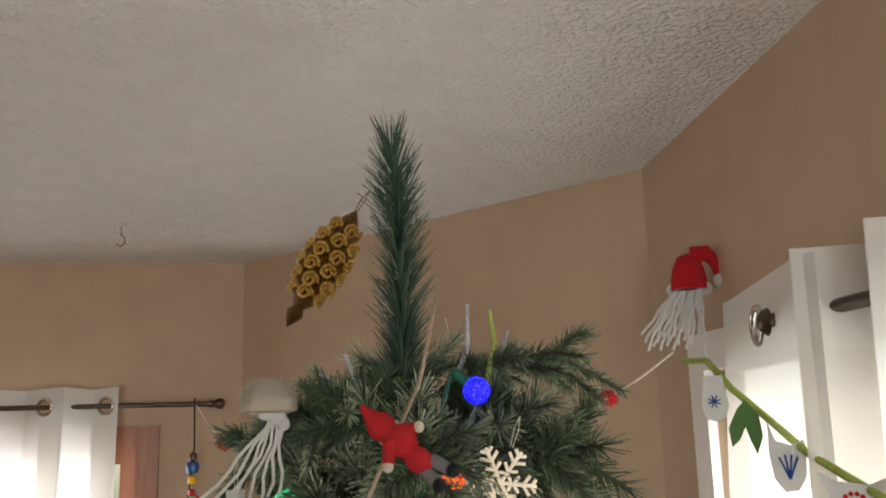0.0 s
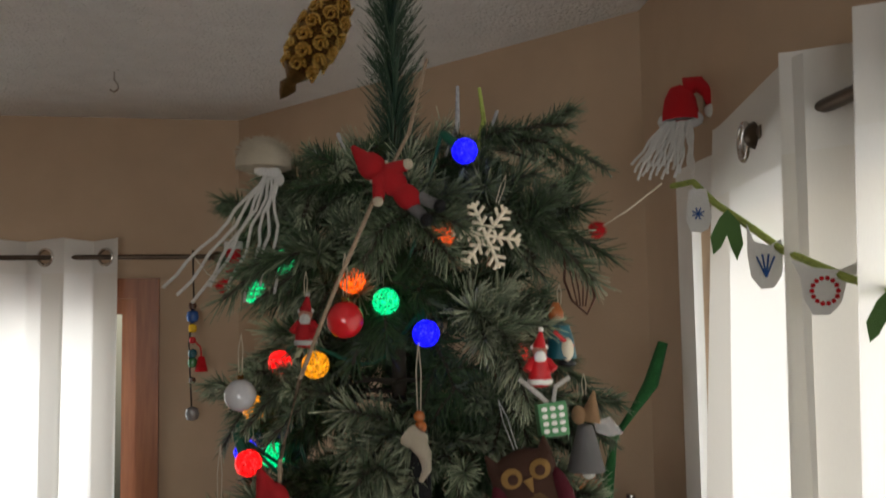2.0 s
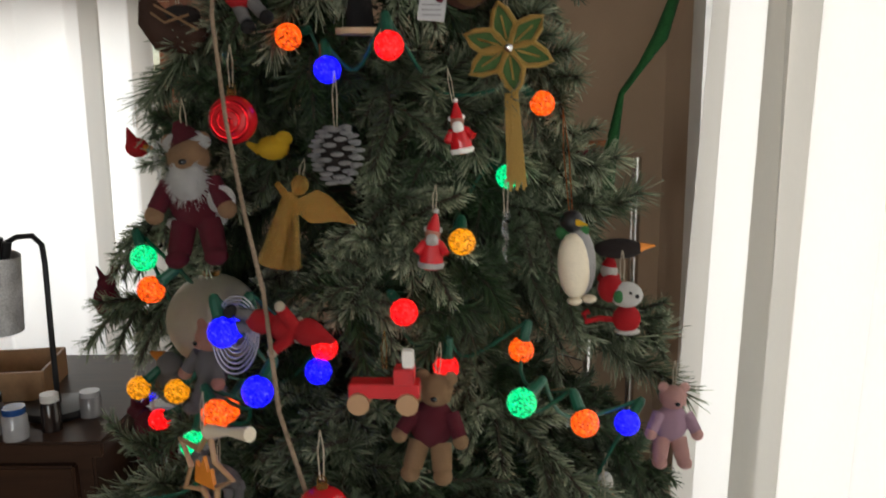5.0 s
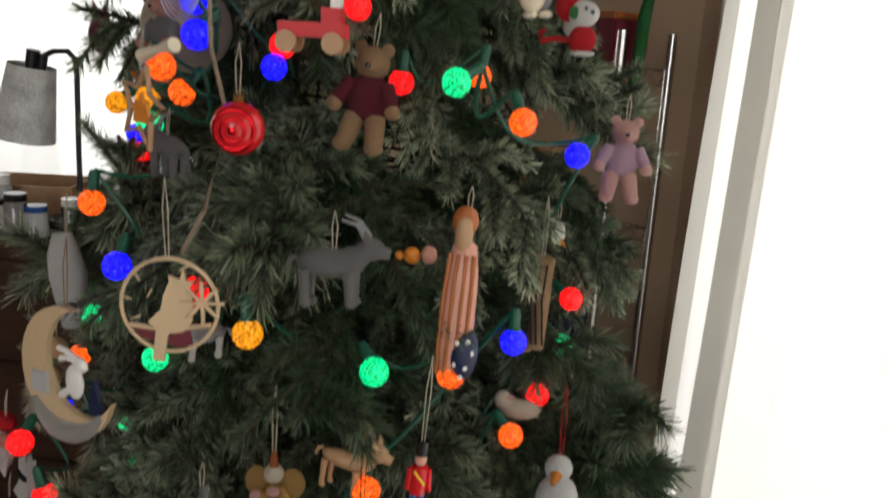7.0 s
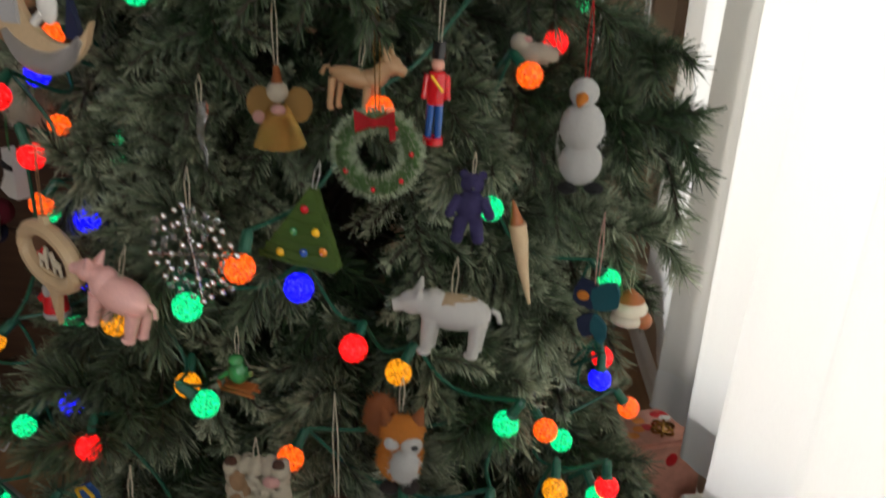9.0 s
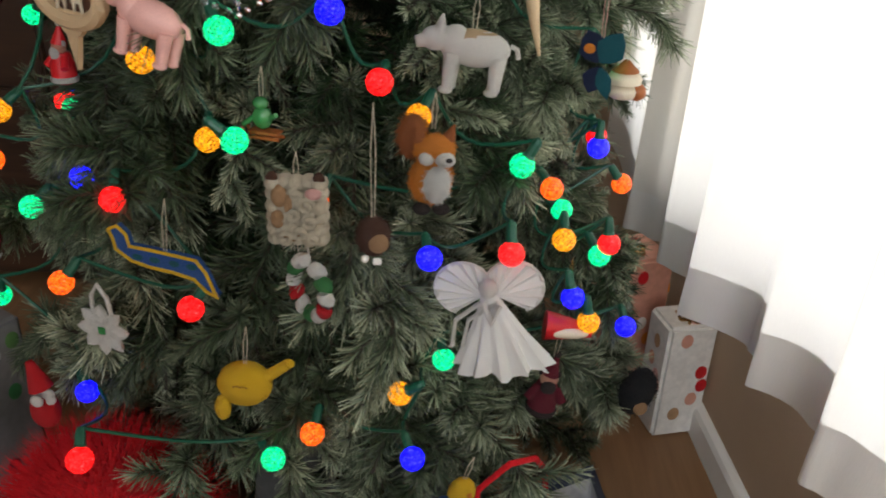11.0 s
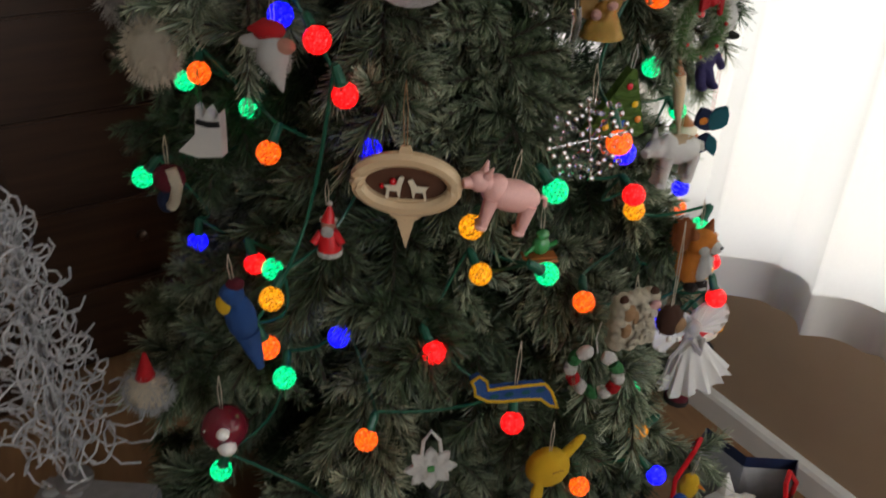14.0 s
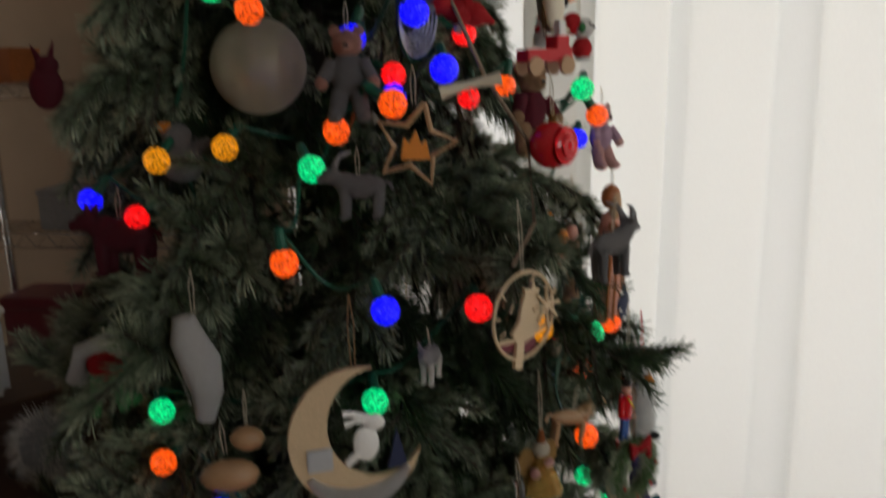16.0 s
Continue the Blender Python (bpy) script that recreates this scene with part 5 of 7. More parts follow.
ornament("striped_figure", "carved wooden doll in a striped coat with a starry base", (0.152, -0.425, 1.075), 6, 1.0,
         [("hood", "rust paint", [("b", (-0.2, 0, 6.6), (1.1, 0.95, 1.3))]), ("beard", "tan paint", [("b", (-0.2, -0.7, 5.6), (0.75, 0.5, 1.6)), ("b", (-0.2, -0.8, 6.5), (0.6, 0.3, 0.6))]), ("coat", "blush paint", [("l", [(0, 5.4), (1.0, 4.6), (1.4, 2.0), (1.55, -2.0), (1.3, -6.8), (0, -7.0)])]),
          ("stripes", "rust paint", [("t", [(x, -1.15 + 0.25 * abs(x), 4.0), (x * 1.15, -1.5 + 0.3 * abs(x), 0), (x * 1.1, -1.35 + 0.3 * abs(x), -6.4)], 0.2) for x in (-1.1, -0.45, 0.2, 0.85)]), ("base", "navy paint", [("b", (0.9, -0.5, -4.6), (1.3, 1.4, 2.4))]), ("stars", "white paint", [("b", (0.9 + dx, -1.75 + 0.25 * abs(dx), -4.6 + dz), (0.22, 0.12, 0.22)) for dx, dz in ((-0.6, 1.2), (0.3, 1.4), (-0.2, 0.3), (0.7, 0.4), (-0.6, -0.7), (0.3, -0.9), (0, -1.7))])], doll=True, string=2, top=7.5, tilt=3, category="doll")
ornament("carved_bark_figure", "weathered gray brown carved bark figure", (0.216, -0.300, 1.042), 0, 1.0, [("trunk", "tan fur", [("t", [(0.2, 0, 4.6), (-0.2, 0, 2.0), (0.1, 0, -1.5), (-0.2, 0, -4.6)], lambda u: 1.05 + 0.25 * math.sin(u * 6)), ("b", (-0.9, 0, -4.8), (0.6, 0.5, 0.5))]), ("grooves", "dark felt", [("t", [(x, -1.0, 4.0), (x - 0.25, -1.2, 0.5), (x + 0.15, -1.15, -4.0)], 0.1) for x in (-0.6, -0.1, 0.5)])], string=6, top=4.5)
ornament("bead_stick_ornament", "orange and tan wooden beads on a stick", (0.113, -0.402, 1.102), 0, 1.0, [("bead", "orange paint", [("b", (-0.7, 0, 0), 0.75)]), ("bead", "orange paint", [("b", (-1.8, 0, -0.1), 0.4)]), ("bead", "blush paint", [("b", (0.8, 0, 0.2), (0.7, 0.6, 0.8))])], string=0)
ornament("snowman_ornament", "tiny white snowman with a red scarf", (0.224, -0.236, 1.316), 0, 0.9, [("body", "white felt", [("b", (0, 0, -1.0), 1.3), ("b", (0, 0, 0.9), 0.95)]), ("scarf", "red felt", [("o", 0.95, 0.35, (0, 0, 0.1), 1, 0.4)]), ("hat", "red felt", [("r", (0, 0, 1.5), (0.2, 0, 2.8), 0.85, 0.2)])], string=2)
ornament("snow_bird_ornament", "white and amber felt bird", (0.227, -0.233, 1.099), 0, 0.8, [("body", "white felt", [("b", (0, 0, 0), (1.0, 0.8, 1.5))]), ("bill", "orange felt", [("r", (0.4, -0.5, -1.0), (1.2, -0.9, -1.5), 0.5, 0.1)])], string=2)
ornament("goose_ornament", "white plush goose with an orange bill and dark feet", (0.250, -0.385, 0.876), 10, 1.12,
         [("body", "white fur", [("b", (0, 0, 0.6), (1.75, 1.5, 2.0)), ("b", (0.1, 0, -2.2), (1.7, 1.4, 1.8)), ("h", (0, 0, -0.6), (1.8, 1.5, 3.2), 350, 0.3)]), ("head", "white fur", [("b", (-0.1, -0.1, 3.3), (1.15, 1.05, 1.15))]), ("bill", "orange felt", [("r", (-0.4, -0.9, 3.1), (-0.8, -1.9, 2.8), 0.5, 0.2)]), ("foot", "black felt", [("b", (-0.9, -0.6, -4.1), (0.8, 1.0, 0.4))]), ("foot", "black felt", [("b", (1.2, -0.6, -4.1), (0.8, 1.0, 0.4))])], string=6, top=4.2, cord="red felt")
ornament("lamb_ornament", "cream plush lamb lying on a branch", (0.205, -0.300, 0.928), 0, 1.0, [("body", "cream fur", [("b", (0, 0, 0), (2.2, 1.0, 1.0)), ("b", (-1.6, -0.3, 1.0), (0.9, 0.8, 0.9)), ("h", (0, 0, 0), (2.2, 1.0, 1.0), 200, 0.35)]), ("ear", "pink felt", [("b", (-0.9, -0.7, 1.4), (0.5, 0.2, 0.3))])], string=0)


def wreath(label, at, yaw, r, tilt=0.0):
    root = ornament("wreath_ornament", label, at, yaw, 1.0,
                    [("ring", "leaf fur", [("o", r, 0.62)]), ("berries", "red gloss", [("b", (r * math.cos(a), -0.75, r * math.sin(a)), 0.2) for a in (0.1, 1.0, 3.6, 4.6, 5.5)]),
                     ("bow", "red felt", [("p", [(-1.6, r + 0.9), (-0.2, r + 0.2), (-0.2, r - 0.2), (-1.5, r - 0.7)], 0.35, -0.9), ("p", [(1.3, r + 0.9), (-0.2, r + 0.2), (-0.2, r - 0.2), (0.9, r - 0.2), (1.0, r - 1.3), (1.4, r - 1.2)], 0.35, -0.9), ("b", (-0.2, -1.0, r), 0.35)])], tilt=tilt, string=8, top=r + 0.5, cord="gold foil")
    rng = random.Random(8)
    bm = B()
    for k in range(1900):
        a, b = rng.random() * math.tau, rng.random() * math.tau
        n = Vector((math.cos(a) * math.cos(b), math.sin(b), math.sin(a) * math.cos(b)))
        p = Vector((r * math.cos(a), 0, r * math.sin(a))) + n * 0.5
        w = (n + Vector((rng.uniform(-0.5, 0.5), rng.uniform(-0.5, 0.5), rng.uniform(-0.5, 0.5)))).normalized()
        t = w.orthogonal().normalized() * 0.045
        e = p + w * rng.uniform(0.4, 0.75)
        bm.faces.new([bm.verts.new(q) for q in (p - t, p + t, e + t * 0.5, e - t * 0.5)])
    add_frost(part("bristle", bm, M_WREATH, root, "frosted pale green bristles").data, 1900, rng, 1.0)
    return root


M_WREATH = needle_mat("frosted_wreath_bristle", (0.14, 0.19, 0.11), (0.36, 0.42, 0.28), (0.75, 0.75, 0.64))
wreath("small frosted green bristle wreath with a red bow", (0.098, -0.515, 0.888), 6, 2.55)
ornament("angel_doll", "small straw gold angel doll with foil skirt", (0.012, -0.478, 0.905), 5, 1.0,
         [("skirt", "bright foil", [("l", [(0, 0.8), (0.8, 0.4), (1.5, -1.0), (2.1, -2.6), (1.7, -2.4), (0, -1.6)])]), ("head", "cream felt", [("b", (0, 0, 1.6), 0.85)]), ("wings", "gold felt", [("p", oval(1.1, 1.4, 14, -1.5, 0.5), 0.15, 0.5), ("p", oval(1.1, 1.4, 14, 1.5, 0.5), 0.15, 0.5)]), ("mittens", "pink felt", [("b", (0.2, -0.9, 0.4), (0.6, 0.4, 0.4)), ("b", (-1.4, -0.6, -0.3), (0.5, 0.5, 0.5))]), ("ribbon", "rust felt", [("r", (0, 0, 2.3), (0, 0, 3.6), 0.45, 0.2)])], doll=True, string=6, top=3.4, category="doll")
ornament("soldier_doll", "tall wooden toy soldier in red coat and blue trousers", (0.134, -0.469, 0.924), 10, 0.93,
         [("coat", "red gloss", [("l", [(0, 2.0), (0.7, 1.8), (0.8, 0.4), (0.7, -0.8), (0, -0.8)])]), ("hat", "black gloss", [("r", (0, 0, 2.9), (0, 0, 4.3), 0.55)]), ("head", "blush paint", [("b", (0, 0, 2.4), 0.55)]), ("belt", "yellow paint", [("o", 0.75, 0.12, (0, 0, 0.4), 1, 0.2), ("t", [(-0.5, -0.7, 1.6), (0.5, -0.8, 0.4)], 0.12)]), ("arms", "red gloss", [("r", (-0.8, 0, 1.6), (-0.95, -0.2, -0.4), 0.28), ("r", (0.8, 0, 1.6), (0.95, -0.2, -0.4), 0.28)]), ("legs", "blue gloss", [("r", (-0.35, 0, -0.8), (-0.4, 0, -3.6), 0.36, 0.3), ("r", (0.35, 0, -0.8), (0.4, 0, -3.6), 0.36, 0.3)]), ("base", "red gloss", [("r", (0, 0, -4.2), (0, 0, -3.6), 0.9)])], doll=True, string=8, top=4.2, tilt=3, category="doll")
KN = [("p", [(-3.1, -3.0), (2.6, -2.6), (3.0, -2.2), (0.2, 3.2), (-0.3, 3.2)], 1.0)] + [("t", [(-0.45 - 0.43 * k, -0.55, 2.3 - 0.8 * k), (0.0, -0.7, 2.2 - 0.8 * k), (0.45 + 0.38 * k, -0.55, 2.4 - 0.75 * k)], 0.16) for k in range(7)]
ornament("knit_tree_ornament", "green knitted tree with coloured bead buttons", (0.035, -0.492, 0.814), -4, 1.12, [("knit", "knit felt", KN)] + [("button", c, [("b", (x, -0.75, z), (0.32, 0.18, 0.32))]) for x, z, c in ((-0.2, 1.8, "red gloss"), (0.9, 0.3, "yellow gloss"), (-0.7, -0.1, "green gloss"), (1.7, -1.0, "orange gloss"), (0.3, -1.5, "blue gloss"), (-1.4, -2.0, "yellow gloss"))], tilt=12, string=2, top=3.2, cord="white felt")
ornament("slim_carved_figure", "slender carved pale wood gnome with a red hat", (0.206, -0.385, 0.766), 0, 1.0,
         [("stick", "wood paint", [("t", [(-0.6, 0, 2.4), (-0.2, 0, 0.5), (0.2, 0, -2.0), (1.0, 0, -5.6)], lambda u: 0.85 - 0.7 * u * u)]), ("hat", "rust paint", [("r", (-0.6, 0, 2.3), (-1.1, 0, 4.6), 0.7, 0.1)]), ("collar", "green paint", [("o", 0.6, 0.2, (-0.6, 0, 2.2), 1, 0.4)])], doll=True, string=0, category="figurine")
CRY = []
for a in range(0, 360, 45):
    c, s = math.cos(radians(a + 8)), math.sin(radians(a + 8))
    CRY.append(("r", (0, 0, 0), (3.4 * c, 0, 3.4 * s), 0.09))
    for d in (1.0, 1.9, 2.8, 3.7):
        CRY.append(("b", (d * c, 0, d * s), (0.28, 0.26, 0.28)))
    for d, l in ((1.8, 0.9), (2.7, 1.0)):
        for b in (-50, 50):
            c2, s2 = math.cos(radians(a + 8 + b)), math.sin(radians(a + 8 + b))
            CRY.append(("b", (d * c + l * c2, 0, d * s + l * s2), (0.26, 0.24, 0.26)))
ornament("crystal_snowflake", "clear acrylic bead snowflake", (-0.038, -0.546, 0.809), -12, 1.05, [("bead_ray", "silver mirror", CRY[::2]), ("crystal_ray", "silver clear", CRY[1::2])], string=3, top=3.6)
ornament("icicle_ornament", "clear twisted glass icicle", (-0.039, -0.507, 0.892), 0, 1.0, [("icicle", "silver clear", [("t", [(0.15 * math.sin(k), 0.15 * math.cos(k), 2.5 - 0.6 * k) for k in range(10)], lambda u: 0.5 - 0.44 * u)])], string=2, top=2.5)
ornament("icicle_ornament", "clear twisted glass icicle on a thread", (0.122, -0.31, 1.368), 0, 1.0, [("icicle", "silver clear", [("t", [(0.15 * math.sin(k * 1.3), 0.15 * math.cos(k * 1.3), 2.6 - 0.42 * k) for k in range(13)], lambda u: 0.34 - 0.26 * u)])], string=3, top=2.5)
ornament("felt_butterfly", "navy and teal felt butterfly with an orange spot", (0.278, -0.370, 0.700), -15, 1.0, [("wing", "navy felt", [("p", petal(3.6, 3.0, 115), 0.5)]), ("wing", "teal felt", [("p", petal(3.8, 3.0, 60), 0.6)]), ("wing", "navy felt", [("p", petal(3.0, 2.4, -105), 0.5)]), ("wing", "teal felt", [("p", petal(3.6, 1.6, -70), 0.6)]), ("spot", "orange felt", [("b", (-1.1, -0.35, 1.6), (0.6, 0.1, 0.5))])], string=8, top=2, cord="pink felt")
ornament("apple_slice_ornament", "painted wooden apple slices with red skin", (0.322, -0.278, 0.660), -5, 1.0, [("slice", "cream paint", [("l", [(0, 1.2), (1.5, 1.0), (2.0, 0.3), (1.9, -0.2), (0, -0.3)]), ("b", (0, 0, -1.2), (1.9, 1.4, 1.0))]), ("skin", "rust paint", [("r", (0, 0, 1.1), (0, 0, 2.4), 1.6, 0.2), ("b", (1.6, 0, -1.2), (1.0, 1.0, 1.0))]), ("seeds", "rust paint", [("b", (0, -1.6, 0.2), (0.7, 0.3, 0.3))])], string=3, top=2.3)
ornament("deer_medallion", "pale wooden oval medallion with deer and a pointed drop", (-0.193, -0.490, 0.764), -33, 1.0,
         [("frame", "wood paint", [("o", 4.2, 0.75, (0, 0, 0.6), 1.06, 0.58), ("p", [(-1.0, 3.0), (1.0, 3.0), (0.6, 3.8), (0.4, 4.3), (-0.4, 4.3), (-0.6, 3.8)], 0.5), ("p", [(-2.0, -1.9), (2.0, -1.9), (1.3, -2.7), (0.8, -3.0), (0.5, -4.2), (0, -6.0), (-0.5, -4.2), (-0.8, -3.0), (-1.3, -2.7)], 0.5)]),
          ("backing", "brown paint", [("p", oval(4.0, 2.2, 24, 0, 0.6), 0.15, 0.4)]), ("deer", "cream paint", [("p", [(-1.9, -0.9), (-1.7, 0.1), (-2.0, 0.4), (-0.9, 0.5), (-0.5, 1.4), (-0.1, 1.3), (-0.4, 0.3), (-0.6, -0.9), (-0.8, -0.1), (-1.5, -0.1), (-1.6, -0.9)], 0.2, -0.1), ("p", [(1.9, -0.9), (1.8, 0.1), (2.1, 0.5), (1.0, 0.5), (0.6, 1.2), (0.2, 1.0), (0.5, 0.3), (0.7, -0.9), (0.9, -0.1), (1.6, -0.1), (1.7, -0.9)], 0.2, -0.1)]),
          ("ground", "wood paint", [("p", [(-3.3, -1.3), (3.3, -1.3), (3.0, -0.85), (-3.0, -0.85)], 0.2, -0.05)]), ("gem", "red gloss", [("b", (-1.2, 0.1, 0.7), 0.35), ("b", (-2.2, 0.1, 0.2), 0.25)])], string=6, top=4.2, cord="tan felt")

# ---- ornaments of the lower tree ----
ornament("fox_ornament", "plush orange fox with white chest and bushy tail", (0.120, -0.542, 0.648), 12, 1.0,
         [("body", "orange fur", [("b", (0.2, 0.2, -1.0), (1.9, 1.5, 2.4)), ("h", (0.2, 0.2, -1.0), (1.9, 1.5, 2.4), 300, 0.4)]), ("head", "orange fur", [("b", (0.2, -0.4, 1.9), (1.8, 1.4, 1.4)), ("h", (0.2, -0.4, 1.9), (1.8, 1.4, 1.4), 260, 0.35)]), ("muzzle", "white fur", [("b", (0.9, -1.6, 1.5), (0.9, 0.8, 0.65)), ("b", (-0.6, -1.4, 1.5), (0.7, 0.5, 0.6))]), ("chest", "white fur", [("b", (0.5, -1.0, -1.0), (1.2, 0.9, 1.7)), ("h", (0.5, -1.0, -1.0), (1.2, 0.9, 1.7), 240, 0.45)]),
          ("ear", "rust fur", [("r", (-1.1, -0.2, 2.7), (-1.6, -0.2, 4.0), 0.65, 0.1)]), ("ear", "rust fur", [("r", (1.3, -0.2, 2.8), (1.7, -0.2, 4.1), 0.65, 0.1)]), ("tail", "rust fur", [("b", (-1.6, 0.8, 2.6), (1.2, 1.0, 2.0)), ("h", (-1.6, 0.8, 2.6), (1.2, 1.0, 2.0), 300, 0.6)]), ("nose", "black gloss", [("b", (1.1, -2.3, 1.7), (0.3, 0.2, 0.2))]), ("feet", "dark felt", [("b", (-0.6, -0.8, -3.3), (0.8, 0.8, 0.5)), ("b", (1.1, -0.8, -3.3), (0.8, 0.8, 0.5))])], tilt=3, string=3, top=3.6)
ornament("beaver_ornament", "little brown plush beaver on a twine loop", (0.075, -0.570, 0.596), 8, 1.0, [("body", "brown fur", [("b", (0, 0, 0), (1.5, 1.3, 1.8)), ("h", (0, 0, 0), (1.5, 1.3, 1.8), 300, 0.35)]), ("face", "tan fur", [("b", (0.4, -1.0, -0.2), (0.9, 0.6, 0.9))]), ("teeth", "white gloss", [("x", (0.3, -1.4, -1.7), (0.7, 0.3, 0.6)), ("b", (-0.7, -0.9, -1.7), (0.35, 0.3, 0.35))])], string=10, top=1.6, cord="cream felt")
CURL = [("t", [(cx + r * math.cos(k * 0.7 + ph) * (1 - k / 16), -1.25 - 0.02 * k, cz + r * math.sin(k * 0.7 + ph) * (1 - k / 16)) for k in range(13)], 0.2) for cx, cz, r, ph in ((0.9, 1.0, 0.75, 0), (1.2, -0.4, 0.75, 1), (0.3, -1.4, 0.8, 2), (1.4, -1.9, 0.6, 0.5), (-0.2, 0.2, 0.6, 3), (-0.9, -1.9, 0.6, 4), (0.2, 2.0, 0.55, 1.5))]
TUFT = [("b", (1.9 * (k % 5 - 2) / 2, 0.2 * (k % 2), 2.5 - 5.0 * (k // 5) / 5), (0.72, 1.15, 0.62)) for k in range(30)]
ornament("knotted_lamb_ornament", "blocky beige and brown knotted yarn lamb", (0.014, -0.582, 0.622), 2, 1.0, [("fleece", "cream fur", TUFT + [("x", (0, 0, 0), (4.0, 1.9, 5.0), 0.5), ("h", (0, 0, -1.2), (2.2, 1.0, 2.2), 260, 0.8, 3, 0.7)])] + [("curl", "cream felt", [c]) for c in CURL] + [("patch", "tan felt", [("b", c, r)]) for c, r in (((-1.3, -0.8, 1.6), (0.7, 0.5, 1.0)), ((-1.5, -0.8, -0.4), (0.6, 0.5, 0.9)), ((-0.6, -0.9, 0.9), (0.35, 0.4, 0.9)), ((-0.4, -0.9, -2.0), (0.7, 0.4, 0.4)))] + [("ear", "brown felt", [("b", (x, -0.4, 3.0), (0.5, 0.4, 0.55))]) for x in (-1.9, 1.9)] + [("nose", "pink felt", [("b", (1.5, -1.2, 2.0), (0.7, 0.4, 0.5))])], string=3)
SEG = 12


def candy_ring(at, yaw):
    root = thing("candy_wreath", Matrix.Translation(at) @ Matrix.Rotation(radians(yaw), 4, "Z") @ Matrix.Scale(0.01, 4), "twisted red white and green yarn wreath", "ornament", "ornaments on the tree")
    for k in range(1, SEG):
        bm = B()
        a0 = k * math.tau / SEG + math.pi / 2 - math.pi / SEG
        add_tube(bm, [(2.6 * math.cos(a0 + u * 0.5 / 5), 0.15 * math.sin(u), 2.7 * math.sin(a0 + u * 0.5 / 5)) for u in range(6)], lambda u: 0.62 + 0.16 * math.sin(u * 3.14), 9)
        part("wrap", bm, M(("red felt", "white felt", "green felt", "white felt")[k % 4]), root)
    bm = B()
    add_tube(bm, [(0.1, 0, 2.7), (-0.3, 0.2, 4.5), (0, 0.4, 6.5)], 0.08)
    part("hanger", bm, M("white felt"), root)


candy_ring((0.012, -0.537, 0.522), -46)
DINO = [(-5.0, 2.2), (-4.2, 2.7), (-3.4, 2.0), (-3.1, 0.9), (-1.4, 0.9), (1.2, 0.8), (3.0, 0.7), (3.9, -0.4), (4.6, -2.0), (5.0, -2.6), (3.9, -2.2), (2.8, -1.2), (0.8, -0.9), (-1.4, -0.8), (-3.0, -0.5), (-4.4, 0.4), (-4.6, 1.4)]
ornament("felt_lizard_ornament", "long blue felt lizard edged in yellow stitching", (-0.108, -0.566, 0.560), -8, 1.0, [("body", "blue felt", [("p", DINO, 0.8)]), ("stitching", "yellow felt", [("t", [(x, -0.42, z) for x, z in DINO + DINO[:1]], 0.16)]), ("patches", "teal felt", [("b", (x, -0.45, 0), (0.5, 0.1, 0.3)) for x in (-2.4, -0.8, 1.0, 2.6)])], string=5, top=0.8, tilt=4)
LACE = [("p", petal(2.7, 1.4, a), 0.3) for a in range(0, 360, 45)]
ornament("lace_snowflake", "white crocheted snowflake with a green middle and loop", (-0.187, -0.540, 0.466), -15, 1.0, [("petals", "white felt", LACE), ("edging", "white felt", [("t", [(x, -0.2, z) for x, z in petal(2.75, 1.5, a)], 0.12) for a in range(0, 360, 45)]), ("gem", "green gloss", [("x", (0, -0.3, 0), (0.8, 0.3, 0.8))]), ("loop", "white felt", [("t", [(-0.9, 0, 1.8), (-0.8, 0, 3.6), (0, 0, 4.9), (0.9, 0, 3.6), (1.1, 0, 1.8)], 0.22)])], string=0)
ornament("felt_bird_ornament", "round yellow felt bird with upturned tail", (-0.050, -0.556, 0.424), 0, 1.0,
         [("body", "yellow felt", [("b", (0, 0, 0), (2.7, 2.0, 2.3))]), ("tail", "yellow felt", [("r", (2.0, 0, 1.0), (4.0, 0.2, 2.6), 0.6, 0.5), ("b", (4.1, 0.2, 2.7), (0.6, 0.3, 0.5))]), ("wing", "yellow felt", [("b", (-1.8, -1.2, -2.2), (0.8, 0.5, 1.5))]), ("stitches", "rust felt", [("b", (0.3 * k, -1.95, 0.9 + 0.1 * (k % 2)), (0.1, 0.08, 0.1)) for k in range(-2, 3)])], string=4, top=2.2, tilt=4)


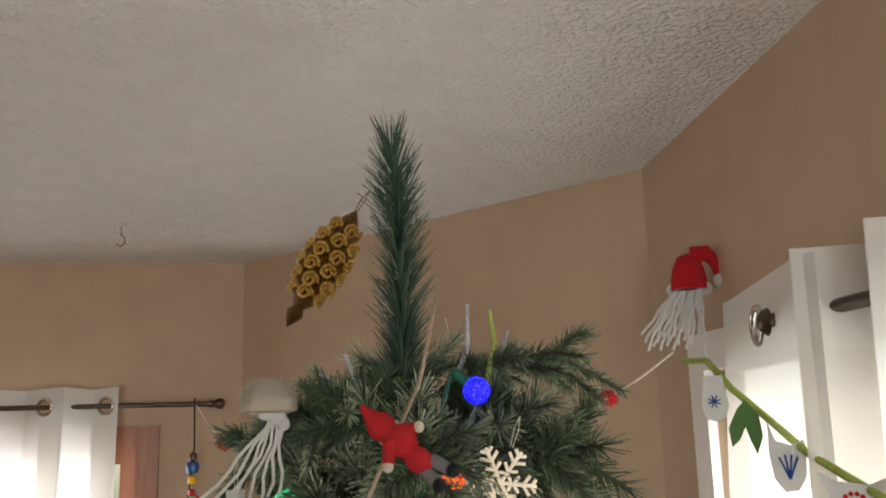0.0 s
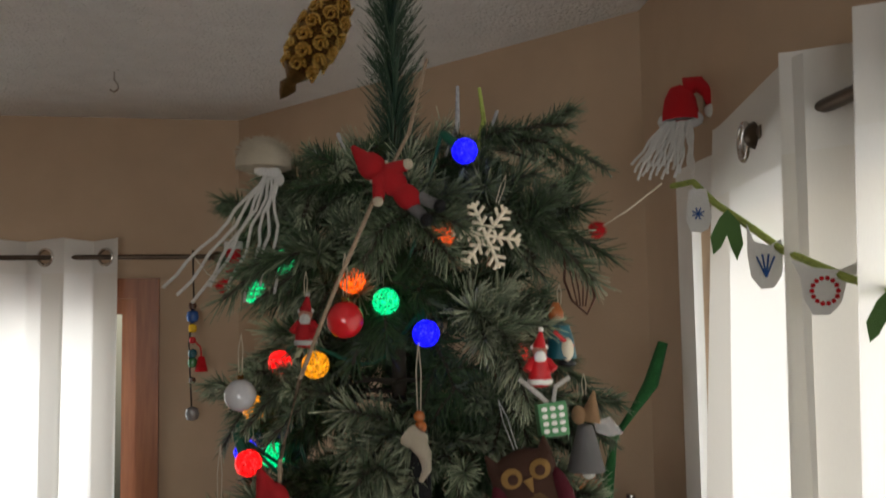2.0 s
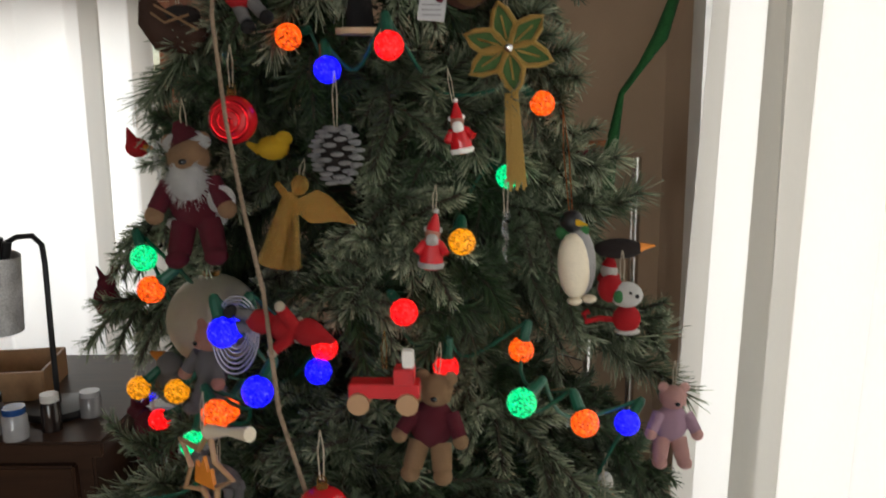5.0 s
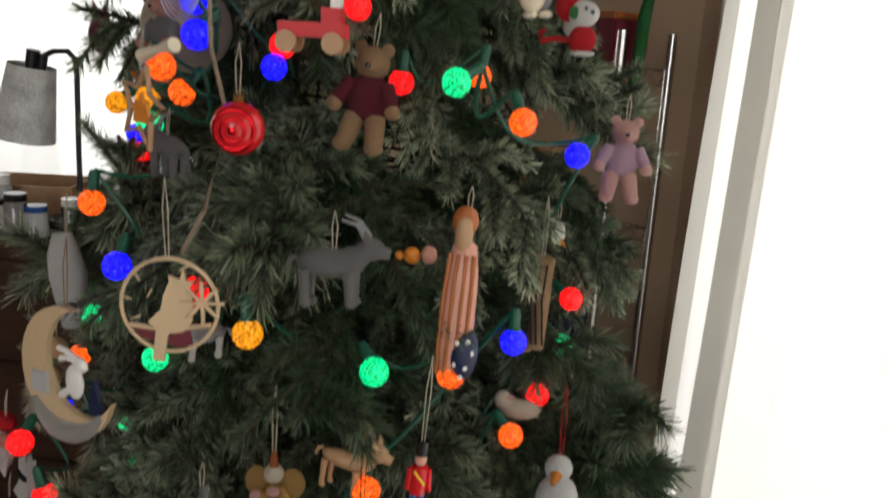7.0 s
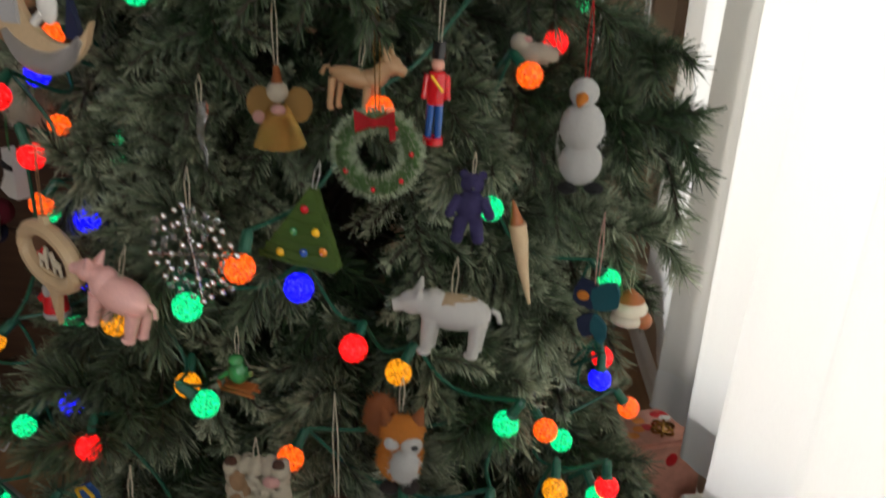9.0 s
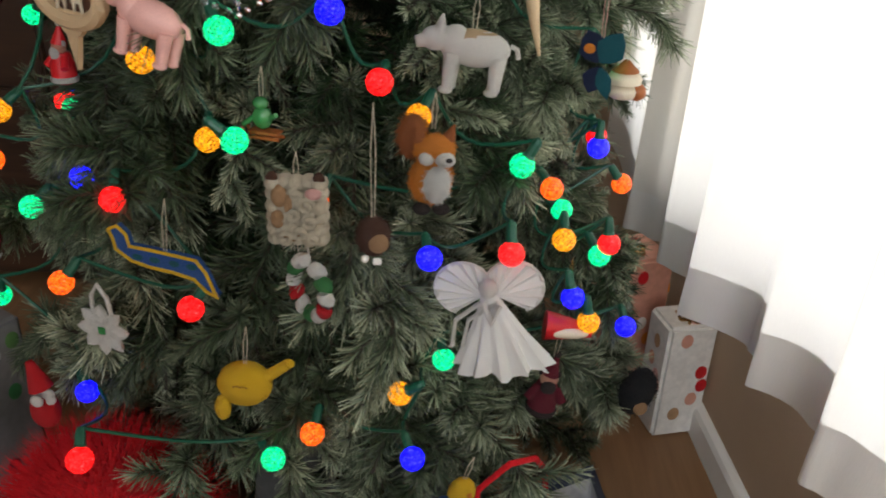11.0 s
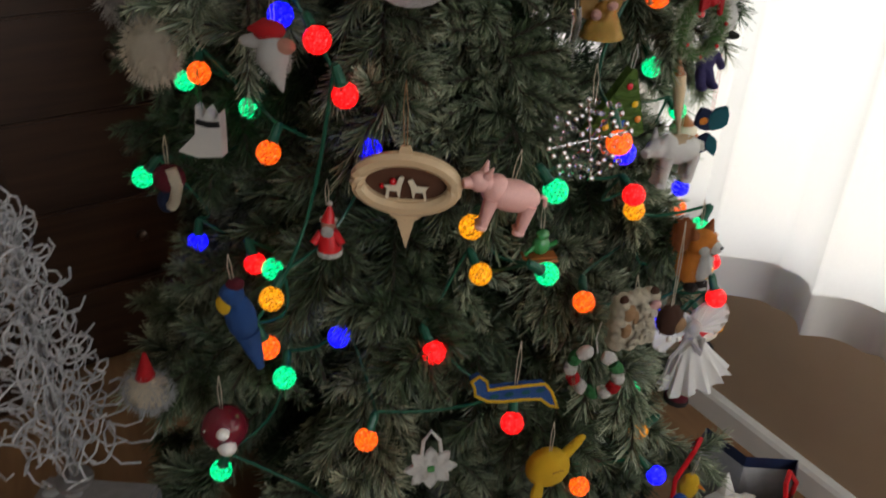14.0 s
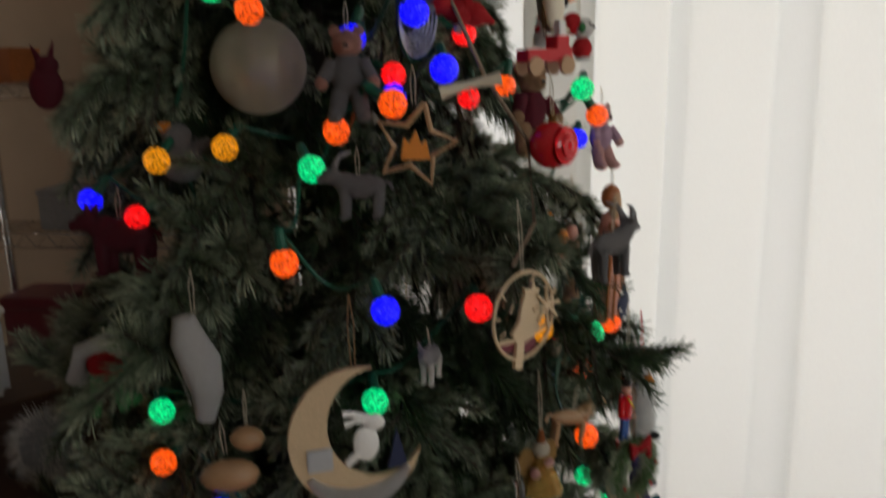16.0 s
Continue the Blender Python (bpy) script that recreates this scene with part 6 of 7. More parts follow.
def paper_angel(at, yaw):
    root = thing("lace_angel", Matrix.Translation(at) @ Matrix.Rotation(radians(yaw), 4, "Z") @ Matrix.Rotation(radians(-9), 4, "Y") @ Matrix.Scale(0.0107, 4), "white lace angel with scalloped fan wings and gathered skirt", "ornament", "ornaments on the tree")
    for s in (-1, 1):
        bm = B()
        cen = bm.verts.new((s * 0.6, 0.2, 1.2))
        ring = []
        for k in range(41):
            a = radians(-70 + 250 * k / 40)
            r = 2.5 + 0.22 * abs(math.sin(k * 0.9))
            ring.append(bm.verts.new((s * (2.3 + r * math.cos(a)), 0.35 * math.sin(k * 1.4) + 0.2, 2.1 + r * math.sin(a))))
        for p, q in zip(ring, ring[1:]):
            bm.faces.new((cen, p, q) if s > 0 else (cen, q, p))
        w = part("wing", bm, M_LACE, root, "pleated lace wing")
        bm = B()
        add_tube(bm, [v for v in [(s * (2.3 + 2.62 * math.cos(radians(-70 + 250 * k / 20))), 0.2, 2.1 + 2.62 * math.sin(radians(-70 + 250 * k / 20))) for k in range(21)]], 0.16, 6)
        part("edging", bm, M("white felt"), w)
    bm = B()
    rows = []
    for j in range(9):
        v = j / 8
        rr = 0.7 + 3.6 * v ** 1.1
        rows.append([bm.verts.new((rr * (1 + 0.16 * v * math.sin(k * 1.57 + 2 * v)) * math.cos(k * math.tau / 48) + 0.7 * v, 0.55 * rr * (1 + 0.25 * v * math.sin(k * 1.57 + 1)) * math.sin(k * math.tau / 48), 1.6 - 7.6 * v + 0.3 * v * math.sin(k * 0.8))) for k in range(48)])
    for a, b in zip(rows, rows[1:]):
        for k in range(48):
            bm.faces.new((a[k], b[k], b[(k + 1) % 48], a[(k + 1) % 48]))
    part("skirt", bm, M_LACE, root, "gathered white cotton skirt")
    bm = B()
    add_ball(bm, (0, -0.5, 2.4), (0.85, 0.8, 0.95))
    add_tube(bm, [(-0.5, -0.8, 1.2), (0.2, -1.6, -0.6), (0.9, -1.0, 0.9)], 0.4)
    part("head", bm, M("white felt"), root)
    for s in (-1, 1):
        bm = B()
        add_tube(bm, [(s * 0.8, -0.6, 1.0), (-2.6 + s * 0.6, -0.8, -0.6), (-3.4 + s * 0.5, -0.5, -3.6)], lambda u: 0.22, 4)
        part("ribbon", bm, M("white felt"), root)


M_LACE = cloth_mat("white_lace_cotton", (0.82, 0.81, 0.79), 0.3, 1400.0)
paper_angel((0.182, -0.504, 0.4905), -6)
ornament("spinning_top_ornament", "red and white striped wooden top on its side", (0.266, -0.435, 0.430), 0, 1.2, [("cup", "red paint", [("t", [(-1.8, 0, 0.2), (0.4, 0, 0), (2.4, 0, -0.2)], lambda u: 1.4 - 0.8 * u)]), ("stripe", "cream paint", [("b", (0.1, -0.85, 0), (2.0, 0.5, 0.5))]), ("tip", "gold gloss", [("b", (2.4, 0, 0), 0.5)])], string=5, cord="gold foil")
gnome("small dark red felt doll with a pink face", (0.253, -0.435, 0.345), 0, 1.23, 8, "maroon felt", "dark fur")
ornament("mouse_ornament", "black plush mole with tan paws", (0.380, -0.343, 0.285), 0, 1.25, [("body", "black fur", [("b", (0, 0, 0), (1.7, 1.5, 2.8)), ("h", (0, 0, 0), (1.7, 1.5, 2.8), 400, 0.4)]), ("paw", "tan felt", [("b", (0.5, -1.3, -1.0), (0.7, 0.5, 0.8))])], tilt=15, string=0)
ornament("snowman_bauble", "maroon glass ball painted with a white snowman", (-0.370, -0.420, 0.490), -38, 1.0, [("ball", "maroon gloss", [("l", [(2.5 * math.sin(k * math.pi / 16), 2.5 * math.cos(k * math.pi / 16)) for k in range(17)])]), ("snowman", "white paint", [("b", (1.0, -1.75, -0.9), (1.05, 0.95, 1.05)), ("b", (0.8, -1.8, 0.85), (0.72, 0.75, 0.7))]), ("scarf", "black paint", [("t", [(0.0, -2.2, 0.1), (0.6, -2.35, 0.0), (1.2, -2.1, 0.1)], 0.13)]), ("dots", "white paint", [("b", (-1.2 + 0.5 * (k % 3), -1.95 + 0.3 * (k % 2), 0.9 - 0.55 * k), 0.11) for k in range(5)])], string=4, top=2.6)
ornament("parrot_ornament", "blue felt parrot with yellow and red cheeks", (-0.345, -0.452, 0.640), -38, 1.0, [("body", "blue felt", [("b", (0, 0, 0.4), (1.6, 1.2, 2.6)), ("r", (0.3, 0, -1.4), (0.9, 0, -5.4), 1.2, 0.4)]), ("head", "blue felt", [("b", (-0.2, -0.3, 3.1), (1.2, 1.1, 1.1))]), ("cheek", "yellow felt", [("b", (-0.9, -1.0, 2.3), (0.7, 0.5, 1.0))]), ("cap", "maroon felt", [("b", (0.2, 0, 4.0), (0.9, 0.9, 0.6))])], tilt=-6, string=3, top=4)
gnome("slender red bottle gnome with a pointed cap", (-0.244, -0.418, 0.690), -33, 0.9, 0, "red paint")
ornament("frog_ornament", "green glass frog riding a little sled", (-0.036, -0.482, 0.662), -15, 1.0, [("frog", "green gloss", [("b", (0, 0, 0.4), (1.0, 0.8, 1.1)), ("b", (0, -0.2, 1.8), (0.75, 0.7, 0.6)), ("r", (-0.8, -0.2, 0.4), (-1.8, -0.4, -0.4), 0.25), ("r", (0.8, -0.2, 0.4), (1.6, -0.4, 0.9), 0.25)]), ("sled", "rust paint", [("t", [(-1.9, -0.5, -0.6), (-1.6, -0.5, -1.4), (1.8, -0.5, -1.4)], 0.18), ("t", [(-1.9, 0.5, -0.6), (-1.6, 0.5, -1.4), (1.8, 0.5, -1.4)], 0.18), ("x", (0.2, 0, -0.9), (3.0, 1.4, 0.25))])], string=3)
ornament("chick_ornament", "yellow felt chick with a blue wing", (0.160, -0.566, 0.309), -10, 1.0, [("body", "yellow felt", [("b", (0.3, 0, 0.3), (1.4, 1.2, 2.0))]), ("wing", "blue felt", [("b", (-0.6, -0.7, -1.2), (1.1, 0.6, 1.0))]), ("beak", "orange felt", [("r", (1.0, -0.8, 1.2), (1.5, -1.6, 1.2), 0.3, 0.05)])], tilt=16, string=3)
ornament("bearded_head_ornament", "white bearded felt head in a red cap", (-0.283, -0.415, 0.882), -36, 1.0, [("beard", "white fur", [("b", (0, -0.5, -0.4), (1.4, 1.0, 1.8)), ("r", (0.2, -0.5, -1.6), (0.7, -0.6, -3.6), 0.9, 0.1), ("b", (-1.8, 0, 0.6), (1.4, 0.7, 0.6)), ("h", (0, -0.5, -0.6), (1.4, 1.0, 2.0), 260, 0.5)]), ("cap", "red felt", [("b", (-0.4, 0, 1.6), (1.5, 1.1, 0.9)), ("r", (-0.6, 0, 2.0), (-2.2, 0, 1.6), 0.7, 0.2)]), ("face", "blush felt", [("b", (1.2, -0.6, 0.5), (0.9, 0.7, 0.7))])], string=3)
ornament("basket_ornament", "white felt basket with a toothed rim", (-0.335, -0.318, 0.781), -36, 1.0, [("bag", "white felt", [("p", [(-2.6, -2.4), (-0.6, -2.9), (2.0, -2.6), (2.2, 2.0), (1.6, 1.2), (1.0, 2.4), (0.4, 1.3), (-0.2, 2.6), (-0.6, -0.4)], 1.4)]), ("rim", "black felt", [("t", [(-0.2, -0.8, 1.0), (0.9, -0.85, 0.8), (2.1, -0.8, 0.9)], 0.3)])], string=4, cord="green felt")
ornament("cap_doll_ball", "dark red ball with a white plush band", (-0.372, -0.300, 0.722), -36, 1.0, [("ball", "maroon felt", [("b", (0, 0, 0.4), (1.7, 1.5, 1.5))]), ("band", "cream fur", [("t", [(0.9, -1.0, 2.0), (1.4, -1.2, 0.2), (0.9, -1.3, -1.6), (0.4, -1.1, -2.2)], 0.6)]), ("pad", "navy felt", [("b", (-0.4, -0.4, -2.0), (1.0, 1.0, 1.3))])], string=3)
FL = [(4.5 * math.sin(k * math.pi / 18), 4.5 * math.cos(k * math.pi / 18)) for k in range(19)]
ornament("glitter_ball", "large cream ball covered in pale gold glitter", (-0.160, -0.276, 1.283), -34, 1.0, [("ball", "cream glitter", [("l", FL)]), ("band", "gold glitter", [("o", 4.48, 0.2, (0, 0, 1.6), 0.92, 0.02)]), ("cap", "gold foil", [("r", (0, 0, 3.9), (0, 0, 4.8), 0.8)])], string=3, top=4.6)
STAR = star_outline(5, 3.4, 1.7, 75)
ornament("wooden_star_frame", "open wooden star frame with small cutout tree", (-0.108, -0.464, 1.217), -34, 1.0, [("frame", "tan paint", [("t", [(x, 0, z) for x, z in STAR + STAR[:1]], 0.24)]), ("trees", "orange paint", [("p", [(-1.2, -1.2), (1.2, -1.2), (0.9, 0.4), (0.5, 0), (0.1, 1.2), (-0.5, 0.1), (-0.9, 0.6)], 0.3)])], string=3, top=3.3)
ornament("plush_bird_ornament", "long white plush goose with a teal eye patch", (-0.262, -0.337, 1.026), -34, 1.0, [("body", "white fur", [("t", [(-0.9, 0, 4.6), (-0.7, 0, 2.6), (0.2, 0, 0.4), (0.6, 0, -2.4), (0.2, 0, -5.0)], lambda u: 0.7 + 1.15 * math.sin(0.5 + u * 2.3) ** 2), ("h", (0.2, 0, -1.0), (1.5, 1.3, 3.6), 350, 0.4)]), ("patch", "teal felt", [("b", (-1.0, -0.9, 1.8), (0.4, 0.3, 0.6))])], string=4, top=4.8)
ornament("nut_ornament", "oval brown wooden walnut shell", (-0.259, -0.386, 0.941), -34, 1.0, [("shell", "tan paint", [("b", (0, 0, 0), (2.6, 1.4, 1.4)), ("o", 2.55, 0.12, (0, 0, 0), 1.02, 0.04)])], string=3, tilt=-5)
ornament("nut_ornament", "small round brown wooden walnut", (-0.242, -0.390, 0.972), -34, 0.62, [("shell", "tan paint", [("b", (0, 0, 0), (2.4, 1.6, 1.7)), ("o", 2.4, 0.12, (0, 0, 0), 1.02, 0.04)])], string=5)
ornament("frog_plush", "green felt frog under a white and red hood", (-0.314, -0.213, 0.991), -36, 1.0, [("hood", "white fur", [("t", [(-3.2, 0, -0.4), (-2.2, 0, 2.6), (0.2, 0, 3.6), (2.4, 0, 2.6)], 1.0)]), ("cap", "red felt", [("b", (0, -0.3, 1.4), (1.8, 1.2, 1.5))]), ("leg", "green felt", [("r", (-0.8, -0.4, 0.2), (-1.4, -0.6, -3.8), 0.7, 0.5)]), ("leg", "green felt", [("r", (0.8, -0.4, 0.2), (1.6, -0.6, -3.2), 0.7, 0.5), ("b", (2.2, -0.6, -2.0), (1.3, 0.8, 0.8))])], string=3)
ornament("shaggy_ornament", "white shaggy yarn ornament", (-0.352, 0.010, 0.845), -36, 1.15, [("core", "pale fur", [("b", (0, 0, 0), (2.5, 2.2, 3.2))]), ("shag", "white felt", [("h", (0, 0, 0), (2.6, 2.3, 3.3), 900, 1.9, 5, 0.5, 0.07)])], string=2)
ornament("shaggy_ornament", "cream plush lamb with loose curls", (-0.363, -0.235, 0.837), -36, 1.0, [("core", "cream fur", [("b", (0, 0, 0), (2.6, 2.0, 3.0))]), ("shag", "cream felt", [("h", (0, 0, 0), (2.7, 2.1, 3.1), 800, 1.3, 6, 0.6, 0.06)])], string=2)
ornament("shaggy_ornament", "pale fluffy plush with tan paws", (-0.432, -0.322, 0.487), -38, 1.0, [("core", "cream fur", [("b", (0, 0, 0), (2.6, 2.2, 2.2))]), ("shag", "pale felt", [("h", (0, 0, 0), (2.6, 2.2, 2.2), 700, 1.2, 7, 0.5, 0.06)]), ("cap", "red felt", [("r", (0, 0, 1.6), (0.4, 0, 5.2), 1.2, 0.2)])], string=2)
ornament("bone_ornament", "short pale wooden baton", (-0.076, -0.498, 1.263), -34, 1.0, [("stick", "cream paint", [("t", [(-2.4, 0, -0.5), (0, 0, 0.1), (2.4, 0, 0.5)], lambda u: 0.55 - 0.25 * math.sin(u * 3.14))])], string=0)


# ---- garlands and things by the windows ----
ornament("gnome_doll", "felt doll in red pointed hat with white yarn beard", (0.470, 0.565, 2.078), -25, 0.88,
         [("hat", "red felt", [("l", [(3.9, 2.2), (3.8, 4.2), (3.3, 7.0), (2.1, 9.4), (0, 10.2)], (0.6, 0, 0)), ("t", [(1.6, 0, 9.4), (4.6, 0, 9.8), (6.4, 0, 7.6), (6.9, -0.2, 5.0)], lambda u: 2.2 - 1.3 * u)]),
          ("brim", "white fur", [("o", 3.9, 1.0, (0.5, 0, 2.4), 1, 0.3), ("b", (7.0, -0.3, 3.8), 1.5)]),
          ("beard", "white felt", [("t", [(-2.8 + 0.26 * k + 0.25 * math.sin(j * 1.3 + k), -1.6 - 0.5 * (k % 3) - 0.1 * j, 1.8 - j * (1.15 + 0.12 * (k * 7 % 5))) if k > 19 else (-2.8 + 0.26 * k - j * (0.75 - 0.03 * k) + 0.25 * math.sin(j * 1.3 + k), -1.6 - 0.5 * (k % 3) - 0.1 * j, 1.8 - j * (0.95 + 0.1 * (k * 7 % 5))) for j in range(10)], 0.3) for k in range(24)])],
         doll=True, string=0, category="doll")


def cord_line(name, pts, r, key, label):
    bm = B()
    add_tube(bm, pts, r, 6)
    return tagged(part(name, bm, M(key), None, label), category="garland")


def pom(at, r, label):
    bm = B()
    add_ball(bm, at, r * 0.75, 12, 8)
    hairs(bm, at, r * 0.7, 420, r * 0.45, 2, 0.0, 0.0006)
    return tagged(part("pompom", bm, M("red felt"), None, label), category="pompom")


tree_end, rod_end = Vector((0.189, 0.281, 1.872)), Vector((0.445, 0.60, 1.985))
mid = Vector((0.335, 0.690, 1.905))
cord_line("pompom_string", [tree_end, tree_end.lerp(mid, 0.5) + Vector((0, 0, -0.004)), mid, mid.lerp(rod_end, 0.5) + Vector((0, 0, -0.004)), rod_end], 0.0018, "cream felt", "pale cord strung from the tree to the curtain rod")
pom(mid, 0.021, "dark red yarn pompom on a cord")
left_end = Vector((-0.815, 1.86, 1.935))
lm = Vector((-0.592, 1.365, 1.823))
cord_line("pompom_string", [left_end, left_end.lerp(lm, 0.5) + Vector((0, 0, -0.01)), lm, Vector((-0.434, 0.959, 1.810))], 0.0018, "cream felt", "pale cord strung from the curtain rod to the tree")
pom(lm, 0.024, "red yarn pompom hanging near the rod")

root = thing("bead_chain", Matrix.Translation((-0.818, 1.850, 1.94)), "hanging chain of coloured beads and small tassels", "hanging charm")
bm = B()
add_tube(bm, [(0, 0, 0.02), (0.004, 0, -0.14), (-0.012, 0, -0.30), (0.0, 0, -0.55)], 0.003, 5)
part("thread", bm, M("dark felt"), root)
for z, r, key in ((-0.17, 0.014, "brown gloss"), (-0.205, 0.022, "blue gloss"), (-0.245, 0.015, "yellow gloss"), (-0.285, 0.012, "red gloss"), (-0.33, 0.016, "teal gloss"), (-0.36, 0.017, "green gloss"), (-0.42, 0.012, "brown gloss"), (-0.53, 0.024, "gray gloss")):
    bm = B()
    add_lathe(bm, [(0.003, r), (r * 0.8, r * 0.75), (r, 0), (r * 0.8, -r * 0.75), (0.003, -r)], 12, Matrix.Translation((0, 0, z)))
    part("bead", bm, M(key), root)
bm = B()
add_rod(bm, (0.03, 0, -0.34), (0.03, 0, -0.39), 0.010, 0.022, 10)
add_tube(bm, [(0.0, 0, -0.28), (0.028, 0, -0.31), (0.03, 0, -0.345)], 0.003, 5)
part("tassel", bm, M("red felt"), root)

# felt garland in front of the side curtain
G = [Vector(p) for p in ((0.425, 0.46, 1.960), (0.438, 0.382, 1.956), (0.442, 0.287, 1.908), (0.453, 0.190, 1.866), (0.464, 0.094, 1.822), (0.480, -0.043, 1.781), (0.493, -0.122, 1.763), (0.435, -0.30, 1.735), (0.45, -0.60, 1.74), (0.46, -0.95, 1.80))]
bm = B()
add_tube(bm, G, 0.0052, 6)
tagged(part("garland_ribbon", bm, M("lime felt"), None, "lime green felt ribbon strung across the curtain"), category="garland")


def felt_shape(name, label, at, yaw, outline, key, decor, size=1.0):
    parts = [("felt", key, [("p", outline, 0.5)])] + decor
    ob = ornament(name, label, at, yaw, size, parts, string=0, category="garland piece")
    ob["group"] = "felt garland pieces"
    return ob


MITT = [(-1.5, 3.6), (1.5, 3.6), (1.9, 1.0), (2.3, -1.4), (1.6, -3.6), (0.2, -4.2), (-1.4, -3.8), (-2.1, -2.0), (-1.9, 0.6)]
HAT = [(-2.2, 4.6), (-1.4, 2.2), (0.6, 1.6), (2.0, 2.4), (2.4, 0.6), (1.9, -2.4), (0.9, -4.0), (-0.7, -4.2), (-1.9, -2.6), (-2.3, 0.6)]
BIRD = [(-3.6, 3.0), (-1.6, 2.0), (1.6, 1.6), (3.4, 2.4), (4.6, 3.0), (4.2, 1.6), (2.4, 0.4), (1.7, -2.2), (0.4, -3.6), (-1.4, -3.6), (-2.4, -1.6), (-2.6, 0.8)]
LEAF = [(0, 2.6), (-1.0, 1.6), (-2.2, -0.8), (-1.9, -3.0), (-1.0, -2.2), (-0.2, -0.6), (0.3, -2.4), (0.9, -3.9), (1.7, -1.8), (1.4, 0.8), (0.5, 2.0)]
STITCH = [("stitching", "blue felt", [("t", [(1.1 * math.cos(a), -0.32, 1.1 * math.sin(a) - 0.8), (-1.1 * math.cos(a), -0.32, -1.1 * math.sin(a) - 0.8)], 0.13) for a in (0.3, 1.1, 1.9, 2.7)])]
TWIG = [("stitching", "blue felt", [("t", [(0, -0.32, -2.6), (0.8 * k, -0.32, 0.6 - 0.3 * abs(k))], 0.13) for k in (-1.4, -0.5, 0.5, 1.4)])]
WRING = [("stitching", "red felt", [("b", (1.4 * math.cos(a), -0.3, 1.5 * math.sin(a) - 0.8), (0.28, 0.1, 0.28)) for a in [k * math.tau / 14 for k in range(14)]])]
felt_shape("felt_mitten", "white felt mitten stitched with a blue snowflake", (0.406, 0.258, 1.896), -24, MITT, "white felt", STITCH, 0.85)
felt_shape("felt_leaf", "pair of dark green felt leaves", (0.434, 0.211, 1.860), -24, LEAF, "leaf felt", [], 1.15)
felt_shape("felt_hat", "white felt hat stitched with blue twigs", (0.449, 0.115, 1.814), -24, HAT, "white felt", TWIG, 1.0)
felt_shape("felt_bird", "white felt bird stitched with a red ring", (0.463, -0.022, 1.775), -24, BIRD, "white felt", WRING, 1.0)
felt_shape("felt_leaf", "pair of dark green felt leaves on a ribbon", (0.478, -0.129, 1.740), -24, LEAF, "leaf felt", [], 0.95)
felt_shape("felt_leaf", "dark green felt leaves near the tree side", (0.43, -0.36, 1.70), -60, LEAF, "leaf felt", [], 0.95)

# green felt stem leaning in the corner
bm = B()
add_tube(bm, [(0.463, 0.698, 1.677), (0.437, 0.700, 1.595), (0.404, 0.721, 1.537), (0.369, 0.742, 1.482), (0.354, 0.765, 1.368), (0.349, 0.788, 1.220)], lambda u: 0.0105 + 0.005 * math.sin(u * 9), 9)
tagged(part("fuzzy_vine", bm, M("pine felt"), None, "long green fuzzy stem leaning in the corner"), category="decoration")

# ceiling hook
root = thing("ceiling_hook", Matrix.Translation((-0.895, 1.344, 2.44)), "small white metal hook screwed into the ceiling", "hook")
bm = B()
add_lathe(bm, [(0, 0), (0.012, -0.001), (0.012, -0.005), (0.003, -0.007)], 12)
part("plate", bm, M_WHITE, root)
bm = B()
add_tube(bm, [(0, 0, -0.005), (0, 0, -0.03), (0.010, 0, -0.042), (0.012, 0, -0.055), (0, 0, -0.066), (-0.012, 0, -0.058)], 0.0026, 6)
part("hook", bm, M_CHROME, root)

# frosted twigs behind the spire
for k, line in enumerate((((-0.02, -0.10, 1.88), (-0.075, -0.10, 1.895), (-0.120, -0.11, 1.925)), ((-0.05, -0.10, 1.885), (-0.085, -0.10, 1.92), (-0.095, -0.10, 1.945)), ((0.01, -0.10, 1.88), (0.035, -0.10, 1.95), (0.036, -0.10, 1.995)), ((0.03, -0.10, 1.89), (0.065, -0.11, 1.93), (0.078, -0.11, 1.965)), ((0.05, -0.13, 1.90), (0.062, -0.13, 1.95), (0.058, -0.13, 1.985)))):
    bm = B()
    add_tube(bm, line, lambda u: 0.0036 - 0.0016 * u, 6)
    tagged(part("frosted_twig", bm, M("pale fur" if k < 4 else "lime felt"), None, "short frosted white twig near the treetop"), category="twig")


# ---- side cabinet with lamp and jars ----
def box_part(name, c, s, material, parent, bevel=0.004, label=""):
    bm = B()
    add_box(bm, c, s, None, bevel)
    return part(name, bm, material, parent, label, smooth=False)


M_DARKWOOD = wood_mat("dark_brown_wood", (0.030, 0.013, 0.007), (0.062, 0.028, 0.014), 0.45, axis=0)
cab = thing("cabinet", pose(-1.18, 0.52, 0, 0, 0, 4), "dark brown wooden cabinet with drawers", "cabinet")
box_part("body", (0, 0, 0.44), (1.10, 0.46, 0.84), M_DARKWOOD, cab)
box_part("top", (0, -0.01, 0.874), (1.16, 0.50, 0.03), M_DARKWOOD, cab)
for r in range(4):
    for c in (-0.27, 0.27):
        d = box_part("drawer", (c, -0.238, 0.13 + 0.205 * r), (0.50, 0.022, 0.185), M_DARKWOOD, cab)
        bm = B()
        add_tube(bm, [(c - 0.05, -0.25, 0.14 + 0.205 * r), (c - 0.045, -0.272, 0.14 + 0.205 * r), (c + 0.045, -0.272, 0.14 + 0.205 * r), (c + 0.05, -0.25, 0.14 + 0.205 * r)], 0.005, 6)
        part("handle", bm, M_BRONZE, d)
for sx in (-0.5, 0.5):
    for sy in (-0.19, 0.19):
        box_part("foot", (sx, sy, 0.012), (0.06, 0.06, 0.024), M_DARKWOOD, cab)

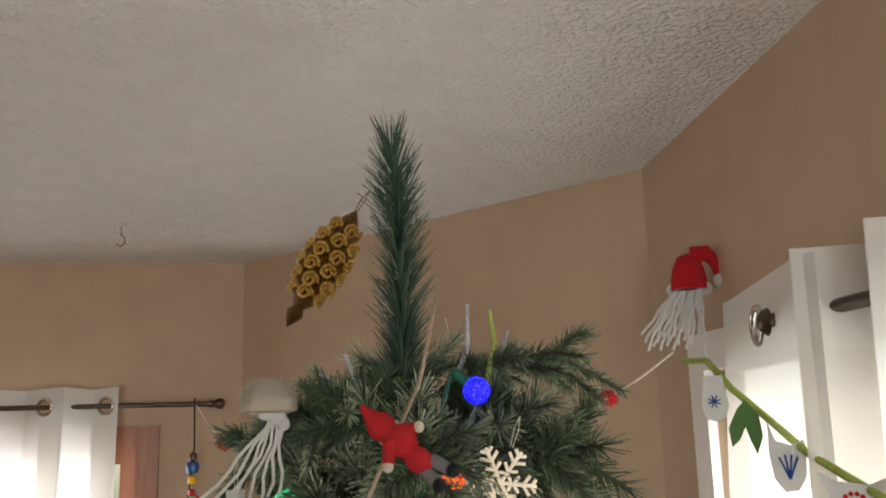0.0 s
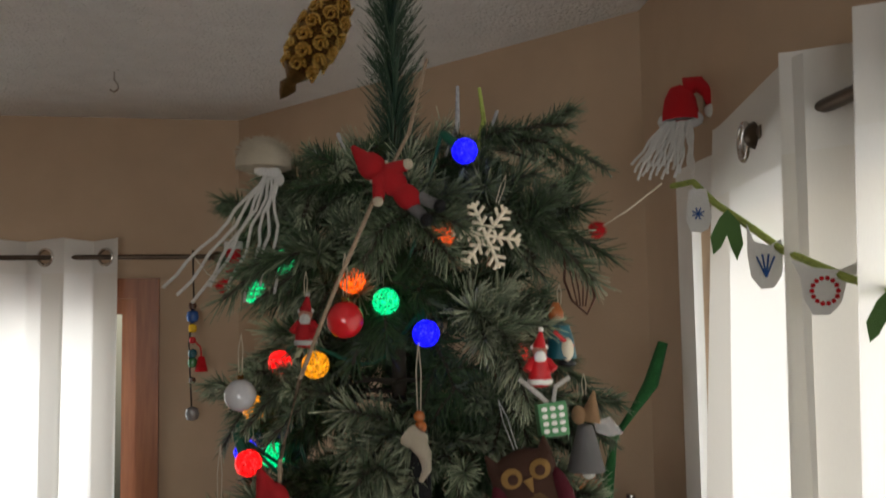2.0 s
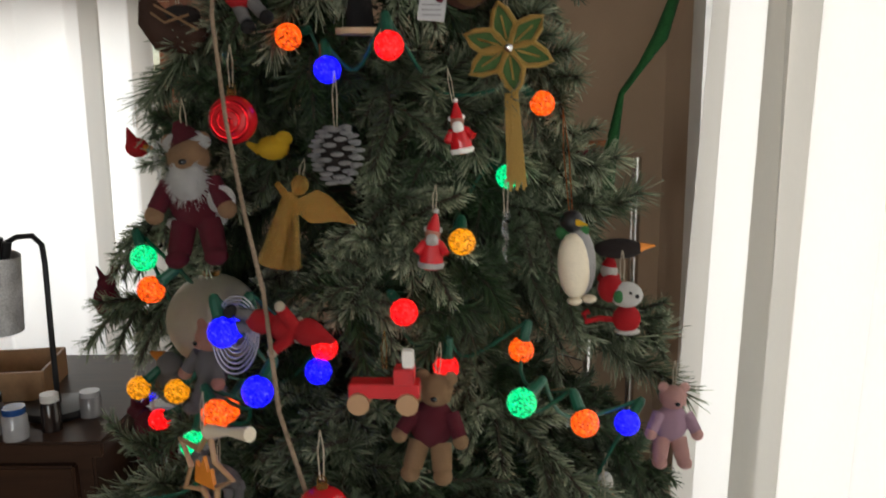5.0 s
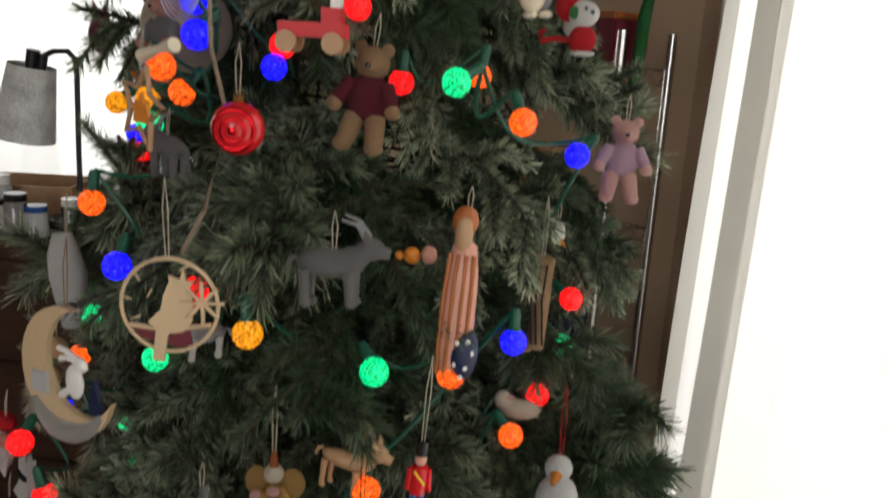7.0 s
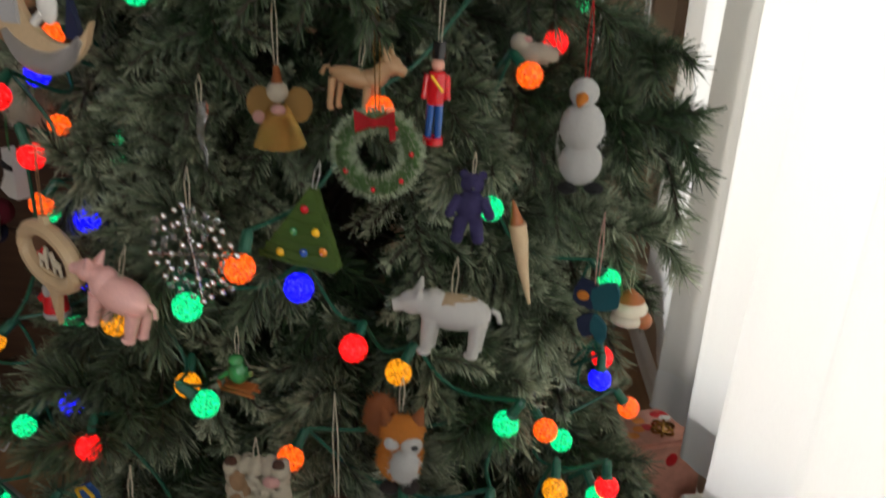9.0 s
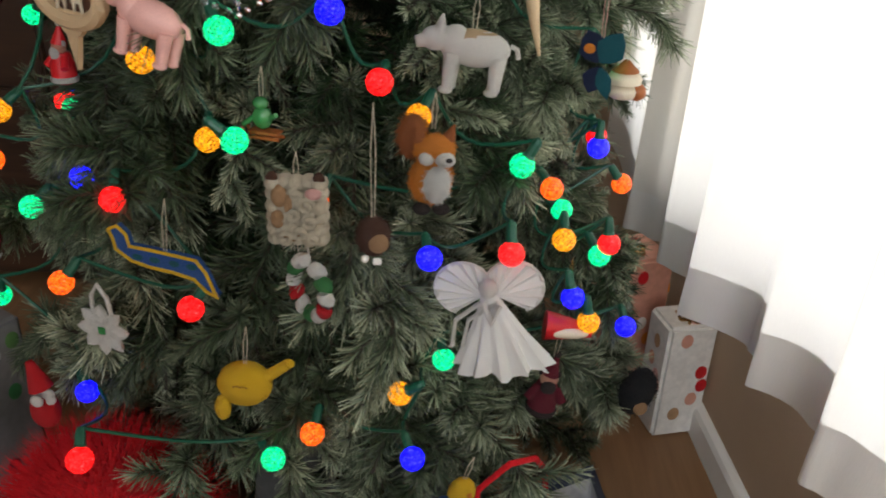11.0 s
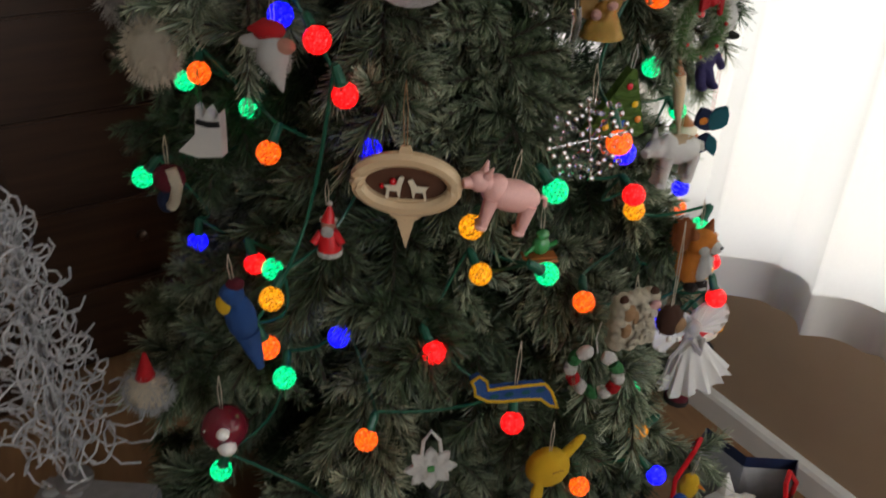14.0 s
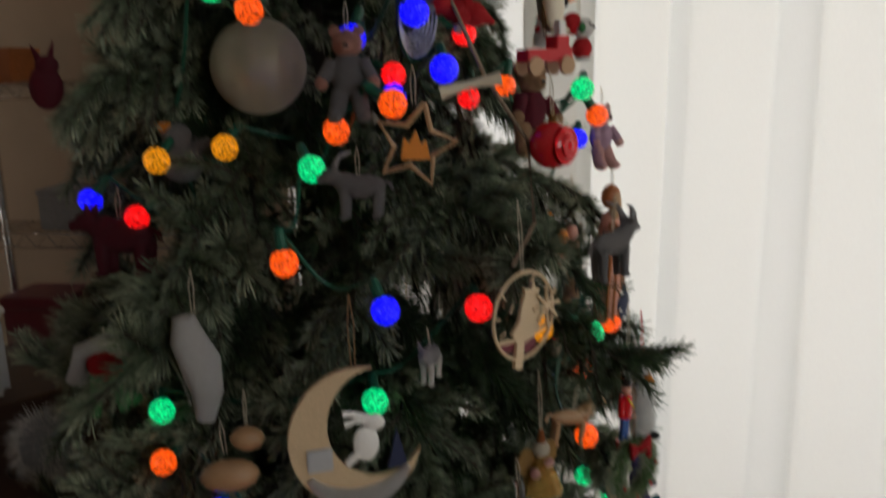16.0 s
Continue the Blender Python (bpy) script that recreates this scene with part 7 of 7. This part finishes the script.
TOP = 0.889
lamp = thing("desk_lamp", Matrix.Translation((-0.735, 0.44, TOP)), "gray metal desk lamp with a drum shade on an arched arm", "lamp")
bm = B()
add_lathe(bm, [(0, 0.0), (0.065, 0.0), (0.068, 0.006), (0.062, 0.014), (0.012, 0.018), (0, 0.018)], 24)
part("base", bm, M_BLACK, lamp)
bm = B()
add_tube(bm, [(0.0, 0, 0.015), (0, 0, 0.15), (-0.004, 0.01, 0.29), (-0.012, 0.02, 0.325), (-0.035, 0.03, 0.340), (-0.065, 0.03, 0.338), (-0.090, 0.025, 0.325)], 0.0055, 8)
part("arm", bm, M_BLACK, lamp)
m = Matrix.Translation((-0.118, 0.018, 0.235)) @ Matrix.Rotation(radians(10), 4, "Y")
bm = B()
add_lathe(bm, [(0.042, 0.07), (0.045, 0.074), (0.060, -0.074), (0.057, -0.074), (0.041, 0.068)], 28, m)
part("shade", bm, M("silver felt"), lamp, "pale gray tapered shade")
bm = B()
add_rod(bm, m @ Vector((0, 0, 0.06)), m @ Vector((0, 0, 0.105)), 0.013, 0.013, 12)
add_rod(bm, m @ Vector((0.02, 0, 0.06)), m @ Vector((0.022, 0, 0.10)), 0.009, 0.009, 12)
part("socket", bm, M_BLACK, lamp)


def jar(x, y, h, r, glass, lid):
    root = thing("jar", Matrix.Translation((x, y, TOP)), "small craft jar with a coloured lid on the cabinet", "jar", "jars on the cabinet")
    bm = B()
    add_lathe(bm, [(0, 0), (r, 0.001), (r, h * 0.72), (r * 0.82, h * 0.8), (0, h * 0.8)], 16)
    part("body", bm, M(glass), root)
    bm = B()
    add_lathe(bm, [(r * 0.9, h * 0.8), (r * 0.92, h * 0.82), (r * 0.92, h), (0, h)], 16)
    part("lid", bm, M(lid), root)


for x, y, h, r, g, l in ((-0.80, 0.33, 0.075, 0.022, "gray gloss", "black gloss"), (-0.745, 0.31, 0.06, 0.022, "pale gloss", "blue gloss"), (-0.70, 0.35, 0.07, 0.018, "dark gloss", "white gloss"), (-0.86, 0.35, 0.055, 0.02, "white gloss", "black gloss"), (-0.90, 0.42, 0.09, 0.024, "pale gloss", "white gloss"), (-0.66, 0.42, 0.05, 0.02, "gray gloss", "pale gloss")):
    jar(x, y, h, r, g, l)
bx = thing("storage_box", pose(-0.93, 0.55, TOP, 0, 0, 12), "open tan cardboard box on the cabinet", "box")
for c, s in (((0, 0, 0.004), (0.24, 0.16, 0.008)), ((0, -0.08, 0.03), (0.24, 0.006, 0.06)), ((0, 0.08, 0.03), (0.24, 0.006, 0.06)), ((-0.12, 0, 0.03), (0.006, 0.154, 0.06)), ((0.12, 0, 0.03), (0.006, 0.154, 0.06))):
    box_part("panel", c, s, M("tan paint"), bx, 0.001)
ct = thing("clear_bin", pose(-0.47, 0.62, -0.009, 0, 0, 6), "clear plastic storage bin on a chest behind the tree", "storage bin")
box_part("bin", (0, 0, 0.83), (0.24, 0.30, 0.14), M("pale gloss"), ct, 0.012)
box_part("lid", (0, 0, 0.91), (0.25, 0.31, 0.02), M("white gloss"), ct, 0.006)
chest = thing("drawer_chest", pose(-0.375, 0.62, 0.0, 0, 0, 6), "low dark brown chest of drawers behind the tree", "cabinet")
box_part("body", (0, 0, 0.375), (0.46, 0.34, 0.75), M_DARKWOOD, chest)
for k in range(4):
    drawer = box_part("drawer", (0, -0.176, 0.10 + 0.18 * k), (0.42, 0.016, 0.16), M_DARKWOOD, chest)
    bm = B()
    add_ball(bm, (0, -0.194, 0.10 + 0.18 * k), 0.011, 10, 8)
    part("knob", bm, M_BRONZE, drawer)


# ---- wire shelving along the corner wall ----
def rack():
    a, b = Vector((0.50, 0.80, 0)), Vector((-0.34, 1.57, 0))
    d = (b - a).normalized()
    n = Vector((-d.y, d.x, 0))
    if n.y > 0:
        n = -n
    root = thing("wire_shelf_rack", Matrix(), "chrome wire shelving rack in the dim corner", "shelving rack")
    o = a + d * 0.10 + n * 0.0
    L, W, H = 0.86, 0.17, 1.34
    for u in (0, L):
        for w in (0, W):
            bm = B()
            p = o + d * u + n * w
            add_rod(bm, p, p + Vector((0, 0, H)), 0.0105, seg=10)
            for k in range(24):
                add_rod(bm, p + Vector((0, 0, 0.06 + 0.054 * k)), p + Vector((0, 0, 0.064 + 0.054 * k)), 0.0118, seg=10)
            part("post", bm, M_CHROME, root)
    for z in (0.16, 0.55, 0.90, 1.26):
        bm = B()
        for w in (0, W):
            for zz in (0, -0.032):
                add_rod(bm, o + n * w + Vector((0, 0, z + zz)), o + d * L + n * w + Vector((0, 0, z + zz)), 0.003, seg=6)
            zig = [o + d * (L * k / 30) + n * w + Vector((0, 0, z - 0.032 * (k % 2))) for k in range(31)]
            add_tube(bm, zig, 0.0018, 4)
        for k in range(36):
            q = o + d * (L * (k + 0.5) / 36) + Vector((0, 0, z + 0.004))
            add_rod(bm, q, q + n * W, 0.0018, seg=5)
        part("shelf", bm, M_CHROME, root, "chrome wire shelf")
    c = o + d * 0.12 + n * 0.09
    r1 = thing("storage_box", Matrix.Translation((c.x, c.y, 1.266)) @ Matrix.Rotation(math.atan2(d.y, d.x), 4, "Z"), "dark red box on the wire shelf", "box")
    box_part("body", (0, 0, 0.05), (0.16, 0.12, 0.10), M("maroon paint"), r1)
    box_part("lid", (0, 0, 0.106), (0.166, 0.126, 0.014), M("rust paint"), r1)
    for u, z, s, key in ((0.30, 0.906, (0.18, 0.13, 0.16), "tan paint"), (0.58, 0.906, (0.16, 0.12, 0.10), "gray paint"), (0.74, 1.266, (0.12, 0.12, 0.08), "rust paint"), (0.45, 0.556, (0.22, 0.14, 0.2), "brown paint"), (0.20, 0.556, (0.16, 0.14, 0.15), "navy paint"), (0.7, 0.556, (0.18, 0.14, 0.18), "maroon paint")):
        c = o + d * u + n * 0.085
        r1 = thing("storage_box", Matrix.Translation((c.x, c.y, z)) @ Matrix.Rotation(math.atan2(d.y, d.x), 4, "Z"), "lidded cardboard box on a wire shelf", "box", "boxes on the rack")
        box_part("body", (0, 0, s[2] * 0.42), (s[0], s[1], s[2] * 0.84), M(key), r1)
        box_part("lid", (0, 0, s[2] * 0.92), (s[0] + 0.006, s[1] + 0.006, s[2] * 0.16), M(key), r1)


rack()


# ---- under the tree ----
def gift_bag(at, yaw):
    root = thing("gift_bag", Matrix.Translation((at[0], at[1], 0.0)) @ Matrix.Rotation(radians(yaw), 4, "Z"), "open navy and white gift bag with red cord handles and tissue", "gift bag")
    w, d, h = 0.115, 0.065, at[2]
    rim = [(-w, -d), (0.0, -d * 1.15), (w, -d), (w * 0.72, 0), (w, d), (0, d * 1.15), (-w, d), (-w * 0.72, 0)]
    bot = [(-w * 0.95, -d), (0, -d), (w * 0.95, -d), (w * 0.95, 0), (w * 0.95, d), (0, d), (-w * 0.95, d), (-w * 0.95, 0)]
    for nm, key, s, z1, z0 in (("bag", "navy paint", 1.0, h, 0.002), ("lining", "pale paint", 0.975, h - 0.018, 0.006), ("rim", "navy paint", 0.985, h + 0.001, h - 0.018)):
        bm = B()
        top = [bm.verts.new((x * s, y * s, z1)) for x, y in rim]
        low = [bm.verts.new((x * s, y * s, z0)) for x, y in (rim if nm == "rim" else bot)]
        for k in range(8):
            bm.faces.new((low[k], low[(k + 1) % 8], top[(k + 1) % 8], top[k]))
        if nm == "bag":
            bm.faces.new(low[::-1])
        part(nm, bm, M(key), root, smooth=False)
    for y in (-d, d):
        bm = B()
        add_tube(bm, [(-0.05, y * 1.04, h - 0.02), (-0.045, y * 1.08, h + 0.03), (-0.015, y * 0.9, h + 0.062), (0.02, y * 0.9, h + 0.055), (0.045, y * 1.08, h + 0.02), (0.05, y * 1.04, h - 0.025)], 0.0035, 7)
        add_ball(bm, (-0.05, y * 1.05, h - 0.022), 0.008, 8, 6)
        add_ball(bm, (0.05, y * 1.05, h - 0.027), 0.008, 8, 6)
        part("handle", bm, M("red felt"), root, "red twisted cord handle")
    bm = B()
    bmesh.ops.create_icosphere(bm, subdivisions=3, radius=1.0)
    for v in bm.verts:
        n = noise.noise(v.co * 3.1) * 0.45 + noise.noise(v.co * 7.0) * 0.2
        v.co = Vector((v.co.x * 0.075 * (1 + n), v.co.y * 0.045 * (1 + n), h - 0.075 + v.co.z * 0.05 * (1 + n)))
    part("tissue", bm, M("white paint"), root, "crumpled white tissue paper", smooth=False)


gift_bag((0.2585, -0.561, 0.25), 34)


def wrapped_gift(at, yaw, s, key, dots, label, lean=0.0):
    root = thing("wrapped_gift", Matrix.Translation(at) @ Matrix.Rotation(radians(yaw), 4, "Z") @ Matrix.Rotation(radians(lean), 4, "Y"), label, "gift")
    box_part("box", (0, 0, s[2] / 2), s, M(key), root, 0.006)
    rng = random.Random(int(s[0] * 1000))
    for k in range(26):
        f = rng.choice(((0, -1), (1, 0), (-1, 0), (2, 0)))
        bm = B()
        u, v = rng.uniform(-0.4, 0.4), rng.uniform(0.08, 0.92)
        if f[0] == 2:
            c, r = (s[0] * u, s[1] * (v - 0.5) * 0.85, s[2] + 0.0005), (0.011, 0.009, 0.0012)
        elif f[0] == 0:
            c, r = (s[0] * u, -s[1] / 2, s[2] * v), (0.011, 0.0012, 0.013)
        else:
            c, r = (f[0] * s[0] / 2, s[1] * u, s[2] * v), (0.0012, 0.010, 0.013)
        add_ball(bm, c, r, 10, 6)
        part("printed_flower", bm, M(rng.choice(dots)), root)
    bm = B()
    for k in range(3):
        add_ring(bm, 0.012, 0.003, Matrix.Translation((0, -s[1] * 0.2, s[2] + 0.008)) @ Matrix.Rotation(radians(60 * k), 4, "Z"), 14, 5, 1.6, 0.7)
    part("bow", bm, M("gold foil"), root)


wrapped_gift((0.517, -0.035, 0.0), 15, (0.085, 0.075, 0.215), "white paint", ("pink paint", "blush paint", "red paint", "tan paint"), "tall gift box in white paper with pink flowers")
wrapped_gift((0.435, 0.085, 0.0), 22, (0.13, 0.10, 0.27), "blush paint", ("red paint", "orange paint", "white paint"), "gift box in peach paper with red flowers")
wrapped_gift((-0.53, -0.285, 0.0), -30, (0.15, 0.12, 0.30), "gray paint", ("green paint", "pale paint", "maroon paint", "leaf paint"), "gift box in gray white paper with holly print")
wrapped_gift((0.02, -0.36, 0.0), 12, (0.24, 0.18, 0.16), "gray paint", ("white paint", "teal paint"), "gray patterned gift box under the branches")

# shaggy red plush and small toys
root = thing("plush_toy", Matrix.Translation((-0.235, -0.515, 0.0)), "shaggy red long-haired plush toy with white eyes", "plush toy")
bm = B()
add_ball(bm, (0, 0, 0.10), (0.10, 0.09, 0.10), 20, 14)
add_ball(bm, (0, 0, 0.20), (0.095, 0.085, 0.075), 20, 14)
part("body", bm, M("red fur"), root)
bm = B()
hairs(bm, (0, 0, 0.16), (0.10, 0.09, 0.11), 9000, 0.055, 9, -0.1, 0.0007)
part("shag", bm, M("red felt"), root, "long shaggy red fur")
for s in (-1, 1):
    bm = B()
    add_ball(bm, (0.01 + s * 0.028, -0.075, 0.245), 0.026, 16, 10)
    part("eye", bm, M("white gloss"), root)
ornament("gnome_doll", "red felt gnome doll seated on the lower branches", (-0.274, -0.520, 0.360), -20, 1.28, [("coat", "red felt", [("b", (0, 0, -1.0), (1.3, 1.1, 1.6)), ("r", (0, 0, 1.2), (-0.7, 0, 3.6), 1.0, 0.3)]), ("brim", "white felt", [("o", 0.95, 0.3, (0, 0, 0.8), 1, 0.3), ("b", (1.2, -0.3, 0.6), 0.4)]), ("face", "white felt", [("b", (0.2, -0.8, 0.5), (0.6, 0.4, 0.5))])], doll=True, string=0, category="doll")
ornament("giraffe_toy", "yellow and brown jointed wooden toy giraffe", (-0.430, -0.435, 0.262), -30, 1.0, [("body", "gold paint", [("b", (0, 0, -1.0), (2.2, 1.4, 2.4)), ("r", (0, 0, 0.6), (-0.4, 0, 5.0), 1.1, 0.8), ("b", (-0.6, -0.4, 5.6), (1.5, 1.0, 1.1))]), ("patches", "rust paint", [("b", (0.4, -1.2, -0.4), (0.7, 0.4, 0.8)), ("b", (-0.8, -1.1, -1.6), (0.6, 0.4, 0.6)), ("b", (-0.2, -0.9, 2.6), (0.5, 0.4, 0.6))]), ("tray", "teal paint", [("r", (0, 0, -4.2), (0, 0, -3.4), 3.2)]), ("post", "dark paint", [("r", (0, 0, -26.0), (0, 0, -4.2), 1.6)])], string=0, category="toy")


def tinsel_tree(at):
    rng = random.Random(31)
    root = thing("tinsel_tree", Matrix.Translation(at), "small white curled wire tree standing on a gift box", "table decoration")
    bm = B()
    add_rod(bm, (0, 0, 0), (0, 0, 0.34), 0.004, 0.002, 8)
    add_lathe(bm, [(0, 0), (0.022, 0), (0.022, 0.006), (0, 0.010)], 16)
    part("stem", bm, M("gray wire"), root)
    for k in range(110):
        v = k / 109
        a = k * 2.4
        r = 0.085 * (1 - 0.8 * v)
        z = 0.03 + 0.32 * v
        c, s = math.cos(a), math.sin(a)
        line = [(0, 0, z)]
        for q in range(1, 15):
            w = q / 14
            cur = 0.020 * (1 - 0.45 * v)
            line.append((c * r * w + cur * w * math.cos(q * 0.9 + k), s * r * w + cur * w * math.sin(q * 0.8), z + 0.03 * w + cur * math.sin(q * 0.9 + k)))
        bm = B()
        add_tube(bm, line, 0.0014, 4)
        part("curl", bm, M("pale felt"), root)


tinsel_tree((-0.53, -0.275, 0.345))

# the tree last, its branches ending short behind what hangs on them
build_tree()
